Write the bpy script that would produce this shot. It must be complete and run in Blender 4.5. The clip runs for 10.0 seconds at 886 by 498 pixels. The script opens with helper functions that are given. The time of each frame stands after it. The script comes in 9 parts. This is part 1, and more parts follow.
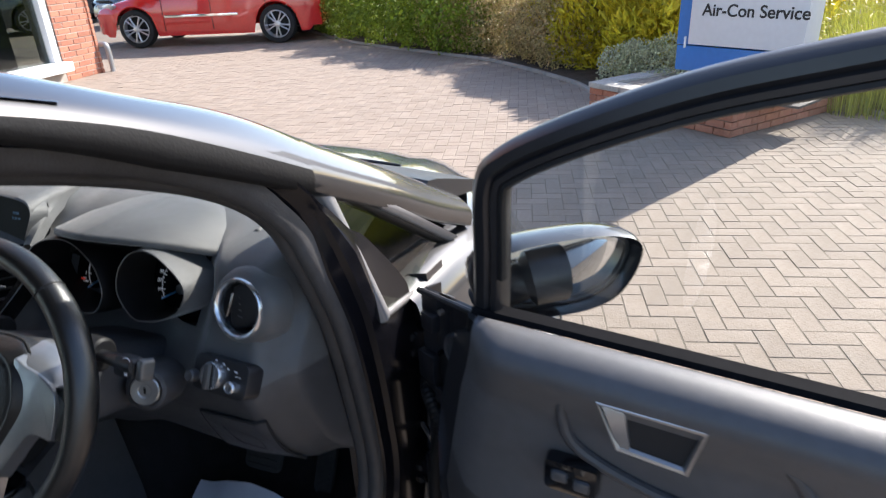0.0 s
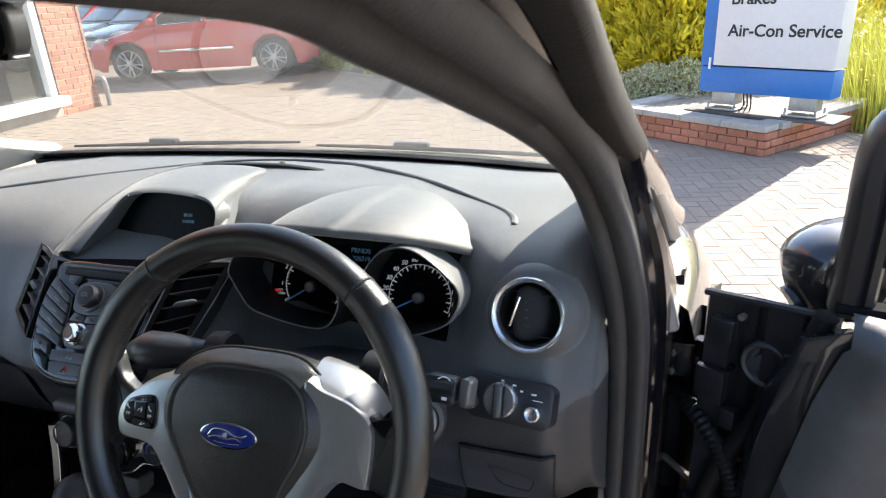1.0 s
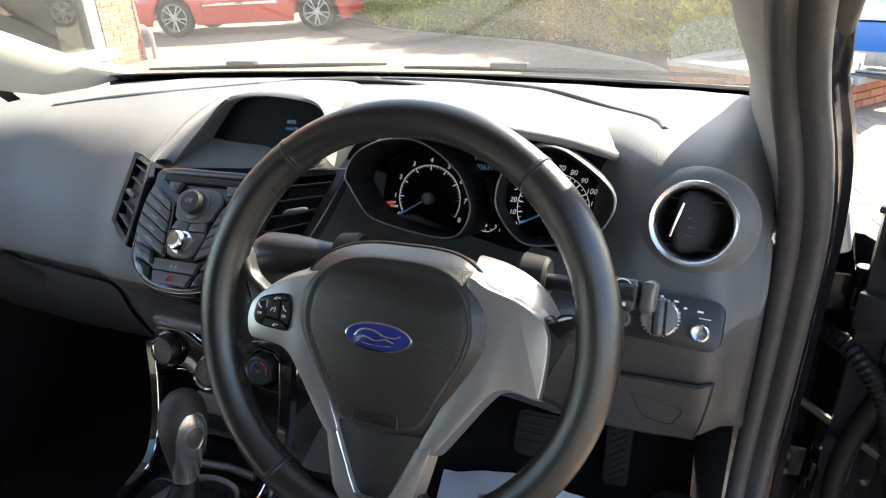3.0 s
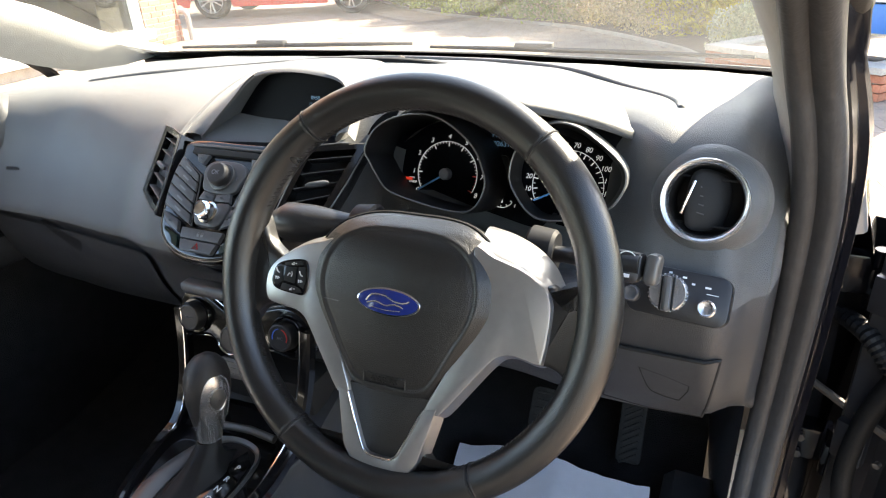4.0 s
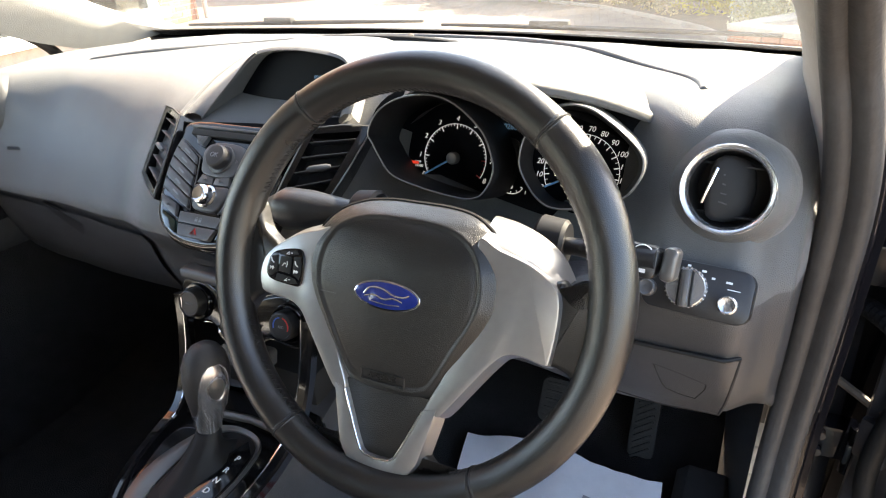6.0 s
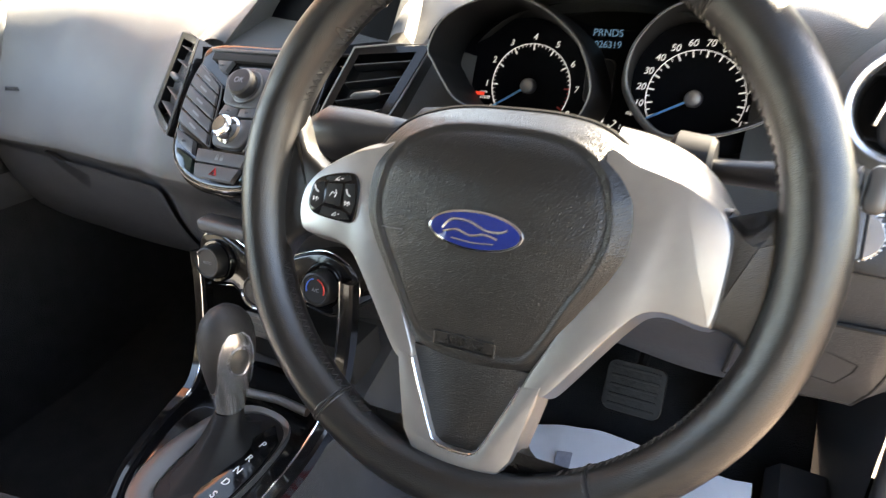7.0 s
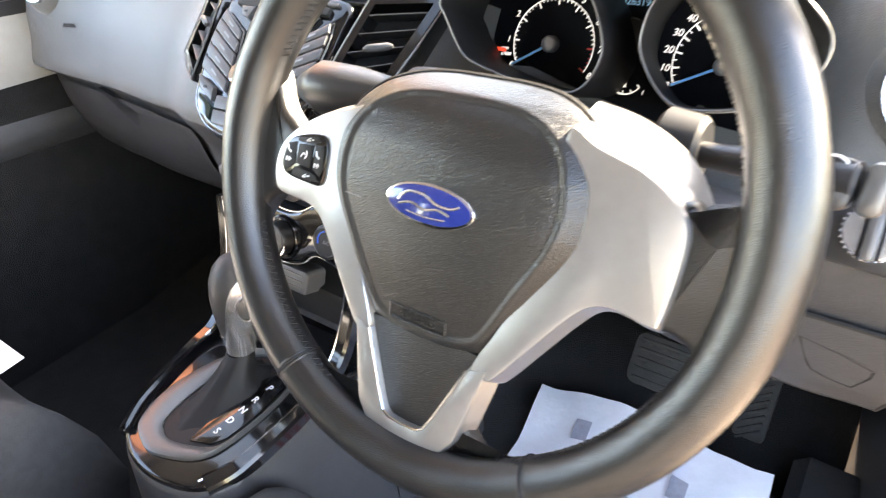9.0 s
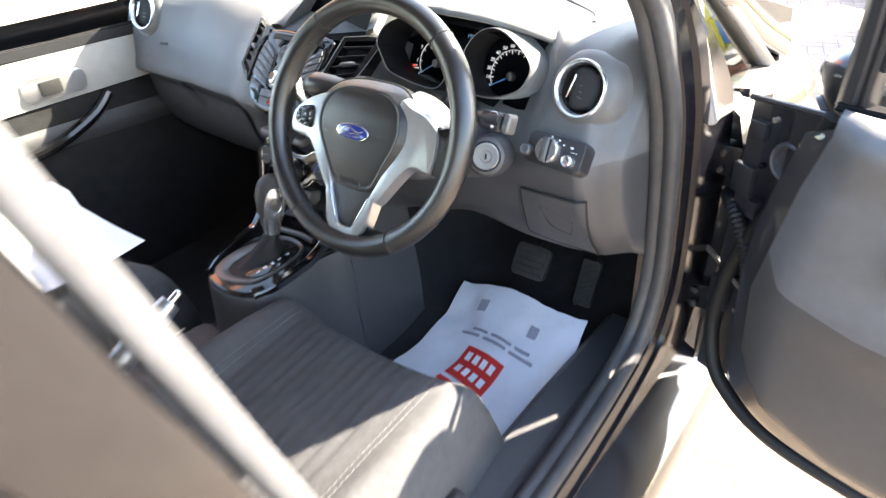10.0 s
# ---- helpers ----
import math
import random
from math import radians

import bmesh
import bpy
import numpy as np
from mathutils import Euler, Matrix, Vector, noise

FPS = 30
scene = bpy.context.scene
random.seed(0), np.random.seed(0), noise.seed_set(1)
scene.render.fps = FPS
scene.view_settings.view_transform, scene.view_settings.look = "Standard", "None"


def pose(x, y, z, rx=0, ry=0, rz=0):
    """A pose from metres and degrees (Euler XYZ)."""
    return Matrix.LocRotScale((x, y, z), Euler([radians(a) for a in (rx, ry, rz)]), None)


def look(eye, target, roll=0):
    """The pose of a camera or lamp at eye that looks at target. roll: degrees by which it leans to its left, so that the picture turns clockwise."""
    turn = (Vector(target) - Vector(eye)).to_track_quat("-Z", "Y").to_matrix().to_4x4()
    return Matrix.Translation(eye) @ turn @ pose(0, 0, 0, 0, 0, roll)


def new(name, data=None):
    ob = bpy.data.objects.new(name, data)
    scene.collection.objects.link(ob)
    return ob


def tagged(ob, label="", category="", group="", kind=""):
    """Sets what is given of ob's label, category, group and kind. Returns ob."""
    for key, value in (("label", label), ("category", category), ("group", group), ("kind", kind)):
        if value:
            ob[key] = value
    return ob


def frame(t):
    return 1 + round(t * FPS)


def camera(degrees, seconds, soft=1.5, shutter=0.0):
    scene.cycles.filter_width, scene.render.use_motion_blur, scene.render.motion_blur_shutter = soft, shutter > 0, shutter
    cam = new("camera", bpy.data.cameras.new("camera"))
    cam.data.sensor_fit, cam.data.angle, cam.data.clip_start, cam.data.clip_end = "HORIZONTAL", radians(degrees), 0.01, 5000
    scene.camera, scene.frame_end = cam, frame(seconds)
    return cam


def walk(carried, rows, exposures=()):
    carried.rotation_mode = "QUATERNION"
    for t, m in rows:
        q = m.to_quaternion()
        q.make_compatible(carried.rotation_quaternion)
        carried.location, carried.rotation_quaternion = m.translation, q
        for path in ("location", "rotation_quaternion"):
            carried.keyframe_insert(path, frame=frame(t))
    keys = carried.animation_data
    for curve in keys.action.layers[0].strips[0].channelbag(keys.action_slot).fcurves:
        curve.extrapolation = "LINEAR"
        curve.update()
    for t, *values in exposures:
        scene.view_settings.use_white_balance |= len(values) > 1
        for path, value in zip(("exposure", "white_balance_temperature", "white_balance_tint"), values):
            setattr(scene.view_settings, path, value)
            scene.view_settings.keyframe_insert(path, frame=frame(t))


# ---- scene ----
cam = camera(68.7, 10.0, soft=1.1, shutter=0.25)
PATH = [
    (0, (1.134, -0.626, 1.397), (0.456, 1.059, 0.56), -2.8),
    (0.3, (0.965, -0.575, 1.386), (0.334, 1.156, 0.607), -3.1),
    (0.5, (0.85, -0.586, 1.364), (0.224, 1.156, 0.607), -2.9),
    (0.6, (0.807, -0.6, 1.352), (0.182, 1.147, 0.607), -3.3),
    (1, (0.707, -0.639, 1.303), (0.079, 1.107, 0.558), -3.2),
    (1.5, (0.663, -0.636, 1.275), (0.022, 1.101, 0.517), -3.1),
    (2, (0.591, -0.594, 1.228), (-0.038, 1.131, 0.435), -3.1),
    (2.5, (0.57, -0.616, 1.22), (-0.093, 1.084, 0.401), -3.2),
    (4, (0.601, -0.652, 1.213), (-0.191, 0.962, 0.336), -3.3),
    (4.5, (0.603, -0.647, 1.221), (-0.208, 0.947, 0.327), -3.4),
    (5, (0.607, -0.64, 1.218), (-0.216, 0.941, 0.312), -3.5),
    (6.5, (0.567, -0.589, 1.175), (-0.263, 0.97, 0.236), -3.3),
    (7, (0.497, -0.551, 1.107), (-0.366, 0.981, 0.153), -3.4),
    (7.5, (0.456, -0.53, 1.059), (-0.447, 0.957, 0.073), -3.5),
    (8, (0.449, -0.514, 1.049), (-0.502, 0.893, -0.008), -4.2),
    (8.5, (0.462, -0.513, 1.062), (-0.535, 0.84, -0.022), -3.5),
    (9, (0.548, -0.495, 1.11), (-0.483, 0.833, 0.026), -3.8),
    (9.3, (0.636, -0.509, 1.154), (-0.415, 0.79, 0.056), -3.8),
    (9.5, (0.71, -0.556, 1.179), (-0.326, 0.774, 0.103), -3.6),
    (9.6, (0.765, -0.583, 1.208), (-0.288, 0.726, 0.123), -3.8),
    (9.8, (0.876, -0.693, 1.256), (-0.177, 0.616, 0.172), -3.8),
    (10, (0.986, -0.84, 1.285), (-0.081, 0.458, 0.201), -3.7),
]
walk(cam, [(t, look(eye, target, roll)) for t, eye, target, roll in PATH], [(0, 1.6, 6200, 14), (0.6, 2.0, 6400, 14), (1.2, 2.45, 6600, 11), (2.5, 2.87, 7000, 12), (3.9, 3.28, 7350, 12), (5, 3.46, 7600, 13), (6.5, 3.68, 7800, 14), (7.5, 4.45, 8200, 15), (8.5, 4.9, 8200, 16), (9.3, 4.82, 8200, 15), (10, 4.12, 7200, 12)])

# ---- light ----
SUN_AZ, SUN_EL = radians(27.0), radians(34.0)
sun = new("sun", bpy.data.lights.new("sun", "SUN"))
sun.data.energy, sun.data.angle, sun.data.color = 4.3, radians(0.53), (1.0, 0.935, 0.83)
sun.matrix_world = look((0, 0, 30), Vector((0, 0, 30)) - Vector((math.sin(SUN_AZ) * math.cos(SUN_EL), math.cos(SUN_AZ) * math.cos(SUN_EL), math.sin(SUN_EL))))
world = bpy.data.worlds.new("sky")
scene.world = world
world.use_nodes = True
sky = world.node_tree.nodes.new("ShaderNodeTexSky")
sky.sky_type, sky.sun_disc, sky.sun_elevation, sky.sun_rotation = "NISHITA", False, SUN_EL, SUN_AZ
world.node_tree.links.new(sky.outputs[0], world.node_tree.nodes["Background"].inputs[0])
world.node_tree.nodes["Background"].inputs[1].default_value = 0.125


# ---- materials ----
def surface(name, base, rough=0.6, metal=0.0, other=None, scale=8.0, spread=0.25, bump=0.0, grain=120.0, coat=0.0, spec=0.5, per=0.0, cells=False, rough_spread=0.12):
    """A procedural surface: two colours mixed by noise at two scales, varied gloss, fine relief. per: how far single pieces differ."""
    m = bpy.data.materials.new(name)
    m.use_nodes = True
    n, l = m.node_tree.nodes, m.node_tree.links
    b = n["Principled BSDF"]
    geo = n.new("ShaderNodeTexCoord")
    big, small = n.new("ShaderNodeTexNoise"), n.new("ShaderNodeTexNoise")
    big.inputs["Scale"].default_value, small.inputs["Scale"].default_value = scale, scale * 9
    big.inputs["Detail"].default_value = 5
    for t in (big, small):
        l.new(geo.outputs["Object"], t.inputs["Vector"])
    add = n.new("ShaderNodeMath")
    add.operation = "ADD"
    l.new(big.outputs["Fac"], add.inputs[0])
    l.new(small.outputs["Fac"], add.inputs[1])
    ramp = n.new("ShaderNodeMapRange")
    ramp.inputs["From Min"].default_value, ramp.inputs["From Max"].default_value = 0.72, 1.28
    l.new(add.outputs[0], ramp.inputs["Value"])
    mix = n.new("ShaderNodeMix")
    mix.data_type = "RGBA"
    other = other or tuple(c * (1 - spread) for c in base)
    mix.inputs["A"].default_value, mix.inputs["B"].default_value = (*base, 1), (*other, 1)
    l.new(ramp.outputs[0], mix.inputs["Factor"])
    colour = mix.outputs["Result"]
    if per:
        info, hsv, mr = n.new("ShaderNodeObjectInfo"), n.new("ShaderNodeHueSaturation"), n.new("ShaderNodeMapRange")
        isl, s2 = n.new("ShaderNodeNewGeometry"), n.new("ShaderNodeMath")
        s2.operation = "ADD"
        l.new(info.outputs["Random"], s2.inputs[0])
        l.new(isl.outputs["Random Per Island"], s2.inputs[1])
        fr = n.new("ShaderNodeMath")
        fr.operation = "FRACT"
        l.new(s2.outputs[0], fr.inputs[0])
        mr.inputs["To Min"].default_value, mr.inputs["To Max"].default_value = 1 - per, 1 + per
        l.new(fr.outputs[0], mr.inputs["Value"])
        l.new(mr.outputs[0], hsv.inputs["Value"])
        l.new(colour, hsv.inputs["Color"])
        colour = hsv.outputs["Color"]
    l.new(colour, b.inputs["Base Color"])
    rr = n.new("ShaderNodeMapRange")
    rr.inputs["To Min"].default_value, rr.inputs["To Max"].default_value = max(0.02, rough - rough_spread * rough), min(1, rough + rough_spread * rough)
    l.new(big.outputs["Fac"], rr.inputs["Value"])
    l.new(rr.outputs[0], b.inputs["Roughness"])
    b.inputs["Metallic"].default_value = metal
    b.inputs["Specular IOR Level"].default_value = spec
    if coat:
        b.inputs["Coat Weight"].default_value, b.inputs["Coat Roughness"].default_value = coat, 0.04
    if bump:
        bp = n.new("ShaderNodeBump")
        bp.inputs["Strength"].default_value, bp.inputs["Distance"].default_value = 1.0, bump
        if cells:
            v = n.new("ShaderNodeTexVoronoi")
            v.feature = "DISTANCE_TO_EDGE"
        else:
            v = n.new("ShaderNodeTexNoise")
            v.inputs["Detail"].default_value = 3
        v.inputs["Scale"].default_value = grain
        l.new(geo.outputs["Object"], v.inputs["Vector"])
        l.new(v.outputs[0], bp.inputs["Height"])
        l.new(bp.outputs[0], b.inputs["Normal"])
    return m


def glass(name, tint=(1, 1, 1), gloss=0.02, clear=0.9, haze=0.0):
    """A thin pane: mostly clear, with a Fresnel mirror on it. The last value is a white film for veiling haze."""
    m = bpy.data.materials.new(name)
    m.use_nodes = True
    n, l = m.node_tree.nodes, m.node_tree.links
    n.remove(n["Principled BSDF"])
    tr, gl, mx, lw = n.new("ShaderNodeBsdfTransparent"), n.new("ShaderNodeBsdfGlossy"), n.new("ShaderNodeMixShader"), n.new("ShaderNodeLayerWeight")
    tr.inputs[0].default_value = (*(c * clear for c in tint), 1)
    gl.inputs["Roughness"].default_value = gloss
    lw.inputs["Blend"].default_value = 0.5
    pw, ad = n.new("ShaderNodeMath"), n.new("ShaderNodeMath")
    pw.operation, ad.operation = "POWER", "MULTIPLY_ADD"
    pw.inputs[1].default_value = 5.0
    ad.inputs[1].default_value, ad.inputs[2].default_value = 0.8, 0.06
    l.new(lw.outputs["Facing"], pw.inputs[0])
    l.new(pw.outputs[0], ad.inputs[0])
    l.new(ad.outputs[0], mx.inputs[0])
    l.new(tr.outputs[0], mx.inputs[1])
    l.new(gl.outputs[0], mx.inputs[2])
    out = mx.outputs[0]
    # white translucent film: the veiling haze is put into the pane itself
    if haze:
        film, haze_noise, m2, sc = n.new("ShaderNodeBsdfTranslucent"), n.new("ShaderNodeTexNoise"), n.new("ShaderNodeMixShader"), n.new("ShaderNodeMapRange")
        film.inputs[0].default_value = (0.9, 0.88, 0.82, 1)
        haze_noise.inputs["Scale"].default_value, haze_noise.inputs["Detail"].default_value = 9.0, 8
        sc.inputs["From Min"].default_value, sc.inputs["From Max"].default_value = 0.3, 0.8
        sc.inputs["To Min"].default_value, sc.inputs["To Max"].default_value = haze * 0.6, haze * 1.7
        l.new(haze_noise.outputs["Fac"], sc.inputs["Value"])
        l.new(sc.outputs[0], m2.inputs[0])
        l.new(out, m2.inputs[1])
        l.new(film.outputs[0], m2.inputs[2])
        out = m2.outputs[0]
    l.new(out, n["Material Output"].inputs[0])
    return m


def glow(name, colour, strength):
    m = bpy.data.materials.new(name)
    m.use_nodes = True
    b = m.node_tree.nodes["Principled BSDF"]
    b.inputs["Base Color"].default_value = (*colour, 1)
    b.inputs["Emission Color"].default_value, b.inputs["Emission Strength"].default_value = (*colour, 1), strength
    return m


DASH = surface("dash_plastic", (0.071, 0.072, 0.072), 0.5, scale=6, bump=0.0006, grain=520, cells=True, spread=0.15)
DASH.node_tree.nodes["Principled BSDF"].inputs["Sheen Weight"].default_value = 0.26
DASH.node_tree.nodes["Principled BSDF"].inputs["Sheen Roughness"].default_value = 0.45
DASHLOW = surface("dash_lower_plastic", (0.045, 0.045, 0.048), 0.46, scale=6, bump=0.0006, grain=540, cells=True, spread=0.2)
BLACKPL = surface("black_plastic", (0.018, 0.018, 0.020), 0.4, scale=10, bump=0.0002, grain=500)
PIANO = surface("gloss_black", (0.006, 0.006, 0.007), 0.1, scale=10, coat=0.25, spec=0.4)
# near-black; also stands for shade in the wheels, under the hood and in voids
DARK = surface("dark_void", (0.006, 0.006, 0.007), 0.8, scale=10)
LEATHER = surface("black_leather", (0.010, 0.010, 0.0105), 0.29, scale=14, bump=0.00022, grain=720, spec=0.7, cells=True, spread=0.2, rough_spread=0.12)
COVER = surface("airbag_vinyl", (0.013, 0.013, 0.013), 0.30, scale=9, bump=0.00045, grain=600, spec=0.55, cells=True, spread=0.12, rough_spread=0.1)
SILVER = surface("satin_silver", (0.39, 0.388, 0.385), 0.31, 0.80, scale=12, spread=0.08)
CHROME = surface("chrome", (0.75, 0.76, 0.78), 0.1, 1.0, scale=12, spread=0.05)
GREYPL = surface("grey_button_plastic", (0.075, 0.076, 0.080), 0.38, scale=12, bump=0.0002, grain=600)
TRIM = surface("pillar_trim", (0.33, 0.32, 0.30), 0.7, scale=5, bump=0.0006, grain=500, spread=0.1)
SEALGREY = surface("soft_seal_rubber", (0.046, 0.044, 0.044), 0.55, scale=9, bump=0.0004, grain=300, spec=0.35, spread=0.3)
RUBBER = surface("seal_rubber", (0.009, 0.0088, 0.009), 0.6, scale=12, bump=0.0004, grain=250, spec=0.25)
PAINT = surface("black_metallic_paint", (0.009, 0.0095, 0.012), 0.42, 0.0, scale=4, coat=1.0, spread=0.1, spec=0.25)
PAINT.node_tree.nodes["Principled BSDF"].inputs["Coat Roughness"].default_value = 0.012
EDGEPAINT = surface("dull_dark_paint", (0.016, 0.0165, 0.020), 0.36, scale=9, spec=0.5, spread=0.3, coat=0.3)
PLUGGREY = surface("dark_grey_rubber", (0.055, 0.055, 0.06), 0.42, scale=20, spec=0.5)
PALETRIM = surface("pale_satin_trim", (0.25, 0.243, 0.24), 0.32, 0.25, scale=12, spread=0.12)
CARPET = surface("black_carpet", (0.011, 0.011, 0.012), 0.95, scale=30, bump=0.003, grain=500, spread=0.5)
FABRIC = surface("charcoal_seat_fabric", (0.05, 0.051, 0.054), 0.9, scale=9, bump=0.0012, grain=650, spread=0.3)
FABRIC2 = surface("ribbed_seat_fabric", (0.034, 0.035, 0.038), 0.92, scale=9, bump=0.002, grain=420, spread=0.4)
BLACKTHREAD = surface("black_thread", (0.02, 0.02, 0.022), 0.4, scale=30)
GREENPANE = surface("green_tinted_pane", (0.012, 0.03, 0.026), 0.16, scale=60, coat=0.4, spread=0.5)
SLATGREY = surface("grey_slat_plastic", (0.09, 0.09, 0.092), 0.5, scale=12, bump=0.0002, grain=600)
THREAD = surface("grey_thread", (0.12, 0.12, 0.125), 0.8, scale=30)
PRINT = surface("white_print", (0.75, 0.76, 0.78), 0.6, scale=20, spread=0.05)
BLUEPRINT = surface("blue_print", (0.03, 0.12, 0.55), 0.5, scale=20, spread=0.1)
REDPRINT = surface("red_print", (0.65, 0.035, 0.03), 0.5, scale=20, spread=0.1)
NEEDLE = surface("blue_needle", (0.15, 0.45, 0.8), 0.4, scale=20, spread=0.05)
BLUEOVAL = surface("blue_enamel", (0.012, 0.025, 0.16), 0.15, scale=20, coat=0.8, spread=0.1)
PAPERM = surface("floor_paper", (0.74, 0.75, 0.8), 0.75, scale=5, bump=0.002, grain=25, spread=0.06)
PAPERGREY = surface("paper_grey_ink", (0.36, 0.36, 0.42), 0.8, scale=20)
GLASS = glass("clear_glass", (0.96, 1.0, 0.98), 0.01, 0.92)
SCREENGLASS = glass("hazy_screen_glass", (0.97, 1.0, 0.96), 0.01, 0.74, 0.013)
QUARTERGLASS = glass("green_edge_glass", (0.86, 0.95, 0.88), 0.01, 0.75)
MIRROR = surface("mirror_glass", (0.82, 0.84, 0.86), 0.02, 1.0, scale=5, spread=0.02)
SCREEN = surface("dark_screen", (0.003, 0.0035, 0.005), 0.45, scale=10, spec=0.06)
DIALINK = glow("dial_print", (0.75, 0.78, 0.8), 0.05)
VENTBLACK = surface("vent_black", (0.010, 0.010, 0.011), 0.55, scale=10, spec=0.25)
FRIT = surface("black_frit", (0.008, 0.008, 0.009), 0.8, scale=10, spec=0.03)
FLANGE = surface("black_painted_flange", (0.006, 0.006, 0.008), 0.18, scale=6, spec=0.22)
FRAMEBLACK = surface("satin_black_frame", (0.011, 0.011, 0.013), 0.34, scale=8, bump=0.0001, grain=400, spec=0.4)
DOORLOW = surface("dark_door_plastic", (0.034, 0.033, 0.034), 0.5, scale=6, bump=0.0003, grain=560, cells=True, spread=0.2)
DOORPL = surface("door_plastic", (0.068, 0.068, 0.072), 0.5, scale=6, bump=0.0003, grain=560, cells=True, spread=0.18)
SATIN = surface("satin_grey", (0.11, 0.107, 0.104), 0.36, 0.4, scale=12, spread=0.1)
BRIGHTRING = surface("bright_satin_ring", (0.62, 0.63, 0.65), 0.24, 0.9, scale=12, spread=0.06)
ALLOY = surface("machined_alloy", (0.62, 0.62, 0.62), 0.3, 0.6, scale=12, spread=0.1)
KNOB = surface("knob_leather", (0.030, 0.030, 0.032), 0.45, scale=14, bump=0.0003, grain=900, cells=True)
DISPLAY = glow("display_digits", (0.06, 0.13, 0.21), 0.10)
WARN = glow("warning_light", (0.9, 0.06, 0.03), 0.05)
PAVER = surface("buff_block_paving", (0.272, 0.219, 0.171), 0.9, other=(0.235, 0.183, 0.139), scale=5, bump=0.003, grain=90, per=0.075)
JOINT = surface("joint_sand", (0.19, 0.152, 0.112), 0.95, scale=2.5, bump=0.004, grain=60, spread=0.3)
REDBRICK = surface("red_brick", (0.43, 0.185, 0.11), 0.9, other=(0.34, 0.125, 0.075), scale=7, bump=0.004, grain=70, per=0.2)
MORTAR = surface("mortar", (0.42, 0.38, 0.33), 0.95, scale=10, bump=0.003, grain=90)
COPING = surface("coping_concrete", (0.43, 0.40, 0.35), 0.92, scale=7, bump=0.004, grain=60, spread=0.3)
GRAVEL = surface("gravel_bed", (0.30, 0.26, 0.21), 0.95, scale=18, bump=0.02, grain=45, spread=0.5)
WHITEPANEL = surface("sign_white", (0.60, 0.61, 0.62), 0.35, scale=3, spread=0.06)
SIGNBLUE = surface("sign_blue", (0.02, 0.15, 0.46), 0.35, scale=3, spread=0.12)
INK = surface("sign_ink", (0.012, 0.012, 0.013), 0.5, scale=10)
STEEL = surface("galvanised_steel", (0.42, 0.42, 0.41), 0.45, 0.7, scale=9, spread=0.3)
RUST = surface("weathered_plate", (0.12, 0.1, 0.085), 0.8, scale=8, spread=0.4, bump=0.002, grain=60)
REDPAINT = surface("red_paint", (0.62, 0.012, 0.012), 0.25, 0.0, scale=3, coat=1.0, spread=0.12)
GREYPAINT = surface("grey_paint", (0.09, 0.1, 0.11), 0.22, 0.4, scale=3, coat=1.0)
TYRE = surface("tyre_rubber", (0.018, 0.018, 0.018), 0.85, scale=15, bump=0.003, grain=60)
DARKGLASS = surface("tinted_car_glass", (0.03, 0.04, 0.045), 0.04, scale=3, coat=1.0)
LAMPGLASS = surface("headlamp_lens", (0.6, 0.62, 0.65), 0.1, 0.3, scale=12, coat=1.0)
REDLAMP = surface("tail_lamp_lens", (0.6, 0.012, 0.01), 0.12, scale=12, coat=1.0)
FRAMEWHITE = surface("white_window_frame", (0.78, 0.78, 0.77), 0.4, scale=4, spread=0.08)
GREYPANEL = surface("grey_cladding", (0.11, 0.12, 0.11), 0.5, scale=3, spread=0.2)
KERB = surface("kerb_stone", (0.3, 0.28, 0.25), 0.92, scale=6, bump=0.004, grain=50, per=0.1)
SOIL = surface("bed_soil", (0.07, 0.05, 0.035), 0.98, scale=6, bump=0.03, grain=25, spread=0.5)


def leaf_surface(name, a, b):
    """A leaf: a soft surface that also lets some light through."""
    m = surface(name, a, 0.55, other=b, scale=3, per=0.35)
    n, l = m.node_tree.nodes, m.node_tree.links
    p = n["Principled BSDF"]
    tr, mx = n.new("ShaderNodeBsdfTranslucent"), n.new("ShaderNodeMixShader")
    l.new(p.inputs["Base Color"].links[0].from_socket, tr.inputs[0])
    mx.inputs[0].default_value = 0.33
    l.new(p.outputs[0], mx.inputs[1])
    l.new(tr.outputs[0], mx.inputs[2])
    l.new(mx.outputs[0], n["Material Output"].inputs[0])
    return m


LEAF_GREEN = leaf_surface("hedge_leaf", (0.27, 0.34, 0.026), (0.14, 0.20, 0.018))
LEAF_BROWN = leaf_surface("cotoneaster_leaf", (0.42, 0.36, 0.13), (0.46, 0.33, 0.17))
LEAF_YELLOW = leaf_surface("golden_leaf", (0.70, 0.55, 0.026), (0.45, 0.41, 0.025))
LEAF_PALE = leaf_surface("silver_leaf", (0.6, 0.58, 0.40), (0.34, 0.36, 0.18))
GRASS = leaf_surface("long_grass", (0.42, 0.40, 0.075), (0.27, 0.30, 0.042))
STRAW = leaf_surface("seed_heads", (0.7, 0.6, 0.36), (0.55, 0.46, 0.26))


# ---- mesh helpers ----
def bm_new():
    return bmesh.new()


def thing(name, label, category, at=(0, 0, 0), group="", kind=""):
    ob = new(name)
    ob.empty_display_size = 0.05
    ob.location = at
    return tagged(ob, label, category, group, kind)


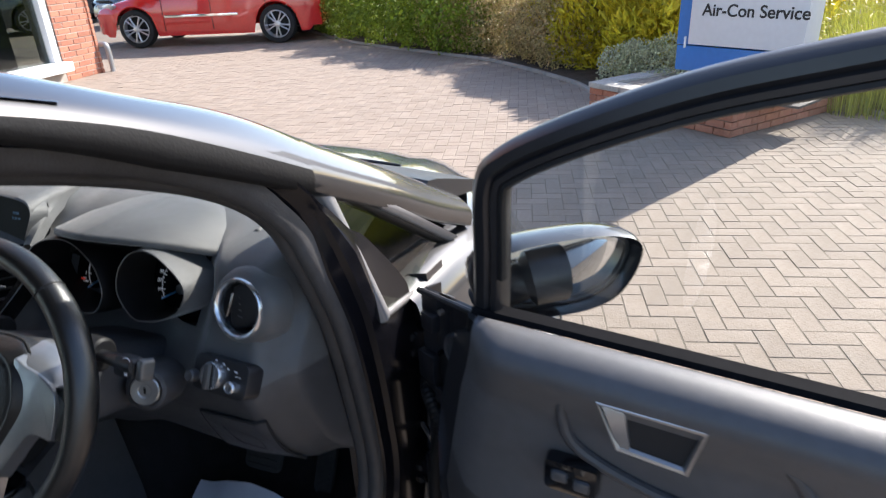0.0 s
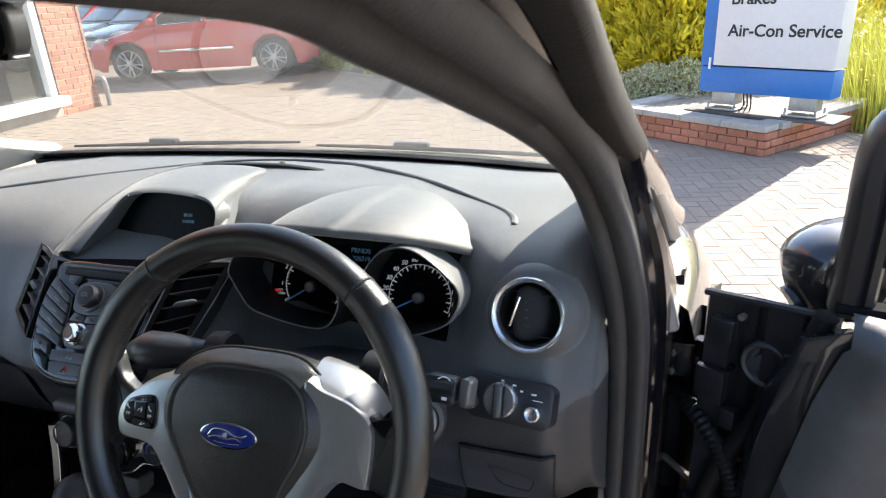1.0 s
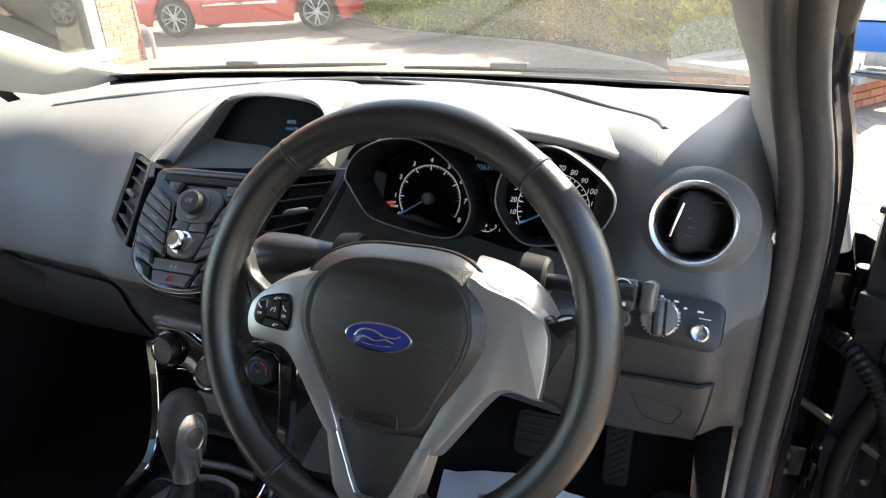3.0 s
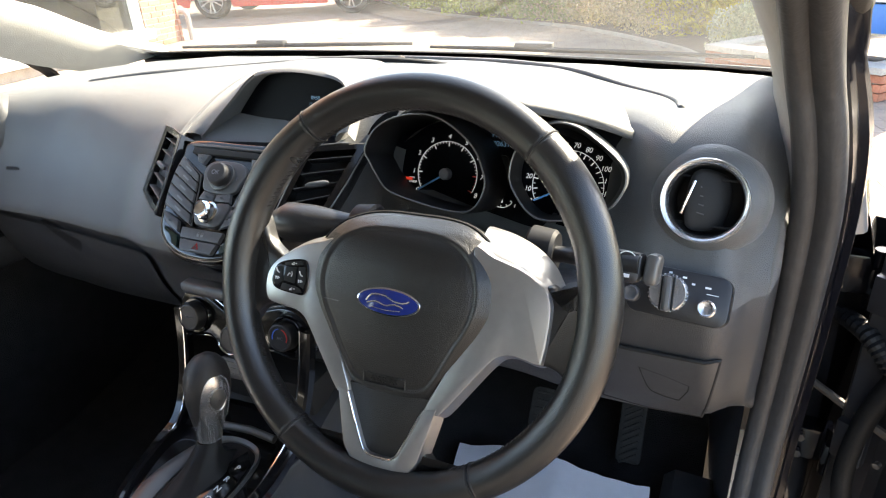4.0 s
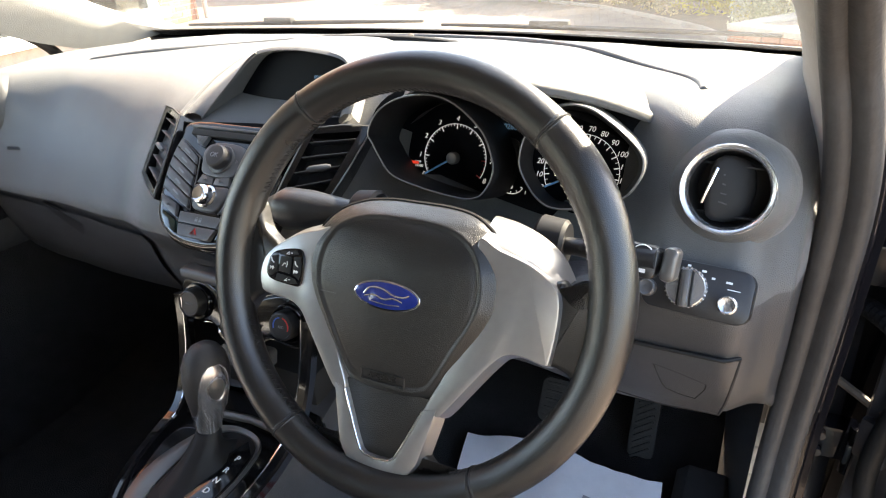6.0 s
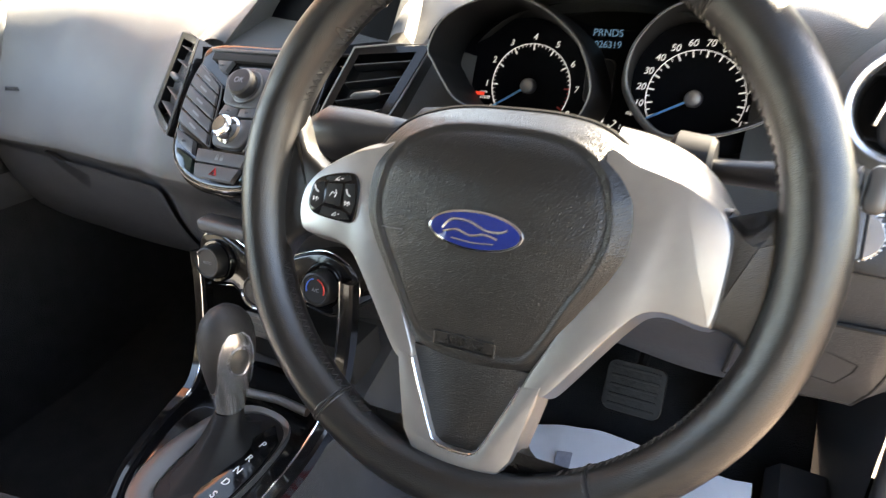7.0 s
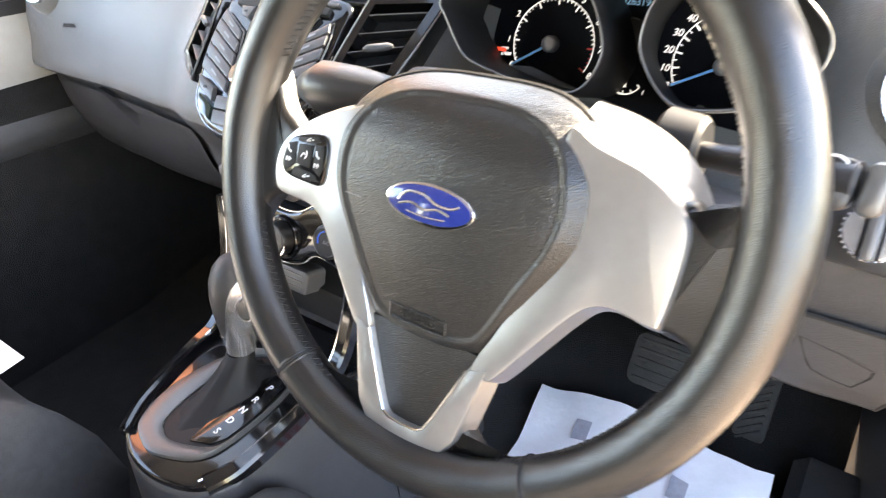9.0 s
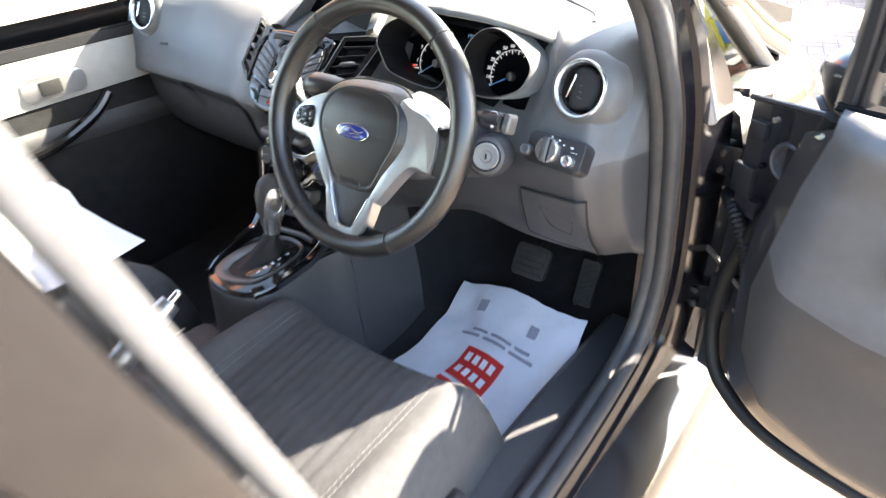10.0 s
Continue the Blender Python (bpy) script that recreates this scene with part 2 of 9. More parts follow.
def part(name, bm, material, parent=None, label="", smooth=35):
    """Links a bmesh as one mesh object, under a thing or a part if one is given."""
    me = bpy.data.meshes.new(name)
    bmesh.ops.recalc_face_normals(bm, faces=bm.faces)
    bm.to_mesh(me)
    bm.free()
    for p in me.polygons:
        p.use_smooth = True
    me.set_sharp_from_angle(angle=radians(smooth))
    me.materials.append(material)
    ob = new(name, me)
    if parent:
        ob.parent = parent
        if parent.type == "EMPTY":
            ob.location = -parent.location
    if label:
        ob["label"] = label
    return ob


def basis(origin, x, y, z):
    m = Matrix.Identity(4)
    for i, v in enumerate((x, y, z, origin)):
        for k in range(3):
            m[k][i] = v[k]
    return m


def box(bm, c, s, bevel=0.0, m=None, seg=2):
    """A box round c with full sizes s, its edges rounded."""
    r = bmesh.ops.create_cube(bm, size=1.0, matrix=Matrix.Translation(c) @ Matrix.Diagonal((*s, 1)))
    vs = r["verts"]
    if bevel:
        es = list({e for v in vs for e in v.link_edges})
        r2 = bmesh.ops.bevel(bm, geom=es, offset=bevel, segments=seg, profile=0.6, affect="EDGES", clamp_overlap=True)
        vs = list({v for f in r2["faces"] for v in f.verts} | {v for v in vs if v.is_valid})
    if m:
        bmesh.ops.transform(bm, matrix=m, verts=[v for v in vs if v.is_valid])
    return vs


def grid_faces(bm, rows, closed_u=False, closed_v=False, cap=False):
    """Faces between rows of points. closed_u: every row is a ring; closed_v: the last row joins the first."""
    vr = [[bm.verts.new(p) for p in row] for row in rows]
    nr, nc = len(vr), len(vr[0])
    for i in range(nr if closed_v else nr - 1):
        a, b = vr[i], vr[(i + 1) % nr]
        for j in range(nc if closed_u else nc - 1):
            k = (j + 1) % nc
            bm.faces.new((a[j], a[k], b[k], b[j]))
    if cap:
        bm.faces.new(vr[0][::-1])
        bm.faces.new(vr[-1])
    return [v for r in vr for v in r]


def smooth_line(pts, n=8, closed=False):
    """A Catmull-Rom line through pts, n steps a stretch."""
    p = [Vector(q) for q in pts]
    out, k = [], len(p)
    for i in range(k if closed else k - 1):
        if closed:
            a, b, c, d = p[i - 1], p[i], p[(i + 1) % k], p[(i + 2) % k]
        else:
            a, b, c, d = p[max(i - 1, 0)], p[i], p[i + 1], p[min(i + 2, k - 1)]
        for s in range(n):
            t = s / n
            out.append(0.5 * (2 * b + (c - a) * t + (2 * a - 5 * b + 4 * c - d) * t * t + (3 * b - a - 3 * c + d) * t ** 3))
    if not closed:
        out.append(p[-1])
    return out


def tube(bm, pts, r, n=12, closed=False, squash=1.0, up=None, cap=True):
    """A tube along pts; r is one radius or one for each point; squash flattens it across 'up'."""
    pts = [Vector(p) for p in pts]
    k = len(pts)
    rs = r if isinstance(r, (list, tuple)) else [r] * k
    rows = []
    nrm = None
    for i, p in enumerate(pts):
        if closed:
            t = pts[(i + 1) % k] - pts[i - 1]
        else:
            t = pts[min(i + 1, k - 1)] - pts[max(i - 1, 0)]
        t.normalize()
        if up is not None:
            nrm = Vector(up) - t * t.dot(Vector(up))
        elif nrm is None:
            nrm = t.orthogonal()
        else:
            nrm = nrm - t * t.dot(nrm)
        nrm.normalize()
        b = t.cross(nrm)
        rows.append([p + rs[i] * (math.cos(a) * nrm * squash + math.sin(a) * b) for a in (2 * math.pi * j / n for j in range(n))])
    return grid_faces(bm, rows, closed_u=True, closed_v=closed, cap=cap and not closed)


def sweep(bm, pts, section, up, closed=False, cap=True):
    """Sweeps a closed section of (side, up) points along pts."""
    pts = [Vector(p) for p in pts]
    k, rows = len(pts), []
    for i, p in enumerate(pts):
        t = (pts[(i + 1) % k] - pts[i - 1]) if closed else (pts[min(i + 1, k - 1)] - pts[max(i - 1, 0)])
        t.normalize()
        u = up[i] if isinstance(up, list) else up
        u = Vector(u) - t * t.dot(Vector(u))
        u.normalize()
        s = t.cross(u)
        rows.append([p + a * s + b * u for a, b in section])
    return grid_faces(bm, rows, closed_u=True, closed_v=closed, cap=cap and not closed)


def lathe(bm, profile, m, n=32, cap=True):
    """A turned body: profile of (radius, height) along m's z."""
    rows = [[m @ Vector((r * math.cos(a), r * math.sin(a), h)) for a in (2 * math.pi * j / n for j in range(n))] for r, h in profile]
    return grid_faces(bm, rows, closed_u=True, cap=cap)


def cyl(bm, a, b, r, r2=None, n=20, bevel=0.0):
    a, b = Vector(a), Vector(b)
    z = (b - a).normalized()
    m = Matrix.Translation(a) @ z.to_track_quat("Z", "Y").to_matrix().to_4x4()
    h, r2 = (b - a).length, r if r2 is None else r2
    if bevel:
        prof = [(r - bevel, 0), (r, bevel), (r2, h - bevel), (r2 - bevel, h)]
    else:
        prof = [(r, 0), (r2, h)]
    return lathe(bm, prof, m, n)


def plate(bm, outline, m, depth, round_=0.0, dome=0.0):
    """A plate of a flat outline (x, y) in m's plane, from -depth to 0 along m's z, its top edge rounded."""
    n = len(outline)
    cx, cy = sum(p[0] for p in outline) / n, sum(p[1] for p in outline) / n

    def ring(inset, z):
        out = []
        for i, (x, y) in enumerate(outline):
            d = math.hypot(x - cx, y - cy) or 1
            f = 1 - inset / d
            out.append(m @ Vector((cx + (x - cx) * f, cy + (y - cy) * f, z)))
        return out

    rows = [ring(0, -depth), ring(0, -round_)]
    if round_:
        rows += [ring(round_ * 0.3, -round_ * 0.3), ring(round_, 0)]
    if dome:
        rows[-1:] = []
        for s in range(1, 7):
            f = s / 7
            rows.append([m @ Vector((cx + (x - cx) * (1 - f), cy + (y - cy) * (1 - f), dome * (1 - (1 - f) ** 2.4))) for x, y in outline])
    return grid_faces(bm, rows, closed_u=True, cap=True)


def slab(bm, outline, m, depth, bevel=0.002, flare=0.0):
    """Like plate, for any outline, hollow sides too: rings are set off along the outline's own normals. flare: how far the foot spreads."""
    n = len(outline)
    turn = 1 if sum(outline[i - 1][0] * outline[i][1] - outline[i][0] * outline[i - 1][1] for i in range(n)) > 0 else -1

    def ring(inset, z):
        out = []
        for i, (x, y) in enumerate(outline):
            tx, ty = outline[(i + 1) % n][0] - outline[i - 1][0], outline[(i + 1) % n][1] - outline[i - 1][1]
            d = math.hypot(tx, ty) or 1
            out.append(m @ Vector((x - turn * ty / d * inset, y + turn * tx / d * inset, z)))
        return out

    return grid_faces(bm, [ring(-flare, -depth), ring(0, -bevel), ring(bevel * 0.1, -bevel * 0.55), ring(bevel * 0.4, -bevel * 0.15), ring(bevel, 0)], closed_u=True, cap=True)


def rounded(w, h, r, n=5, cx=0.0, cy=0.0):
    """A rounded rectangle's outline."""
    out = []
    for sx, sy, a0 in ((1, 1, 0), (-1, 1, 90), (-1, -1, 180), (1, -1, 270)):
        for i in range(n + 1):
            a = radians(a0 + 90 * i / n)
            out.append((cx + sx * (w / 2 - r) + r * math.cos(a), cy + sy * (h / 2 - r) + r * math.sin(a)))
    return out


def soft_outline(pts, n=5):
    return [(p.x, p.y) for p in smooth_line([(x, y, 0) for x, y in pts], n, closed=True)]


def words(name, text, m, size, material, parent, depth=0.0006, align="CENTER", shear=0.0, bold=0.0):
    """Lettering in the built-in font, turned into a mesh."""
    cu = bpy.data.curves.new(name, "FONT")
    cu.body, cu.size, cu.extrude, cu.align_x, cu.align_y, cu.shear = text, size, depth, align, "CENTER", shear
    cu.offset = bold
    tmp = bpy.data.objects.new(name, cu)
    scene.collection.objects.link(tmp)
    bpy.context.view_layer.update()
    me = bpy.data.meshes.new_from_object(tmp.evaluated_get(bpy.context.evaluated_depsgraph_get()))
    bpy.data.objects.remove(tmp)
    me.transform(m)
    me.materials.clear()
    me.materials.append(material)
    ob = new(name, me)
    ob.parent = parent
    if parent.type == "EMPTY":
        ob.location = -parent.location
    return ob


def bars(bm, m, widths, h, gap, depth=0.0004):
    """A line of writing that cannot be read, as plain bars."""
    x = 0
    for w in widths:
        box(bm, (x + w / 2, 0, depth / 2), (w, h, depth), m=m)
        x += w + gap

# ---- the yard ----
bm = bm_new()
grid_faces(bm, [[(x, y, -0.002) for x in (-400, -60, -14, 8, 60, 400)] for y in (-400, -40, -8, 14, 60, 400)])
tagged(part("ground", bm, JOINT), "sandy ground sheet under the block paving", "ground", kind="structure")


def planter(front_left, front_right, right_back, h):
    """A low brick planter with concrete coping: three corners on the ground and a height."""
    a, b, c = Vector((*front_left, 0)), Vector((*front_right, 0)), Vector((*right_back, 0))
    d = a + (c - b)
    ob = thing("brick_planter", "low red brick planter with pale concrete coping", "planter", tuple((a + c) / 2))
    bm = bm_new()
    inset = lambda p, k: p + ((a + c) / 2 - p).normalized() * k
    pts = [inset(p, 0.035) for p in (a, b, c, d)]
    grid_faces(bm, [[p + Vector((0, 0, -0.02)) for p in pts], [p + Vector((0, 0, h - 0.05)) for p in pts]], closed_u=True, cap=True)
    part("mortar_core", bm, MORTAR, ob, "pale mortar core")
    bm = bm_new()
    inn = [inset(p, 0.24) for p in (a, b, c, d)]
    grid_faces(bm, [[p + Vector((0, 0, h - 0.05)) for p in inn], [p + Vector((0, 0, h - 0.02)) for p in inn]], closed_u=True, cap=True)
    part("gravel_fill", bm, GRAVEL, ob, "grey gravel fill")
    for p, q, trim in ((a, b, 0.0), (b, c, 0.172), (c, d, 0.0), (d, a, 0.172)):
        t = (q - p).normalized()
        p, q = p + t * trim, q - t * trim
        s = Vector((t.y, -t.x, 0))
        n = max(1, round((q - p).length / 0.42))
        for i in range(n):
            u, v = p.lerp(q, i / n) + t * 0.002, p.lerp(q, (i + 1) / n) - t * 0.002
            bm = bm_new()
            mid, ln = (u + v) / 2 - s * 0.075, (v - u).length
            box(bm, (0, 0, 0), (ln + (0.0 if 0 < i < n - 1 else 0.0), 0.19, 0.05), 0.008, basis(mid + Vector((0, 0, h - 0.025)), t, Vector((-t.y, t.x, 0)), Vector((0, 0, 1))))
            part("coping_stone", bm, COPING, ob)
    return ob, (a, b, c, d), h


PL_H = 0.235
planter_ob, PLC, _ = planter((0.20, 5.53), (1.405, 4.63), (2.35, 5.85), PL_H)


def brick_rows(ob, p, q, h, courses):
    """Bricks of one face of the planter, each an object of its own on one of two meshes."""
    t = (q - p).normalized()
    s = Vector((t.y, -t.x, 0))
    ch = h / courses
    ln = 0.215 * 0.75
    meshes = {}

    def brick_mesh(w):
        key = round(w, 3)
        if key not in meshes:
            bm = bm_new()
            box(bm, (0, 0, 0), (w, 0.05, ch - 0.008), 0.003, seg=1)
            me = bpy.data.meshes.new("brick")
            bm.to_mesh(me)
            bm.free()
            me.materials.append(REDBRICK)
            meshes[key] = me
        return meshes[key]

    total = (q - p).length
    for k in range(courses):
        x = -(ln / 2 if k % 2 else 0.0)
        while x < total - 0.02:
            lo, hi = max(x, 0.0), min(x + ln, total)
            x += ln + 0.008
            if hi - lo < 0.03:
                continue
            o = new("brick", brick_mesh(hi - lo - 0.0))
            o.parent = ob
            c = p + t * (lo + hi) / 2 - s * (0.027 + random.uniform(0, 0.003)) + Vector((0, 0, ch * (k + 0.5)))
            o.matrix_basis = Matrix.Translation(-ob.location) @ basis(c, t, Vector((-t.y, t.x, 0)), Vector((0, 0, 1)))


# ---- the sign on the planter ----
def sign():
    p0 = Vector((0.985, 5.40, 0))
    t = Vector((0.80, -0.46, 0)).normalized()
    s = Vector((t.y, -t.x, 0))
    m = basis(p0, t, -s, Vector((0, 0, 1)))
    ob = thing("pylon_sign", "white and blue sign board on steel feet", "sign", (p0.x, p0.y, PL_H - 0.02))
    w = 1.02
    bm = bm_new()
    box(bm, (w / 2, 0.0, 0.495), (w, 0.20, 0.20), 0.006, m)
    box(bm, (0.05, 0.0, 1.55), (0.11, 0.20, 1.9), 0.006, m)
    part("blue_frame", bm, SIGNBLUE, ob, "bright blue frame", smooth=30)
    bm = bm_new()
    box(bm, (w / 2 + 0.06, -0.01, 1.55), (w - 0.11, 0.24, 1.88), 0.006, m)
    part("white_panel", bm, WHITEPANEL, ob, "plain white panel", smooth=30)
    bm = bm_new()
    box(bm, (-0.025, 0.06, 1.55), (0.04, 0.16, 1.9), 0.004, m)
    part("side_strip", bm, STEEL, ob, "pale grey side strip", smooth=30)
    bm = bm_new()
    box(bm, (0.075, -0.105, 0.62), (0.018, 0.012, 0.09), 0.003, m)
    part("latch", bm, FRAMEWHITE, ob, "white latch")
    for x in (0.20, 0.82):
        bm = bm_new()
        box(bm, (x, 0, 0.345), (0.20, 0.14, 0.11), 0.01, m)
        box(bm, (x, 0, PL_H + 0.022), (0.26, 0.22, 0.016), 0.004, m)
        for dx in (-0.11, 0.11):
            for dy in (-0.09, 0.09):
                cyl(bm, m @ Vector((x + dx, dy, PL_H + 0.02)), m @ Vector((x + dx, dy, PL_H + 0.075)), 0.009, n=8)
        part("steel_foot", bm, STEEL, ob, "galvanised steel foot with studs")
    bm = bm_new()
    box(bm, (w / 2, 0, PL_H + 0.0), (w + 0.15, 0.36, 0.02), 0.004, m)
    part("base_plate", bm, RUST, ob, "weathered dark base plate")
    bm = bm_new()
    for k in range(3):
        tube(bm, smooth_line([m @ Vector((0.34 + 0.03 * k, -0.02, 0.40)), m @ Vector((0.37 + 0.03 * k, -0.06, 0.30)), m @ Vector((0.33 + 0.04 * k, -0.03, PL_H + 0.015))], 6), 0.006, 6)
    part("cable", bm, BLACKPL, ob, "loose black cables under the sign")
    tm = m @ pose(0.215, -0.1325, 0, 90)
    for text, z in (("Air-Con Service", 0.875), ("Brakes", 1.11), ("Exhausts", 1.345)):
        if text == "Exhausts":
            bm = bm_new()
            bars(bm, tm @ pose(0.0, z, 0.0), (0.42,), 0.085, 0.02, 0.002)
            part("lettering_bar", bm, INK, ob, "line of black lettering")
        else:
            words("lettering", text, tm @ pose(0, z, 0.0), 0.126, INK, ob, 0.001, "LEFT", bold=0.0022)


sign()


# ---- plants ----
def leaf_cloud(name, label, material, blobs, count, size, stretch=1.0, up=0.3, seed=1, category="shrub"):
    """Many small folded leaves over uneven ellipsoid clumps, with some inside; and thin stems."""
    rng = np.random.default_rng(seed)
    blobs = np.array(blobs, float)
    wgt = (blobs[:, 3] * blobs[:, 4] * blobs[:, 5]) ** (2 / 3)
    pick = rng.choice(len(blobs), count, p=wgt / wgt.sum())
    d = rng.normal(size=(count, 3))
    d /= np.linalg.norm(d, axis=1)[:, None]
    bump_ = 1 + 0.10 * np.sin(d[:, 0] * 7 + pick) + 0.08 * np.sin(d[:, 2] * 9 + d[:, 1] * 6)
    rad = (rng.random(count) ** 0.22) * bump_
    c = blobs[pick, :3] + d * blobs[pick, 3:6] * rad[:, None]
    keep = c[:, 2] > 0.02
    c, d = c[keep], d[keep]
    k = len(c)
    ax = d * 0.6 + rng.normal(size=(k, 3)) * 0.6 + np.array([0, 0, up])
    ax /= np.linalg.norm(ax, axis=1)[:, None]
    sd = np.cross(ax, rng.normal(size=(k, 3)))
    sd /= np.linalg.norm(sd, axis=1)[:, None]
    nn = np.cross(ax, sd)
    ln = size * stretch * rng.uniform(0.6, 1.4, k)[:, None]
    wd = size * 0.42 * rng.uniform(0.7, 1.3, k)[:, None]
    v = np.stack([c, c + ax * ln * 0.5 + sd * wd + nn * wd * 0.35, c + ax * ln, c + ax * ln * 0.5 - sd * wd + nn * wd * 0.35], 1).reshape(-1, 3)
    f = (np.arange(k)[:, None] * 4 + np.array([[0, 1, 2, 3]])).tolist()
    me = bpy.data.meshes.new(name)
    me.from_pydata(v.tolist(), [], f)
    me.materials.append(material)
    bs = blobs.mean(0)
    ob = thing(name, label, category, (float(bs[0]), float(bs[1]), 0.0))
    crown = new("foliage", me)
    crown.parent = ob
    crown.location = -ob.location
    for q in range(12):
        b = blobs[rng.integers(len(blobs))]
        foot = Vector((b[0] + rng.normal() * b[3] * 0.3, b[1] + rng.normal() * b[4] * 0.3, 0.0))
        top = Vector((b[0] + rng.normal() * b[3] * 0.5, b[1] + rng.normal() * b[4] * 0.5, max(0.15, b[2] + b[5] * 0.5)))
        bm = bm_new()
        tube(bm, [foot, foot.lerp(top, 0.5) + Vector((rng.normal() * 0.03, rng.normal() * 0.03, 0)), top], [0.012, 0.008, 0.004], 5)
        part("stem", bm, RUST, ob, "thin brown stem")

    return ob


def along(pts, n):
    line = smooth_line([(x, y, 0) for x, y in pts], 12)
    return [line[round(i * (len(line) - 1) / (n - 1))] for i in range(n)]


random.seed(4)
KERBLINE = [(-6.6, 11.6), (-5.2, 10.3), (-3.9, 9.35), (-2.4, 8.55), (-1.4, 7.95), (-0.15, 6.65), (0.35, 5.9)]
green = [(p.x + 0.25 + random.uniform(-.1, .1), p.y + 0.45, 0.5, 0.75, 0.7, random.uniform(0.6, 0.75)) for p in along(KERBLINE[:4], 6)]
leaf_cloud("green_hedge", "clipped green hedge along the kerb", LEAF_GREEN, green, 40000, 0.055, seed=2, category="hedge")
brown = [(p.x + 0.32, p.y + 0.48 + random.uniform(-.1, .1), 0.42, 0.6, 0.6, random.uniform(0.55, 0.68)) for p in along([(-2.8, 8.9), (-1.6, 8.05), (-0.7, 7.3)], 5)]
leaf_cloud("brown_green_shrub", "dull green and brown low shrub along the kerb", LEAF_BROWN, brown, 42000, 0.036, seed=3)
yel = [(0.15, 7.75, 0.55, 0.75, 0.7, 0.8), (0.75, 7.2, 0.6, 0.6, 0.7, 0.85), (1.25, 7.5, 0.7, 0.7, 0.7, 0.8), (-0.35, 8.2, 0.55, 0.6, 0.6, 0.7), (1.75, 7.9, 0.65, 0.8, 0.7, 0.75)]
leaf_cloud("golden_shrub", "bright yellow-green feathery shrub", LEAF_YELLOW, yel, 46000, 0.045, 2.6, 0.9, seed=4)
leaf_cloud("silver_shrub", "low silvery-leaved shrub behind the planter", LEAF_PALE, [(0.75, 6.35, 0.22, 0.45, 0.35, 0.3), (0.45, 6.5, 0.2, 0.3, 0.3, 0.25), (1.2, 6.45, 0.22, 0.4, 0.3, 0.28)], 14000, 0.026, seed=5)
far = [(x, 12.6 + random.uniform(-.5, .5), 0.6, 1.1, 0.8, random.uniform(0.7, 1.0)) for x in np.linspace(-4.5, 6, 9)]
leaf_cloud("far_hedge", "yellow-green hedge behind the shrubs", LEAF_YELLOW, far, 24000, 0.07, 1.5, 0.6, seed=6, category="hedge")


def grass_tuft(name, label, spots, count, h, seed, material=GRASS):
    """Long thin blades in tufts, with pale seed heads."""
    rng = np.random.default_rng(seed)
    ob = thing(name, label, "grass", (float(spots[0][0]), float(spots[0][1]), 0.0))
    v, f, v2, f2 = [], [], [], []
    for q in range(count):
        sx, sy, sr = spots[rng.integers(len(spots))]
        a, r = rng.uniform(0, 6.28), sr * rng.random() ** 0.6
        p = np.array([sx + r * math.cos(a), sy + r * math.sin(a), 0.0])
        lean = np.array([math.cos(a), math.sin(a), 0]) * rng.uniform(0.05, 0.4) + rng.normal(size=3) * 0.08
        hh = h * rng.uniform(0.5, 1.15)
        side = np.array([-math.sin(a + rng.normal()), math.cos(a + rng.normal()), 0]) * 0.004
        pts = [p + np.array([0, 0, hh * t]) + lean * hh * t * t for t in (0, 0.35, 0.7, 1.0)]
        b = len(v)
        for i, x in enumerate(pts):
            wd = side * (1 - 0.3 * i)
            v += [tuple(x - wd), tuple(x + wd)]
        f += [(b, b + 1, b + 3, b + 2), (b + 2, b + 3, b + 5, b + 4), (b + 4, b + 5, b + 7, b + 6)]
        if q % 9 == 0:
            b = len(v2)
            e = pts[3]
            tip = e + lean * 0.25 * hh + np.array([0, 0, 0.02])
            v2 += [tuple(e), tuple((e + tip) / 2 + side * 2.5), tuple(tip), tuple((e + tip) / 2 - side * 2.5)]
            f2.append((b, b + 1, b + 2, b + 3))
    for nm, vv, ff, mt in (("blades", v, f, material), ("seed_heads", v2, f2, STRAW)):
        me = bpy.data.meshes.new(nm)
        me.from_pydata(vv, [], ff)
        me.materials.append(mt)
        o = new(nm, me)
        o.parent = ob
        o.location = -ob.location


grass_tuft("tall_grass", "tall yellow-green grass with seed heads beside the planter", [(2.55, 5.9, 0.5), (2.95, 6.3, 0.6), (3.4, 6.2, 0.6), (2.6, 6.6, 0.5), (3.8, 6.8, 0.7)], 5200, 0.75, 7)
grass_tuft("tall_grass", "tall pale grass behind the sign", [(2.0, 7.8, 0.6), (3.0, 8.0, 0.8), (4.2, 8.2, 0.9), (5.2, 7.6, 0.9)], 4200, 0.95, 8)

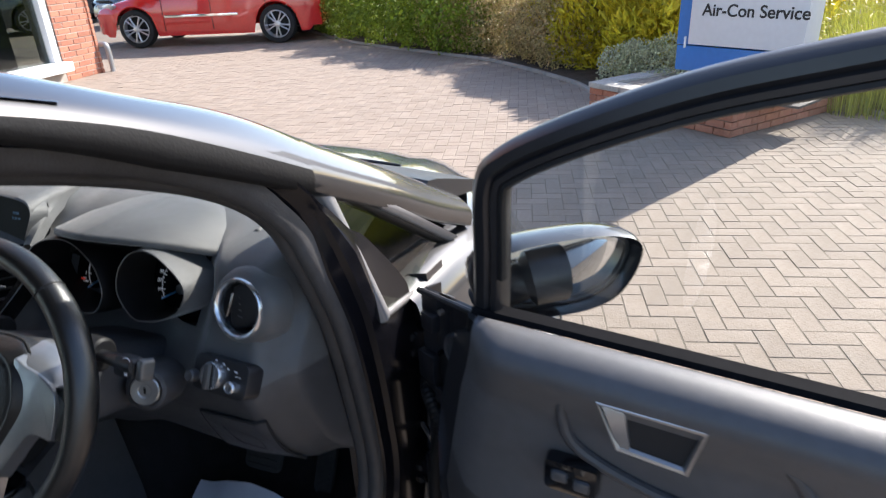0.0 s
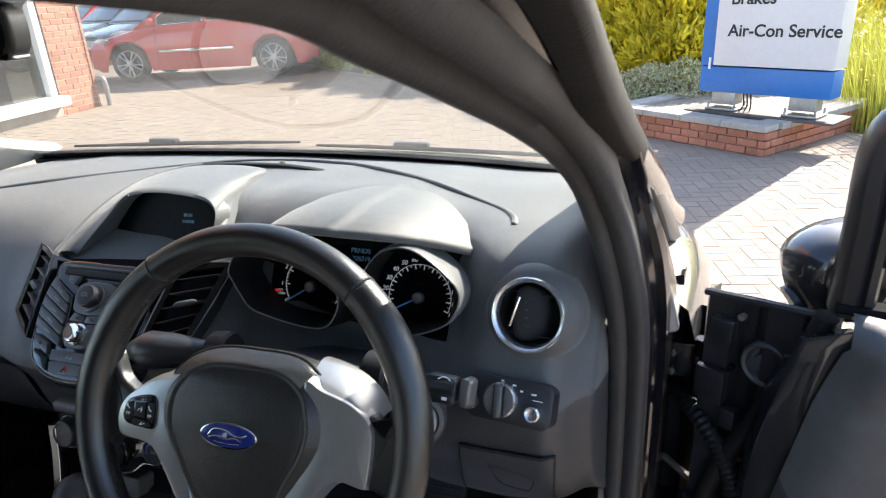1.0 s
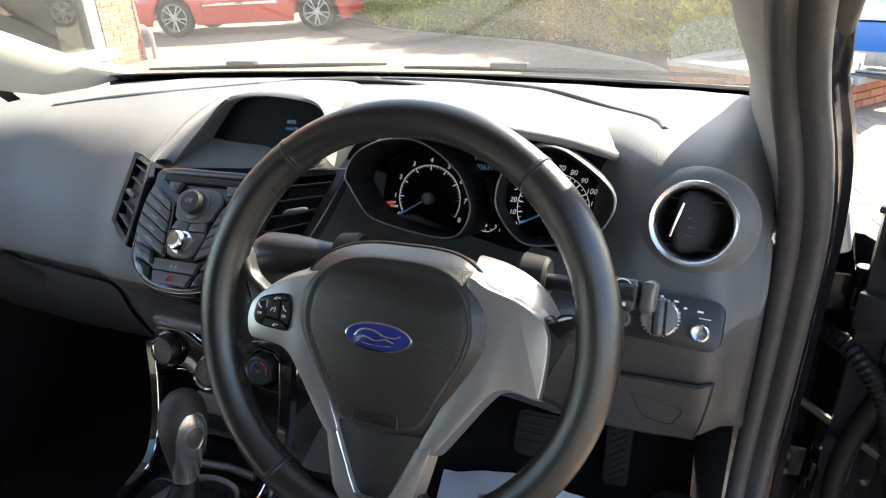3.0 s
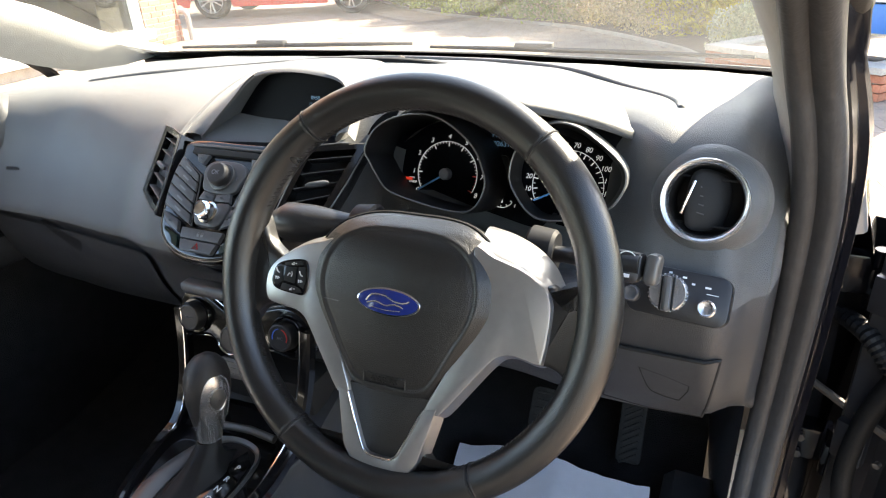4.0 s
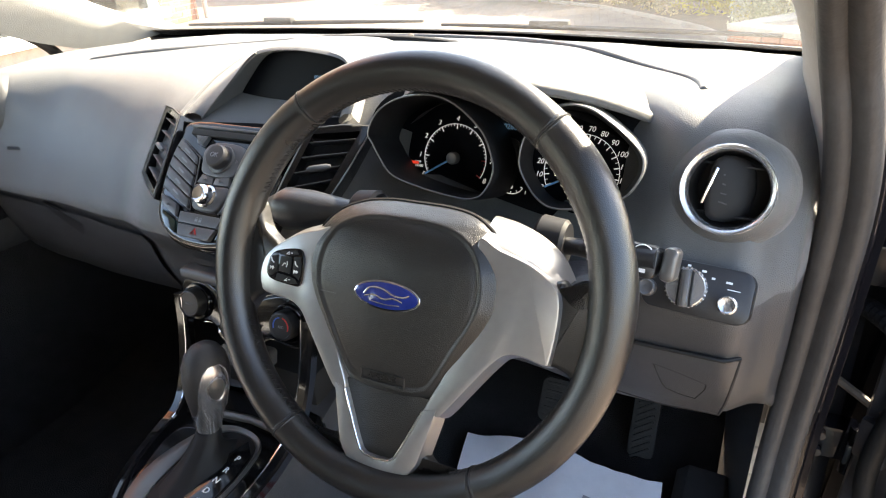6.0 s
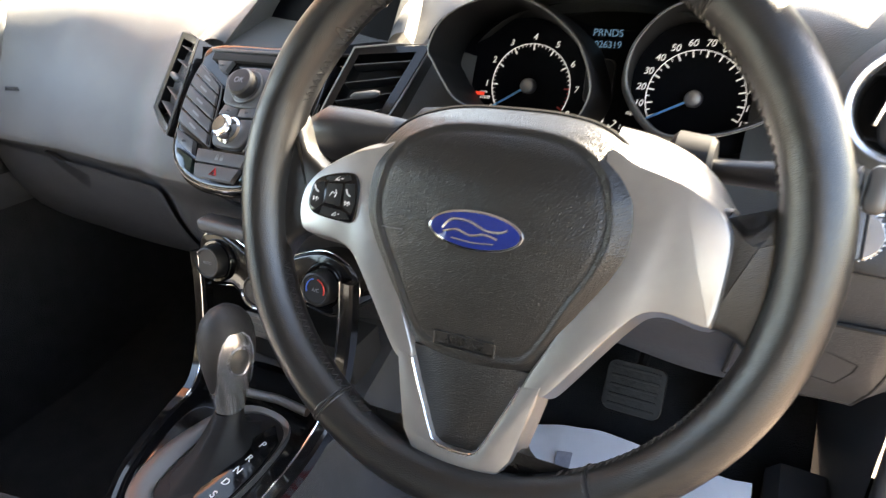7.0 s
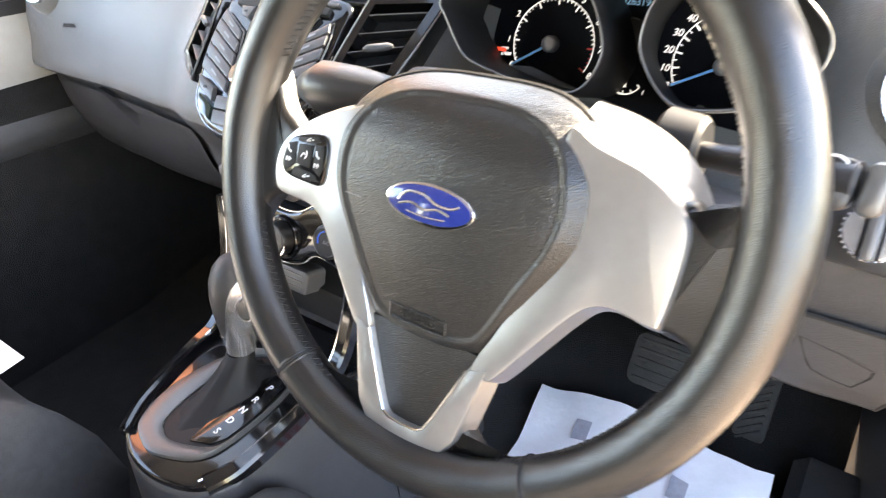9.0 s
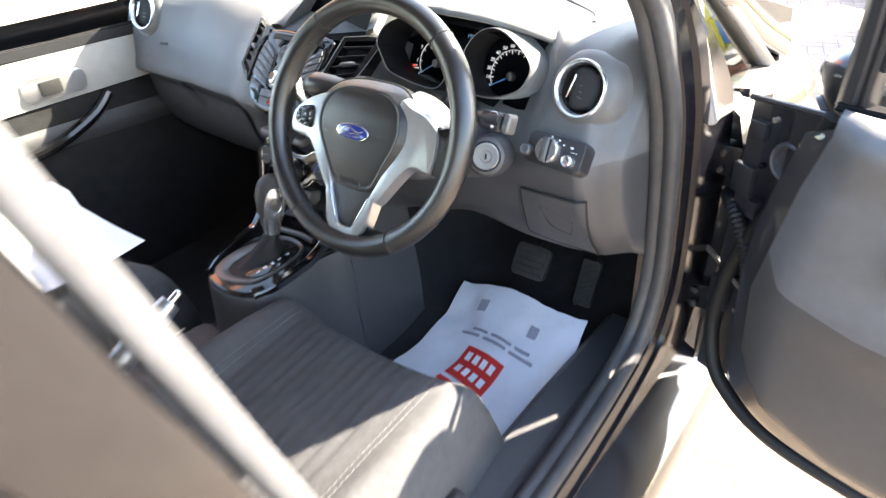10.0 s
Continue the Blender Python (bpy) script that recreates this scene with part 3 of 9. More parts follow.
# bed, kerb, railing
bm = bm_new()
line = along(KERBLINE + [(1.3, 6.5), (2.4, 5.75), (3.0, 5.2), (4.2, 4.9), (7.0, 5.2)], 40)
grid_faces(bm, [[(p.x, p.y, 0.03) for p in line], [(p.x + 1.0, p.y + 2.0, 0.05) for p in line], [(p.x + 4, 30, 0.06) for p in line]])
tagged(part("planting_bed", bm, SOIL), "dark soil of the planting bed", "ground", kind="structure")
kerb_edge = thing("kerb", "low stone kerb along the planting bed", "kerb", (line[0].x, line[0].y, 0), kind="structure")
for i in range(len(line) - 1):
    a, b = line[i], line[i + 1]
    if 0.25 < (a.x + b.x) / 2 < 2.3:
        continue
    t = (b - a).normalized()
    n = max(1, round((b - a).length / 0.3))
    for k in range(n):
        p, q = a.lerp(b, k / n), a.lerp(b, (k + 1) / n)
        bm = bm_new()
        box(bm, (0, 0, 0), ((q - p).length - 0.006, 0.05, 0.06), 0.008, basis((p + q) / 2 + Vector((0, 0, 0.006)), t, Vector((-t.y, t.x, 0)), Vector((0, 0, 1))), seg=1)
        part("kerb_stone", bm, KERB, kerb_edge)
bm = bm_new()
tube(bm, [(2.9, 7.4, 0.0), (2.9, 7.4, 0.78), (2.93, 7.4, 0.84), (3.0, 7.4, 0.86), (6.5, 7.1, 0.86)], 0.03, 8)
tube(bm, [(4.4, 7.28, 0.0), (4.4, 7.28, 0.86)], 0.03, 8)
tube(bm, [(3.0, 7.4, 0.5), (6.5, 7.1, 0.5)], 0.02, 8)
tagged(part("railing", bm, BLACKPL), "black tubular metal railing behind the grass", "railing")
# far road and trees' edge behind the bed
bm = bm_new()
grid_faces(bm, [[(-60, 22, 0.02), (60, 22, 0.02)], [(-60, 30, 0.02), (60, 30, 0.02)]])
tagged(part("road", bm, GREYPANEL), "grey road beyond the hedges", "road", kind="structure")

# ---- parked cars ----
def wheel(parent, c, side, r=0.33):
    """A tyre with a ten-spoke alloy rim; side is the way it faces, along y."""
    m = basis(Vector(c), Vector((1, 0, 0)), Vector((0, 0, 1)), Vector((0, side, 0)))
    bm = bm_new()
    lathe(bm, [(r * 0.70, -0.1), (r * 0.93, -0.1), (r, -0.07), (r, 0.06), (r * 0.94, 0.095), (r * 0.74, 0.10), (r * 0.70, 0.085)], m, 40, cap=False)
    w = part("tyre", bm, TYRE, parent, "black tyre")
    bm = bm_new()
    lathe(bm, [(r * 0.72, 0.095), (r * 0.69, 0.10), (r * 0.66, 0.08), (r * 0.64, -0.05)], m, 40, cap=False)
    for k in range(10):
        a = 2 * math.pi * k / 10 + (0.11 if k % 2 else -0.11)
        d = Vector((math.cos(a), math.sin(a), 0))
        tube(bm, [m @ (d * r * 0.10 + Vector((0, 0, 0.075))), m @ (d * r * 0.4 + Vector((0, 0, 0.088))), m @ (d * r * 0.68 + Vector((0, 0, 0.085)))], [0.016, 0.013, 0.017], 6)
    lathe(bm, [(r * 0.17, 0.05), (r * 0.17, 0.09), (r * 0.1, 0.1), (0.001, 0.1)], m, 16)
    part("rim", bm, ALLOY, w, "silver ten-spoke alloy rim")
    # flat near-black disc painted in for the shade behind the spokes
    bm = bm_new()
    lathe(bm, [(r * 0.66, 0.0), (0.001, 0.0)], m, 24, cap=False)
    part("spoke_shadow", bm, DARK, w, "dark disc standing for the shade behind the spokes")


def parked_car(paint, label, at, yaw, long=4.27, high=1.53, wide=1.81, detailed=True):
    """A hatchback whose nose points along -x of its own frame."""
    ob = thing("parked_car", label, "car")
    L, H, W = long, high, wide / 2
    wb0, wb1 = 0.205 * L, 0.205 * L + 0.612 * L
    # lower body: stations along the length with shoulder and roof of bonnet
    def shoulder(x):
        u = x / L
        return np.interp(u, [0, .02, .08, .25, .33, .6, .85, .95, 1.0], [.50, .66, .74, .90, .96, 1.0, 1.04, 1.02, .86]) * H / 1.53

    def half(x):
        u = x / L
        return W * np.interp(u, [0, .03, .1, .2, .5, .85, .95, 1.0], [.62, .80, .93, .98, 1.0, .98, .92, .80])

    bm = bm_new()
    rows = []
    for i in range(61):
        x = L * i / 60
        s, w = shoulder(x), half(x)
        sill = 0.20 + 0.05 * (x < 0.06 * L) + 0.08 * (x > 0.95 * L)
        for wb in (wb0, wb1):
            d = abs(x - wb)
            if d < 0.385:
                sill = max(sill, 0.33 + math.sqrt(0.385 ** 2 - d * d) * 0.98)
        row = []
        for sgn in (1, -1):
            pts = [(w * 0.985, sill), (w, max(sill + 0.02, 0.42)), (w * 1.0, max(sill + 0.03, 0.60)), (w * 0.985, max(sill + 0.04, s - 0.16)), (w * 0.955, s - 0.05), (w * 0.90, s - 0.005), (w * 0.5, s + 0.03)]
            row.append([(x, sgn * p, z) for p, z in pts])
        rows.append(row[0] + row[1][::-1])
    grid_faces(bm, rows, cap=True)
    part("body", bm, paint, ob, "glossy painted body", smooth=40)
    # roof and glasshouse
    def glass_top(u):
        return np.interp(u, [.24, .42, .52, .70, .85, .955], [.92, 1.40, 1.50, 1.53, 1.46, 1.08]) * H / 1.53

    bm, rows = bm_new(), []
    for i in range(31):
        u = .24 + .715 * i / 30
        z, x = glass_top(u), u * L
        k = (z - shoulder(x)) / (H - 1.0)
        ws, wt = half(x) * 0.90, half(x) * (0.90 - 0.20 * max(0, min(1, k)))
        rows.append([(x, ws, shoulder(x) - 0.03), (x, wt + 0.0, z - 0.05 * max(0, k)), (x, wt * 0.85, z), (x, 0, z + 0.015), (x, -wt * 0.85, z), (x, -wt, z - 0.05 * max(0, k)), (x, -ws, shoulder(x) - 0.03)])
    grid_faces(bm, rows)
    part("roof", bm, paint, ob, "glossy painted roof", smooth=50)
    for sgn in (1, -1):
        for a, b, nm in ((.345, .535, "front"), (.555, .80, "rear")):
            bm = bm_new()
            lo, hi = [], []
            for i in range(9):
                u = a + (b - a) * i / 8
                x = u * L
                z = min(glass_top(u) - 0.10, H - 0.12)
                zl = shoulder(x) + 0.0
                z = max(z, zl + 0.012) if nm == "front" else max(min(z, zl + (0.80 - u) / 0.045 * 0.5), zl + 0.012)
                yl = half(x) * 0.90 + 0.006
                k = (z - zl) / max(0.1, (glass_top(u) - zl))
                yh = half(x) * (0.90 - 0.20 * max(0, min(1, (glass_top(u) - zl) / (H - 1.0))) * k) + 0.008
                lo.append((x, sgn * yl, zl))
                hi.append((x, sgn * yh, z))
            grid_faces(bm, [lo, hi])
            pane = part("side_window", bm, DARKGLASS, ob, "dark side window")
            bm = bm_new()
            tube(bm, lo + hi[::-1], 0.010, 6, closed=True)
            part("chrome_trim", bm, CHROME, pane, "bright window trim")
        bm = bm_new()
        box(bm, (0.335 * L, sgn * (W * 0.98 + 0.07), shoulder(0.335 * L) + 0.05), (0.13, 0.19, 0.14), 0.04, seg=3)
        part("door_mirror", bm, paint, ob, "painted door mirror")
        for u in (.50, .74):
            bm = bm_new()
            box(bm, (u * L, sgn * (half(u * L) * 0.985 + 0.008), 0.90 * H / 1.53), (0.17, 0.03, 0.028), 0.01)
            part("door_handle", bm, paint, ob, "painted door handle")
        bm = bm_new()
        box(bm, (.50 * L, sgn * (half(.5 * L) + 0.004), 0.53), (1.35, 0.018, 0.045), 0.006, pose(0, 0, 0))
        part("side_moulding", bm, CHROME, ob, "chrome and black side moulding")
        for u in (.335, .545, .78):
            x = u * L
            bm = bm_new()
            box(bm, (x, sgn * (half(x) + 0.001), 0.60), (0.008, 0.006, 0.62), 0)
            part("door_gap", bm, DARK, ob, "dark door gap")
        bm = bm_new()
        m = basis(Vector((0.075 * L, sgn * half(0.075 * L) * 0.93, 0.69 * H / 1.53)), Vector((-0.83, -0.5 * sgn, 0)).normalized(), Vector((-0.15, 0, 1)).normalized(), Vector((-0.5, 0.83 * sgn, 0.25)).normalized())
        plate(bm, soft_outline([(-0.26, 0.07), (-0.05, 0.09), (0.15, 0.03), (0.2, -0.05), (0.05, -0.07), (-0.15, -0.02)], 3), m, 0.06, 0.01)
        part("headlamp", bm, LAMPGLASS, ob, "clear headlamp")
        bm = bm_new()
        m = basis(Vector((0.975 * L, sgn * half(0.96 * L) * 0.93, 0.87 * H / 1.53)), Vector((0.6, -0.75 * sgn, 0)).normalized(), Vector((-0.2, 0, 1)).normalized(), Vector((0.75, 0.6 * sgn, 0.2)).normalized())
        plate(bm, soft_outline([(-0.2, 0.06), (0.0, 0.13), (0.12, 0.12), (0.14, -0.06), (-0.05, -0.06)], 3), m, 0.08, 0.01)
        part("tail_lamp", bm, REDLAMP, ob, "red tail lamp")
        for x in (wb0, wb1):
            wheel(ob, (x, sgn * (W - 0.12), 0.33), sgn)
    bm = bm_new()
    rows = []
    for i in range(5):
        u = .262 + .15 * i / 4
        x, z = u * L - 0.012, glass_top(u) + 0.006
        w = half(x) * (0.86 - 0.17 * i / 4)
        rows.append([(x - 0.03 * (1 - (y / w) ** 2), y, z + 0.015 * (1 - (y / w) ** 2)) for y in (-w, -w / 2, 0, w / 2, w)])
    grid_faces(bm, rows)
    part("front_window", bm, DARKGLASS, ob, "dark front window")
    bm = bm_new()
    box(bm, (0.012 * L, 0, 0.42), (0.05, W * 1.1, 0.16), 0.02)
    box(bm, (0.006 * L, 0, 0.62), (0.05, W * 0.7, 0.06), 0.015)
    part("grille", bm, BLACKPL, ob, "black front grille")
    bm = bm_new()
    box(bm, (-0.018, 0, 0.50), (0.012, 0.50, 0.105), 0.003)
    part("number_plate", bm, WHITEPANEL, ob, "white front number plate")
    ob.matrix_world = Matrix.Translation(at) @ Matrix.Rotation(yaw, 4, "Z") @ Matrix.Translation((-L / 2, 0, 0))
    return ob


fw, rw = Vector((-8.50, 8.95, 0)), Vector((-6.02, 9.72, 0))
d = (rw - fw).normalized()
yaw = math.atan2(d.y, d.x)
# its near wheels stand on fw and rw
out = Vector((d.y, -d.x, 0))
parked_car(REDPAINT, "glossy red hatchback parked on the block paving", (fw + rw) / 2 - out * (0.905 - 0.02) + d * (0.5 - 0.511) * 4.27, yaw)
parked_car(GREYPAINT, "dark grey hatchback parked nose out in a row", (-12.2, 14.2, 0), radians(75), 4.0, 1.48, 1.75)
parked_car(GREYPAINT, "dark blue-grey hatchback parked nose out in a row", (-14.6, 15.6, 0), radians(75), 4.1, 1.5, 1.78)
parked_car(REDPAINT, "bright red hatchback parked nose out in a row", (-17.6, 17.4, 0), radians(75), 4.0, 1.5, 1.75)
parked_car(GREYPAINT, "black hatchback parked nose out behind the glazed corner", (-15.0, 10.2, 0), radians(60), 4.1, 1.5, 1.78)

# ---- brick corner of the building ----
building = thing("brick_building", "red brick building corner with a large white-framed window", "building", (-7.2, 6.8, 0), kind="structure")
BC = Vector((-6.95, 6.65, 0))
bt = Vector((0.12, -1.0, 0)).normalized()          # along the wall, from the corner towards the yard
bn = Vector((-bt.y, bt.x, 0))                       # out of the wall
BMX = basis(BC, bt, -bn, Vector((0, 0, 1)))
bm = bm_new()
box(bm, (0.36, 0.20, 1.9), (0.70, 0.36, 3.8), 0, BMX)
box(bm, (3.6, 0.20, 0.0), (5.8, 0.36, 0.28), 0, BMX)
box(bm, (3.6, 0.20, 3.5), (5.8, 0.36, 0.7), 0, BMX)
box(bm, (3.0, 4.2, 1.9), (7.0, 0.2, 3.8), 0, BMX)
part("mortar_core", bm, MORTAR, building, "pale mortar behind the bricks")
# unseen storey, added to keep sky off the paintwork and the dashboard
bm = bm_new()
box(bm, (3.25, 2.1, 5.4), (6.5, 4.18, 3.1), 0.02, BMX)
part("upper_wall", bm, REDBRICK, building, "unseen red brick upper storey, added to block the sky")
bm = bm_new()
box(bm, (0.775, 0.10, 1.65), (0.11, 0.14, 3.1), 0.008, BMX)
box(bm, (3.6, 0.02, 0.20), (5.8, 0.30, 0.12), 0.008, BMX)
box(bm, (3.9, 0.10, 1.65), (0.11, 0.14, 3.1), 0.008, BMX)
part("window_frame", bm, FRAMEWHITE, building, "white window frame and sill")
bm = bm_new()
box(bm, (3.6, 0.12, 1.65), (5.7, 0.012, 2.9), 0, BMX)
part("window_pane", bm, glass("shop_window", (0.7, 0.75, 0.72), 0.01, 0.7), building, "large shop window pane")
# grey block added behind the glass in place of the pane's dark reflection
bm = bm_new()
box(bm, (1.25, 0.75, 1.75), (0.55, 0.5, 3.3), 0.01, BMX)
part("reflection_block", bm, GREYPANEL, building, "grey block standing for a dark reflection in the pane")
bm = bm_new()
grid_faces(bm, [[BMX @ Vector((x, y, 0.1)) for x in (0, 6.5)] for y in (0.15, 4.2)])
part("shop_floor", bm, COPING, building, "pale shop floor")
bm = bm_new()
grid_faces(bm, [[BMX @ Vector((x, y, 3.7)) for x in (0, 6.5)] for y in (0.0, 4.3)])
part("shop_ceiling", bm, TRIM, building, "pale shop ceiling")
bm = bm_new()
tube(bm, smooth_line([BMX @ Vector(p) for p in ((-0.06, -0.08, 0.0), (-0.06, -0.08, 0.30), (-0.05, -0.05, 0.38), (-0.03, 0.03, 0.38))], 5), 0.035, 10)
part("overflow_pipe", bm, STEEL, building, "short grey pipe stub at the foot of the wall")
hoop = bm_new()
tube(hoop, smooth_line([(-10.3, 9.0, 0), (-10.3, 9.0, 0.6), (-10.2, 8.95, 0.72), (-9.6, 8.7, 0.72), (-9.5, 8.65, 0.6), (-9.5, 8.65, 0)], 5), 0.035, 10)
tagged(part("barrier_hoop", hoop, STEEL), "galvanised steel hoop barrier in the car park", "barrier")


# ---- the car's shell ----
OPENING = [(0.585, -1.15, 1.325), (0.585, -0.75, 1.322), (0.588, -0.49, 1.304), (0.592, -0.39, 1.277), (0.598, -0.28, 1.240), (0.603, -0.19, 1.208), (0.613, -0.09, 1.164), (0.624, -0.022, 1.120), (0.636, 0.016, 1.073), (0.649, 0.030, 1.024),
           (0.660, 0.045, 0.965), (0.666, 0.062, 0.90), (0.668, 0.082, 0.80), (0.668, 0.098, 0.70), (0.667, 0.108, 0.62), (0.664, 0.100, 0.54), (0.66, 0.05, 0.468), (0.66, -0.15, 0.43), (0.66, -0.5, 0.415), (0.66, -1.0, 0.41)]
ring = smooth_line(OPENING, 8)

car_shell = thing("car_shell", "black metallic hatchback body with its door opening, parked on block paving", "car", (0, 0, 0))
# rubber seal round the opening; along the top it rises towards the outside
SEAL = [(-0.020, -0.006), (-0.004, -0.008), (0.003, -0.004), (0.0065, 0.003), (0.005, 0.010), (0.001, 0.0145), (0.004, 0.018), (0.009, 0.024), (0.0095, 0.031), (0.005, 0.037), (-0.004, 0.040), (-0.020, 0.040)]
bm, rows = bm_new(), []
for i, p in enumerate(ring):
    t = (ring[min(i + 1, len(ring) - 1)] - ring[max(i - 1, 0)]).normalized()
    u = (Vector((1, 0, 0)) - t * t.x).normalized()
    lean = 0.62 * max(0.0, min(1.0, (p.z - 1.10) / 0.10))
    rows.append([p + t.cross(u) * (a - lean * max(0.0, b)) + u * b for a, b in SEAL])
grid_faces(bm, rows, closed_u=True, cap=True)
part("door_seal", bm, SEALGREY, car_shell, "broad grey-black ribbed rubber door seal", smooth=70)
# painted flange and step outside the seal, in cross-section steps outward and back
bm = bm_new()
rows = []
cy, cz = -0.35, 0.85
for p in ring:
    away = Vector((0, p.y - cy, p.z - cz)).normalized()
    up = max(0.0, away.z)
    row = []
    fore = max(0.0, away.y) * max(0.0, min(1.0, (1.02 - p.z) / 0.12))
    top = max(0.0, min(1.0, (p.z - 1.0) / 0.08))
    for off, dx, ot, dt in ((0.004, 0.036, 0.024, 0.034), (0.010, 0.044, 0.030, 0.042), (0.030, 0.050, 0.036, 0.046), (0.036, 0.058, 0.040, 0.052), (0.056, 0.062, 0.042, 0.055), (0.074, 0.064 - 0.03 * up, 0.044, 0.057), (0.085 + 0.06 * fore, 0.062 - 0.03 * up + 0.01 * fore, 0.047, 0.058)):
        off, dx = off * (1 - top) + ot * top, dx * (1 - top) + dt * top
        q = p + away * off
        row.append((q.x + dx, q.y, q.z))
    rows.append(row)
grid_faces(bm, rows)
part("door_frame", bm, FLANGE, car_shell, "glossy black painted door frame", smooth=25)
# inner trim of the pillar and header, from the seal to the screen
bm = bm_new()
rows = []
for p in ring[8:]:
    if p.z < 0.925:
        break
    ey = p.y + float(np.interp(p.z, [0.925, 0.96, 1.0, 1.07, 1.165, 1.24, 1.30], [0.37, 0.34, 0.23, 0.120, 0.095, 0.07, 0.03]))
    e = Vector((p.x - 0.034, ey, max(p.z + 0.006, 0.990 + (0.462 - ey) * 0.4366 - 0.004)))
    a = p + Vector((0.0, 0.002, 0.002))
    rows.append([a, a.lerp(e, 0.10) + Vector((-0.006, -0.004, -0.003)), a.lerp(e, 0.30) + Vector((-0.010, -0.004, -0.004)), a.lerp(e, 0.65) + Vector((-0.010, -0.003, -0.003)), a.lerp(e, 0.92) + Vector((-0.004, 0, 0)), e + Vector((0.004, 0.004, 0.004))])
grid_faces(bm, rows)
part("pillar_trim", bm, TRIM, car_shell, "light grey windscreen pillar trim", smooth=50)
# the far pillar and header
bm = bm_new()
rows = []
for p in smooth_line([(-0.665, 0.30, 0.985), (-0.66, 0.16, 1.03), (-0.65, 0.02, 1.095), (-0.65, -0.12, 1.165), (-0.65, -0.3, 1.25), (-0.645, -0.5, 1.318), (-0.645, -1.1, 1.34)], 6):
    f = max(0.0, min(1.0, (p.y + 0.50) / 0.5))
    rows.append([(p.x - 0.03, p.y + 0.012, p.z + 0.002), (p.x, p.y, p.z), (p.x + 0.006, p.y + 0.03 * f, p.z + 0.0), (p.x + 0.022, p.y + 0.10 * f + 0.01, p.z + 0.006), (p.x + 0.032, p.y + 0.165 * f + 0.012, p.z + 0.012), (p.x + 0.024, p.y + 0.19 * f + 0.012, p.z + 0.018), (p.x - 0.02, p.y + 0.21 * f + 0.012, p.z + 0.022)])
grid_faces(bm, rows)
part("pillar_trim", bm, TRIM, car_shell, "light grey windscreen pillar trim", smooth=50)
bm = bm_new()
rows = []
for i in range(13):
    x = -0.60 + 1.2 * i / 12
    e = 0.05 * (1 - (x / 0.6) ** 2)
    rows.append([(x, -0.20 + e, 1.293 + 0.5 * e), (x, -0.24 + e, 1.300 + 0.5 * e), (x, -0.45 + e, 1.332 + 0.5 * e), (x, -1.3, 1.348 + 0.5 * e), (x, -2.1, 1.27 + 0.5 * e)])
grid_faces(bm, rows)
part("headlining", bm, TRIM, car_shell, "pale grey headlining", smooth=60)
# roof skin and rail
bm = bm_new()
rows = []
for i in range(21):
    x = -0.66 + 1.32 * i / 20
    s = 1 - (x / 0.66) ** 2
    q = 1 - abs(x / 0.66) ** 6
    rows.append([(x, 0.05 - 0.30 + 0.1 * s, 1.30 + 0.04 * s), (x, -0.30 + 0.05 * s, 1.315 + 0.035 * s), (x, -0.55, 1.362 + 0.03 * q), (x, -1.0, 1.378 + 0.035 * q), (x, -1.6, 1.365 + 0.045 * q), (x, -2.2, 1.29 + 0.06 * q)])
grid_faces(bm, rows)
part("roof", bm, PAINT, car_shell, "glossy black roof", smooth=60)
# outer screen pillar over the seal, with the small fixed window beside it
bm = bm_new()
rail_out = smooth_line([(0.668, -1.2, 1.375), (0.668, -0.75, 1.372), (0.668, -0.60, 1.365), (0.667, -0.47, 1.348), (0.667, -0.39, 1.326), (0.667, -0.30, 1.303), (0.668, -0.18, 1.262), (0.677, -0.04, 1.198), (0.693, 0.10, 1.128), (0.712, 0.24, 1.058), (0.728, 0.38, 0.985), (0.745, 0.50, 0.93)], 6)
rail_in = smooth_line([(0.60, -1.2, 1.400), (0.60, -0.75, 1.398), (0.60, -0.58, 1.391), (0.60, -0.45, 1.376), (0.60, -0.37, 1.361), (0.60, -0.28, 1.334), (0.602, -0.16, 1.290), (0.612, 0.0, 1.232), (0.628, 0.17, 1.145), (0.648, 0.30, 1.078), (0.665, 0.41, 1.018), (0.68, 0.52, 0.958)], 6)
rows = []
for o_, i_ in zip(rail_out, rail_in):
    k = float(np.interp(o_.y, [-0.42, -0.16], [0.22, 1.0]))
    row = [o_ + Vector((-0.024, 0, -0.006 - 0.032 * k)), o_ + Vector((-0.005, 0, -0.004 - 0.031 * k)), o_ + Vector((-0.001, 0, -0.003 - 0.028 * k)), o_ + Vector((0.002 * k, 0, -0.003 - 0.011 * k)), o_ + Vector((0, 0, -0.002))]
    for f, h in ((0.08, 0.0035), (0.25, 0.007), (0.5, 0.009), (0.75, 0.007), (1.0, 0.0)):
        row.append(o_.lerp(i_, f) + Vector((0.2 * h, 0, h)))
    row += [i_ + Vector((-0.006, 0, -0.006))]
    rows.append(row)
back = [r[:5] for r in rows if r[4].y < 0.06]
grid_faces(bm, back)
part("roof_gutter", bm, RUBBER, car_shell, "matt black strip under the roof rail", smooth=50)
bm = bm_new()
grid_faces(bm, [r[4:] for r in rows[:len(back)]] )
grid_faces(bm, rows[len(back) - 1:])
part("screen_pillar", bm, PAINT, car_shell, "glossy black roof rail and windscreen pillar", smooth=50)
QA, QB, QC, QD = Vector((0.683, 0.093, 1.103)), Vector((0.717, 0.407, 0.893)), Vector((0.731, 0.135, 0.903)), Vector((0.7345, 0.24, 0.896))
QN = (QC - QA).cross(QB - QA).normalized()
QN = QN if QN.x > 0 else -QN


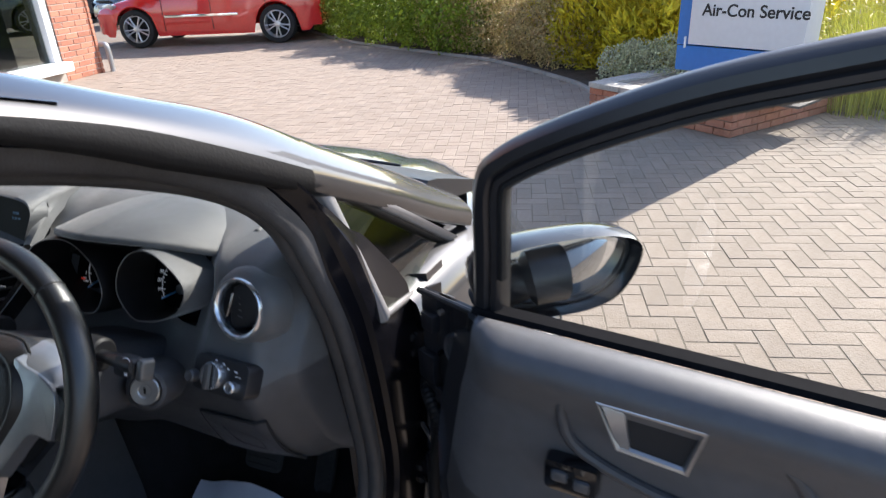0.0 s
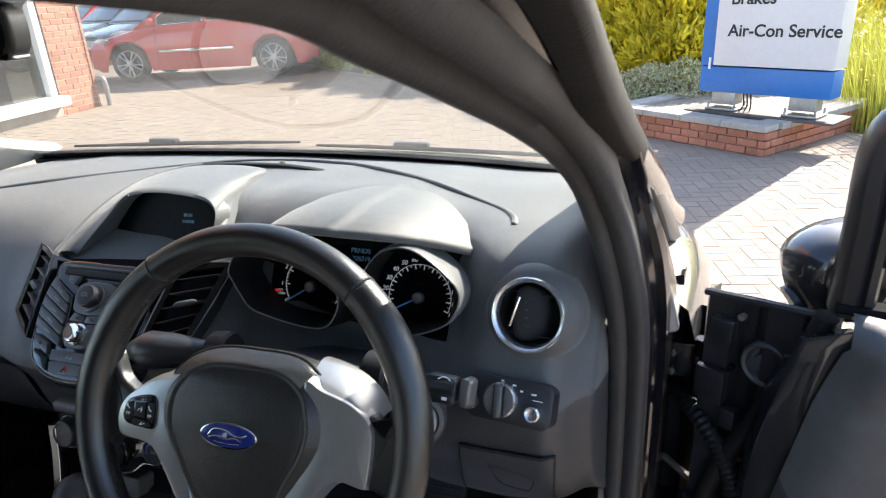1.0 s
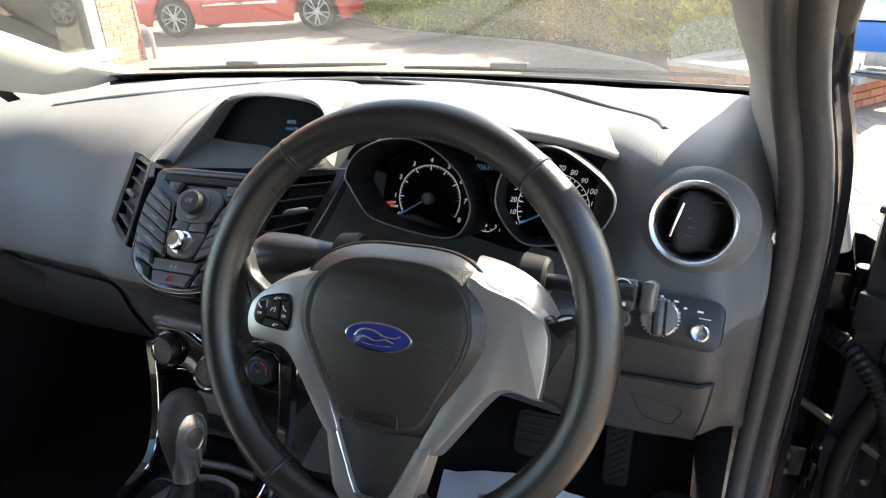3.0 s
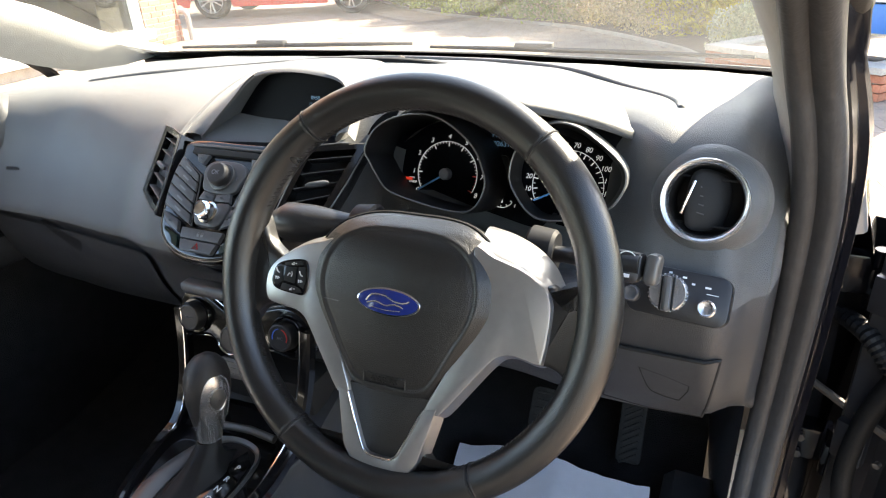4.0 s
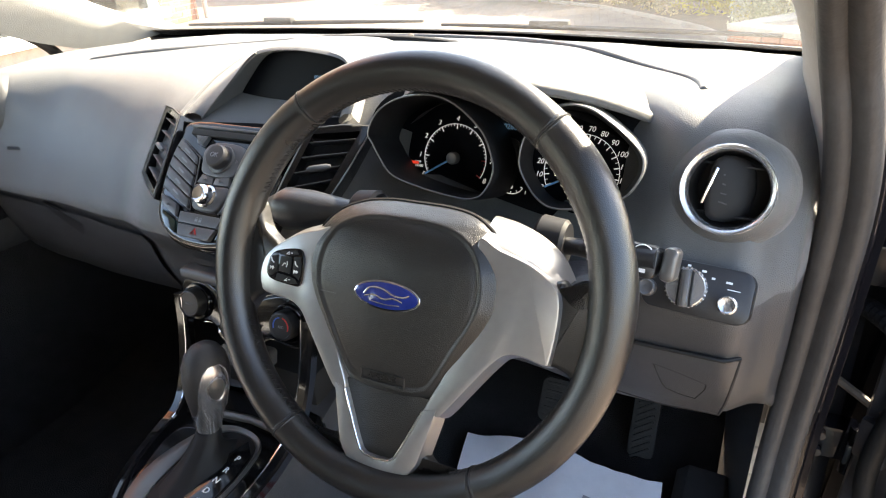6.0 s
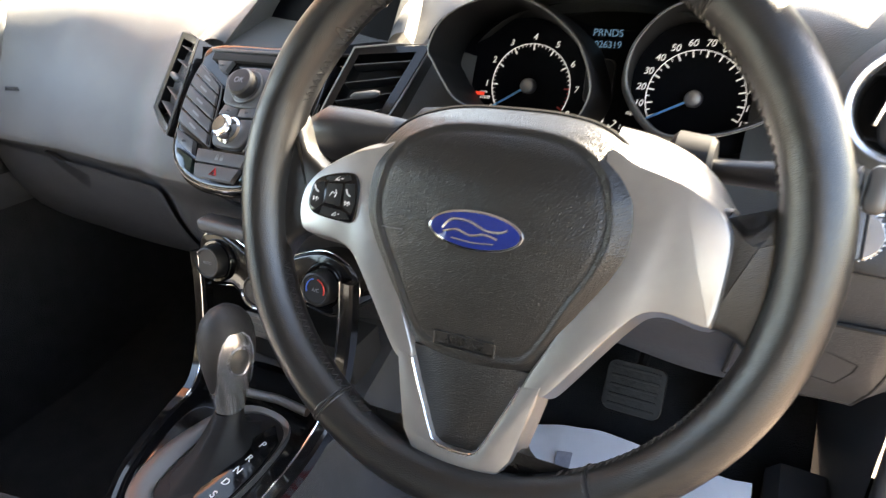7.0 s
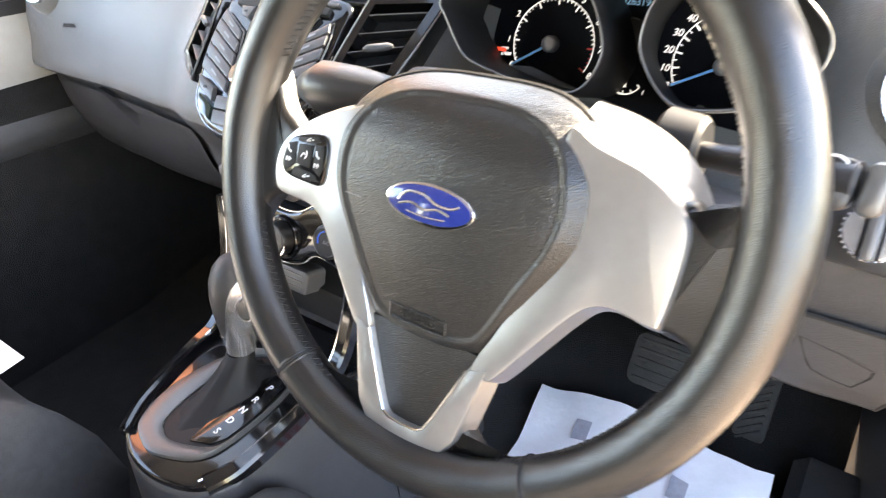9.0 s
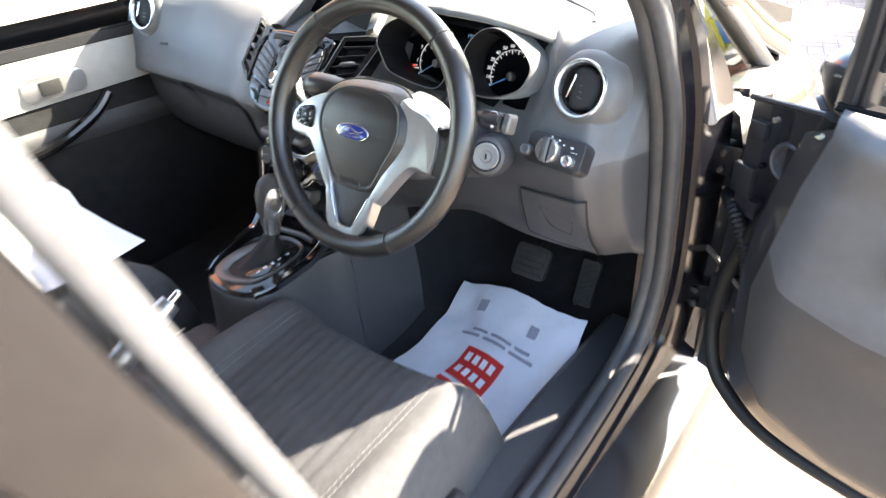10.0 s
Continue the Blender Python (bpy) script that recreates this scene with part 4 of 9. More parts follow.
def window_band(name, pts, outs, material, lb, inner=0.0, lift=0.0):
    """A rounded flat strip along pts, reaching from them to outs."""
    bm = bm_new()
    rows = []
    for p, o in zip(smooth_line(pts, 5), smooth_line(outs, 5)):
        a = p.lerp(o, inner)
        rows.append([a - QN * 0.012, a + QN * (lift - 0.001), a.lerp(o, 0.12) + QN * (lift + 0.003), a.lerp(o, 0.5) + QN * (lift + 0.0045), a.lerp(o, 0.88) + QN * (lift + 0.003), o + QN * (lift - 0.001), o - QN * 0.012])
    grid_faces(bm, rows)
    return part(name, bm, material, car_shell, lb, smooth=50)


QTOP, QTIP, QREAR = Vector((0.668, 0.066, 1.148)), Vector((0.736, 0.432, 0.902)), Vector((0.733, 0.118, 0.893))
window_band("quarter_window_frame", [QA, QA.lerp(QB, 0.5) + QN * 0.004, QB], [QTOP, QTOP.lerp(QTIP, 0.5) + QN * 0.006, QTIP], PALETRIM, "pale satin strip over the small front window", 0.36, 0.004)
window_band("window_rubber", [QA, QA.lerp(QB, 0.5) + QN * 0.004, QB], [QA.lerp(QTOP, 0.36), QA.lerp(QTOP, 0.36).lerp(QB.lerp(QTIP, 0.36), 0.5) + QN * 0.005, QB.lerp(QTIP, 0.36)], RUBBER, "black rubber under the strip")
window_band("quarter_window_frame", [QA + Vector((0, 0.002, 0.0)), QA.lerp(QC, 0.5), QC], [QTOP + Vector((0.004, 0.0, -0.02)), QA.lerp(QC, 0.5) + Vector((-0.002, -0.014, -0.004)), QREAR], PALETRIM, "pale satin edge of the small front window", 0.0, 0.003)
window_band("quarter_window_sill", [QC, QD, QB], [QC + Vector((0.002, 0.0, -0.010)), QD + Vector((0.002, 0, -0.011)), QB + Vector((0.004, 0.004, -0.011))], PALETRIM, "pale satin sill of the small front window")
bm = bm_new()
bm.faces.new([bm.verts.new(p) for p in (QA, QB, QD, QC)])
quarter = part("quarter_window", bm, QUARTERGLASS, car_shell, "small triangular front window pane")
quarter.visible_shadow = False
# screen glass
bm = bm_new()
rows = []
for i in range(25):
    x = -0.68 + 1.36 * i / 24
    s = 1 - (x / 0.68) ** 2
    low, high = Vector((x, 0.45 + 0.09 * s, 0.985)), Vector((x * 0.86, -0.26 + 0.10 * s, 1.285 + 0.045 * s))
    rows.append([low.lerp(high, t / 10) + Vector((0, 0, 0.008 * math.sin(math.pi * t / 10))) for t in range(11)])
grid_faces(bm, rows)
part("windscreen", bm, SCREENGLASS, car_shell, "clear windscreen glass with a painted haze film", smooth=60)
# black band and cowl at the foot of the screen
bm = bm_new()
base = [(x, 0.458 + 0.09 * (1 - (x / 0.68) ** 2), 0.992) for x in [-0.68 + 1.36 * i / 32 for i in range(33)]]
sweep(bm, base, [(0.012, 0.004), (0.008, 0.010), (-0.020, 0.006), (-0.060, -0.006), (-0.110, -0.022), (-0.150, -0.034), (-0.155, -0.060), (0.0, -0.04)], (0, 0, 1))
part("cowl", bm, BLACKPL, car_shell, "black plastic scuttle cowl", smooth=40)
bm = bm_new()
rows = []
for i in range(33):
    x = -0.665 + 1.33 * i / 32
    s = 1 - (x / 0.68) ** 2
    y = 0.447 + 0.09 * s
    rows.append([(x, y - 0.004, 0.986)] + [(x, y - 0.015 - 0.025 * q, 0.990 + (0.015 + 0.025 * q) * 0.4366) for q in (0.0, 0.5, 1.0)])
grid_faces(bm, rows)
part("screen_band", bm, FRIT, car_shell, "black band at the foot of the screen", smooth=60)
for x0, x1 in ((-0.60, -0.04), (0.0, 0.60)):
    wiper = thing("wiper", "black wiper resting at the foot of the screen", "wiper", (x0, 0.5, 1.0), "wipers")
    bm = bm_new()
    pts = [(x, 0.478 + 0.09 * (1 - (x / 0.68) ** 2), 1.006 + 0.006 * (k / 16) ** 2) for k, x in enumerate([x0 + (x1 - x0) * k / 16 for k in range(17)])]
    tube(bm, pts, [0.003 + 0.002 * math.sin(math.pi * k / 16) for k in range(17)], 6)
    part("blade", bm, BLACKPL, wiper, "thin black blade")
    bm = bm_new()
    px = x0 + 0.22
    py = 0.478 + 0.09 * (1 - (px / 0.68) ** 2)
    box(bm, (px, py + 0.004, 1.012), (0.075, 0.018, 0.014), 0.005)
    part("arm_joint", bm, BLACKPL, wiper, "black arm joint")
# bonnet and wing
bm = bm_new()
rows = []
for i in range(25):
    f = -1 + 2 * i / 24
    s = 1 - abs(f) ** 3
    crease = 0.014 * math.exp(-((abs(f) - 0.78) / 0.07) ** 2)
    rows.append([(f * w, y + b * s, z + c * s + crease) for y, b, z, c, w in ((0.58, 0.06, 0.898, 0.042, 0.705), (0.72, 0.06, 0.878, 0.045, 0.675), (0.86, 0.07, 0.852, 0.055, 0.635), (1.02, 0.08, 0.805, 0.055, 0.585), (1.18, 0.10, 0.735, 0.05, 0.53), (1.32, 0.12, 0.62, 0.04, 0.47))])
grid_faces(bm, rows)
part("bonnet", bm, PAINT, car_shell, "glossy dark bonnet reflecting the yard", smooth=60)
for sx in (1, -1):
    bm = bm_new()
    rows = []
    for y, line in ((0.20, ((0.700, 0.906), (0.728, 0.902), (0.752, 0.882), (0.765, 0.835), (0.773, 0.735), (0.763, 0.58), (0.755, 0.32))),
                    (0.34, ((0.705, 0.912), (0.740, 0.904), (0.767, 0.882), (0.784, 0.842), (0.793, 0.750), (0.782, 0.58), (0.775, 0.32))),
                    (0.50, ((0.700, 0.905), (0.740, 0.890), (0.772, 0.864), (0.795, 0.826), (0.807, 0.740), (0.800, 0.60), (0.79, 0.36))),
                    (0.66, ((0.676, 0.890), (0.722, 0.872), (0.762, 0.842), (0.793, 0.803), (0.812, 0.720), (0.815, 0.62), (0.80, 0.50))),
                    (0.84, ((0.630, 0.862), (0.672, 0.846), (0.706, 0.820), (0.735, 0.770), (0.780, 0.680), (0.812, 0.60), (0.80, 0.55))),
                    (1.00, ((0.580, 0.812), (0.632, 0.792), (0.672, 0.762), (0.705, 0.715), (0.755, 0.640), (0.800, 0.57), (0.79, 0.52))),
                    (1.18, ((0.520, 0.742), (0.570, 0.722), (0.612, 0.690), (0.645, 0.640), (0.690, 0.570), (0.740, 0.50), (0.74, 0.40))),
                    (1.34, ((0.460, 0.625), (0.500, 0.605), (0.540, 0.575), (0.570, 0.530), (0.610, 0.470), (0.640, 0.40), (0.64, 0.32)))):
        rows.append([(sx * x, y, z) for x, z in line])
    grid_faces(bm, rows)
    part("wing", bm, PAINT, car_shell, "glossy dark front wing", smooth=60)
# post behind the wing, sill outside and inside
bm = bm_new()
rows = []
for z, y0, x0 in ((0.908, 0.22, 0.69), (0.80, 0.225, 0.70), (0.65, 0.22, 0.705), (0.50, 0.205, 0.705), (0.38, 0.18, 0.705), (0.26, 0.14, 0.71)):
    rows.append([(x0 - 0.02, y0 - 0.02, z), (x0 + 0.015, y0 - 0.012, z), (x0 + 0.025, y0 + 0.03, z), (x0 + 0.055, y0 + 0.04, z), (x0 + 0.06, y0 + 0.10, z)])
grid_faces(bm, rows)
part("hinge_post", bm, PAINT, car_shell, "glossy black hinge post", smooth=25)
for z in (0.80, 0.52):
    bm = bm_new()
    box(bm, (0.755, 0.225, z), (0.05, 0.035, 0.055), 0.006)
    box(bm, (0.80, 0.20, z), (0.07, 0.018, 0.035), 0.004)
    cyl(bm, (0.775, 0.205, z - 0.04), (0.775, 0.205, z + 0.04), 0.009, n=12)
    part("door_hinge", bm, FLANGE, car_shell, "black door hinge")
    bm = bm_new()
    for dz in (-0.014, 0.016):
        bm = bm_new()
        cyl(bm, (0.735, 0.206, z + dz), (0.735, 0.198, z + dz), 0.007, n=6)
        part("bolt", bm, PAINT, car_shell, "black hinge bolt")
bm = bm_new()
sweep(bm, smooth_line([(0.70, 0.22, 0.40), (0.70, 0.0, 0.385), (0.70, -0.5, 0.375), (0.70, -1.3, 0.375)], 4), [(-0.075, -0.21), (-0.105, -0.14), (-0.110, -0.075), (-0.095, -0.045), (-0.055, -0.020), (-0.03, 0.0), (0.0, 0.016), (0.03, 0.02), (0.04, -0.1)], (0, 0, 1))
part("sill", bm, PAINT, car_shell, "glossy black door sill", smooth=40)
bm = bm_new()
sweep(bm, smooth_line([(0.612, 0.22, 0.395), (0.612, 0.10, 0.40), (0.61, -0.05, 0.405), (0.61, -0.2, 0.405), (0.61, -1.2, 0.40)], 6), [(0.05, -0.07), (0.052, -0.015), (0.035, 0.002), (-0.02, 0.0), (-0.04, -0.02), (-0.045, -0.13)], (0, 0.3, 0.95))
part("sill_trim", bm, DASHLOW, car_shell, "dark grey sill trim", smooth=40)
# side of the footwell under the dashboard
bm = bm_new()
rows = [[(0.60 + 0.052 * t ** 1.5, 0.58 - 0.475 * t, z) for t in (0, 0.3, 0.6, 0.85, 0.95, 1.0)] for z in (0.28, 0.45, 0.6, 0.72)]
grid_faces(bm, rows)
part("kick_panel", bm, DASHLOW, car_shell, "dark grey kick panel")
# floor, tunnel, bulkhead, far side and rear closing
bm = bm_new()
rows = []
for x in [-0.672 + 1.292 * i / 30 for i in range(31)]:
    hump = 0.20 * math.exp(-(x / 0.11) ** 4)
    rows.append([(x, 0.62, 0.75), (x, 0.50, 0.52 + hump * 0.3), (x, 0.33, 0.385 + hump), (x, 0.2, 0.325 + hump), (x, 0.0, 0.285 + hump), (x, -0.5, 0.275 + hump), (x, -1.6, 0.28 + hump)])
grid_faces(bm, rows)
part("floor_carpet", bm, CARPET, car_shell, "black carpeted footwell floor", smooth=60)
bm = bm_new()
grid_faces(bm, [[(x, 0.605, z) for x in (-0.70, -0.3, 0.3, 0.70)] for z in (0.2, 0.6, 0.96)])
part("bulkhead", bm, CARPET, car_shell, "black bulkhead lining")
bm = bm_new()
grid_faces(bm, [[(-0.66, y, z) for y in (-2.2, -1.0, 0.0, 0.62)] for z in (0.25, 0.6, 0.93)])
part("far_side", bm, CARPET, car_shell, "dark far side of the cabin")
bm = bm_new()
grid_faces(bm, [[(x, -2.0 - 0.2 * (z < 0.9), z) for x in (-0.66, 0, 0.66)] for z in (0.25, 0.93, 1.30)])
part("rear_panel", bm, CARPET, car_shell, "dark rear of the cabin")
# centre post behind the driver's door with its belt
bm = bm_new()
sweep(bm, [(0.66, -0.98, 0.30), (0.665, -0.965, 0.7), (0.66, -0.94, 1.0), (0.635, -0.91, 1.36)], [(-0.05, -0.05), (-0.055, 0.03), (-0.03, 0.05), (0.03, 0.05), (0.06, 0.03), (0.06, -0.05)], (1, 0, 0))
part("centre_post", bm, TRIM, car_shell, "grey centre post trim", smooth=40)
# outside of the centre post: pale edge strip, gloss black cover and rear door frame, leaning forward towards the sill
LEAN_UP = Vector((0.0, -0.27, 0.962)).normalized()
for off, wd, mt, nm, lb in ((0.0, 0.016, GREYPL, "post_edge", "grey edge of the centre post"), (0.042, 0.055, PIANO, "post_cover", "gloss black centre post cover"), (0.10, 0.05, GREYPL, "rear_door_frame", "grey rear door frame")):
    bm = bm_new()
    a0 = Vector((0.765, -0.642 - off, 0.70))
    box(bm, (0, 0, 0.31), (0.03, wd, 0.66), 0.006, basis(a0, Vector((1, 0, 0)), Vector((0, 0.962, 0.27)), LEAN_UP))
    part(nm, bm, mt, car_shell, lb)
# hinge cavity between the post and the wing
bm = bm_new()
rows = [[(0.70, 0.285, z), (0.745, 0.30, z), (0.785, 0.285, z), (0.80, 0.25, z)] for z in (0.28, 0.5, 0.7, 0.85)]
grid_faces(bm, rows)
part("hinge_cavity", bm, PAINT, car_shell, "black painted hinge cavity", smooth=60)

# the rest of the body: sides, hatch and wheels
for sx, y_front in ((1, -0.88), (-1, 0.20)):
    bm, rows = bm_new(), []
    for i in range(25):
        y = y_front + (-2.42 - y_front) * i / 24
        k = max(0.0, (-1.9 - y) / 0.52)
        arch = math.sqrt(max(0.0, 1 - ((y + 1.62) / 0.34) ** 2)) if abs(y + 1.62) < 0.34 else 0.0
        zb = 0.24 + 0.42 * arch + 0.1 * k
        w = 0.80 - 0.10 * k * k
        rows.append([(sx * (w - 0.08), y, 0.97), (sx * (w - 0.035), y, 0.955), (sx * (w - 0.010), y, 0.90), (sx * w, y, 0.78), (sx * (w + 0.004), y, max(0.66, zb)), (sx * (w - 0.012), y, max(0.50, zb)), (sx * (w - 0.02), y, zb)])
    grid_faces(bm, rows)
    part("body_side", bm, PAINT, car_shell, "glossy black body side", smooth=50)
    bm = bm_new()
    grid_faces(bm, [[(sx * 0.715, y, 0.965), (sx * 0.66, y, 1.30 - 0.10 * max(0.0, (-1.7 - y) / 0.5))] for y in np.linspace(-1.0, -2.15, 7)])
    part("rear_side_window", bm, GLASS, car_shell, "clear rear side window").visible_shadow = False
bm, rows = bm_new(), []
for z, y, w in ((1.30, -2.20, 0.62), (1.20, -2.30, 0.65), (0.98, -2.42, 0.70), (0.85, -2.47, 0.72), (0.60, -2.50, 0.73), (0.34, -2.46, 0.70)):
    rows.append([(w * f, y + 0.10 * abs(f) ** 4, z) for f in (-1, -0.8, -0.4, 0, 0.4, 0.8, 1)])
grid_faces(bm, rows)
part("rear_hatch", bm, PAINT, car_shell, "glossy black rear hatch", smooth=50)

for sx in (1, -1):
    for y in (0.98, -1.62):
        before = set(bpy.data.objects)
        wheel(car_shell, (0, 0, 0), 1, 0.30)
        for o in set(bpy.data.objects) - before:
            if o.parent == car_shell:
                o.matrix_basis = Matrix.Translation((sx * 0.70, y, 0.30)) @ Matrix.Rotation(radians(-90 * sx), 4, "Z")

# ---- dashboard ----
# (y, z) outline of the dashboard from the foot of the screen over the top to the knees, at several x
SECT = [
    (-0.68, [(0.47, 0.970), (0.30, 0.986), (0.16, 0.992), (0.07, 0.983), (0.02, 0.958), (-0.005, 0.91), (-0.02, 0.855), (-0.028, 0.82), (0.0, 0.805), (0.012, 0.74), (0.05, 0.66), (0.14, 0.60), (0.3, 0.60)]),
    (-0.575, [(0.49, 0.985), (0.30, 1.002), (0.16, 1.009), (0.06, 1.003), (0.005, 0.978), (-0.012, 0.92), (-0.025, 0.86), (-0.034, 0.82), (-0.005, 0.802), (0.005, 0.735), (0.045, 0.655), (0.14, 0.59), (0.3, 0.59)]),
    (-0.42, [(0.515, 0.99), (0.33, 1.012), (0.19, 1.016), (0.09, 1.0), (0.035, 0.96), (0.0, 0.91), (-0.025, 0.86), (-0.038, 0.822), (-0.012, 0.80), (0.0, 0.735), (0.04, 0.65), (0.14, 0.585), (0.3, 0.585)]),
    (-0.24, [(0.532, 0.99), (0.36, 1.012), (0.22, 1.012), (0.11, 0.998), (0.04, 0.962), (-0.012, 0.91), (-0.042, 0.86), (-0.055, 0.825), (-0.03, 0.80), (-0.01, 0.735), (0.04, 0.65), (0.14, 0.585), (0.3, 0.585)]),
    (-0.13, [(0.538, 0.99), (0.38, 1.013), (0.26, 1.015), (0.14, 1.01), (0.05, 0.985), (-0.03, 0.93), (-0.072, 0.87), (-0.085, 0.835), (-0.065, 0.79), (-0.05, 0.73), (0.0, 0.65), (0.1, 0.58), (0.3, 0.58)]),
    (0.0, [(0.54, 0.99), (0.40, 1.013), (0.30, 1.018), (0.18, 1.02), (0.08, 0.99), (-0.02, 0.94), (-0.08, 0.87), (-0.09, 0.83), (-0.06, 0.79), (-0.05, 0.73), (-0.02, 0.65), (0.08, 0.58), (0.3, 0.58)]),
    (0.10, [(0.538, 0.99), (0.38, 1.015), (0.27, 1.02), (0.17, 1.02), (0.10, 0.985), (0.0, 0.94), (-0.06, 0.87), (-0.07, 0.83), (-0.05, 0.79), (-0.03, 0.73), (0.0, 0.65), (0.09, 0.58), (0.3, 0.58)]),
    (0.18, [(0.535, 0.99), (0.37, 1.018), (0.26, 1.028), (0.17, 1.03), (0.10, 1.0), (0.055, 0.945), (0.03, 0.885), (-0.01, 0.85), (-0.02, 0.80), (-0.01, 0.73), (0.03, 0.66), (0.1, 0.60), (0.3, 0.60)]),
    (0.34, [(0.522, 0.99), (0.36, 1.02), (0.25, 1.034), (0.17, 1.04), (0.11, 1.01), (0.085, 0.95), (0.06, 0.88), (-0.02, 0.86), (-0.03, 0.80), (-0.01, 0.74), (0.03, 0.68), (0.1, 0.64), (0.3, 0.64)]),
    (0.47, [(0.50, 0.99), (0.34, 1.016), (0.23, 1.022), (0.14, 1.02), (0.085, 1.0), (0.06, 0.95), (0.01, 0.89), (-0.03, 0.85), (-0.035, 0.80), (-0.01, 0.74), (0.02, 0.68), (0.09, 0.63), (0.3, 0.63)]),
    (0.53, [(0.487, 0.993), (0.33, 1.017), (0.21, 1.021), (0.10, 1.022), (0.03, 1.005), (0.008, 0.955), (-0.022, 0.90), (-0.045, 0.855), (-0.042, 0.81), (-0.02, 0.74), (0.02, 0.68), (0.09, 0.63), (0.3, 0.63)]),
    (0.60, [(0.462, 0.992), (0.32, 1.018), (0.2, 1.020), (0.09, 1.019), (0.025, 1.0), (0.004, 0.955), (-0.025, 0.90), (-0.048, 0.855), (-0.045, 0.81), (-0.015, 0.74), (0.03, 0.68), (0.1, 0.63), (0.3, 0.63)]),
    (0.645, [(0.445, 0.991), (0.32, 1.016), (0.24, 1.016), (0.15, 1.006), (0.09, 0.980), (0.06, 0.94), (0.03, 0.90), (0.005, 0.86), (0.01, 0.81), (0.035, 0.74), (0.07, 0.68), (0.13, 0.63), (0.3, 0.63)]),
    (0.666, [(0.43, 0.988), (0.30, 1.012), (0.21, 1.008), (0.135, 0.985), (0.10, 0.955), (0.092, 0.92), (0.09, 0.89), (0.092, 0.85), (0.096, 0.81), (0.102, 0.74), (0.108, 0.68), (0.115, 0.63), (0.2, 0.63)]),
]


def dash_at(x):
    """The dashboard's outline at x, blended between the sections."""
    for (x0, a), (x1, b) in zip(SECT, SECT[1:]):
        if x <= x1:
            t = max(0.0, (x - x0) / (x1 - x0))
            t = t * t * (3 - 2 * t)
            return [(p[0] * (1 - t) + q[0] * t, p[1] * (1 - t) + q[1] * t) for p, q in zip(a, b)]
    return SECT[-1][1]


dashboard = thing("dashboard", "dark grey soft-touch dashboard moulding under the windscreen", "dashboard", (0, 0.2, 0.58))
xs = [-0.68 + 1.325 * i / 120 for i in range(121)] + [0.645 + 0.021 * i / 8 for i in range(1, 9)]
upper, lower = [], []
for x in xs:
    line = smooth_line([(x, y, z) for y, z in dash_at(x)], 6)
    upper.append(line[:43])
    lower.append(line[42:])
bm = bm_new()
grid_faces(bm, upper)
# round openings for the end vents
holes = [f for f in bm.faces if any((f.calc_center_median() - Vector((sx * 0.575, -0.004, 0.960))).length < 0.044 for sx in (-1, 1)) or (0.205 < f.calc_center_median().x < 0.472 and (0.918 if f.calc_center_median().x < 0.31 else 0.900) < f.calc_center_median().z < 1.0 and f.calc_center_median().y < 0.13)]
bmesh.ops.delete(bm, geom=holes, context="FACES")
part("upper_moulding", bm, DASH, dashboard, "dark grey grained upper dashboard", smooth=60)
bm = bm_new()
grid_faces(bm, lower)
part("lower_moulding", bm, DASHLOW, dashboard, "dark grey lower dashboard", smooth=60)
bm = bm_new()
tube(bm, smooth_line([(-0.46, 0.130, 1.008), (-0.369, 0.192, 1.014), (-0.273, 0.279, 1.011), (-0.107, 0.381, 1.012), (0.02, 0.425, 1.0085), (0.16, 0.400, 1.013), (0.27, 0.325, 1.025), (0.374, 0.250, 1.031), (0.454, 0.211, 1.021), (0.505, 0.171, 1.020), (0.526, 0.141, 1.021), (0.534, 0.112, 1.020)], 8), [0.002] + [0.0055] * 87 + [0.002], 10, up=(0, 0, 1))
part("moulded_ridge", bm, DASH, dashboard, "moulded ridge on the dashboard top", smooth=80)
bm = bm_new()
lathe(bm, [(0.011, 0), (0.011, 0.003), (0.007, 0.006), (0.006, 0.010), (0.001, 0.013)], pose(0.042, 0.366, 1.0125), 16)
part("light_sensor", bm, RUST, dashboard, "small round sensor dome")
bm = bm_new()
slot = smooth_line([(-0.108, 0.333, 1.0215), (-0.03, 0.347, 1.0215), (0.05, 0.348, 1.0215), (0.12, 0.337, 1.0200), (0.160, 0.320, 1.0195)], 6)
sweep(bm, slot, [(-0.006, -0.008), (-0.006, 0.0015), (-0.004, 0.0025), (0.004, 0.0025), (0.006, 0.0015), (0.006, -0.008)], (0, 0, 1))
part("demister_slot", bm, DARK, dashboard, "black demister slot")

words("embossed_word", "AIRBAG", basis(Vector((-0.509, -0.0165, 0.894)), Vector((1, 0.08, 0.04)).normalized(), Vector((-0.055, 0.22, 0.97)).normalized(), Vector((0.06, -0.975, 0.22)).normalized()), 0.0085, DASHLOW, dashboard, 0.0012)

# ---- steering wheel ----
WC = Vector((0.350, -0.230, 0.9367))
WN = Vector((0.0170, -0.9109, 0.4123)).normalized()
WX = Vector((0, 0, 1)).cross(WN).normalized()
WU = WN.cross(WX)
WM = basis(WC, WX, WU, WN)           # the rim lies in its plane z = 0

steering_wheel = thing("steering_wheel", "black leather steering wheel with satin silver spokes", "steering wheel", tuple(WC))
R = 0.1715


def ring_point(a, r=R, h=0.0):
    return WM @ Vector((r * math.cos(a), r * math.sin(a), h))


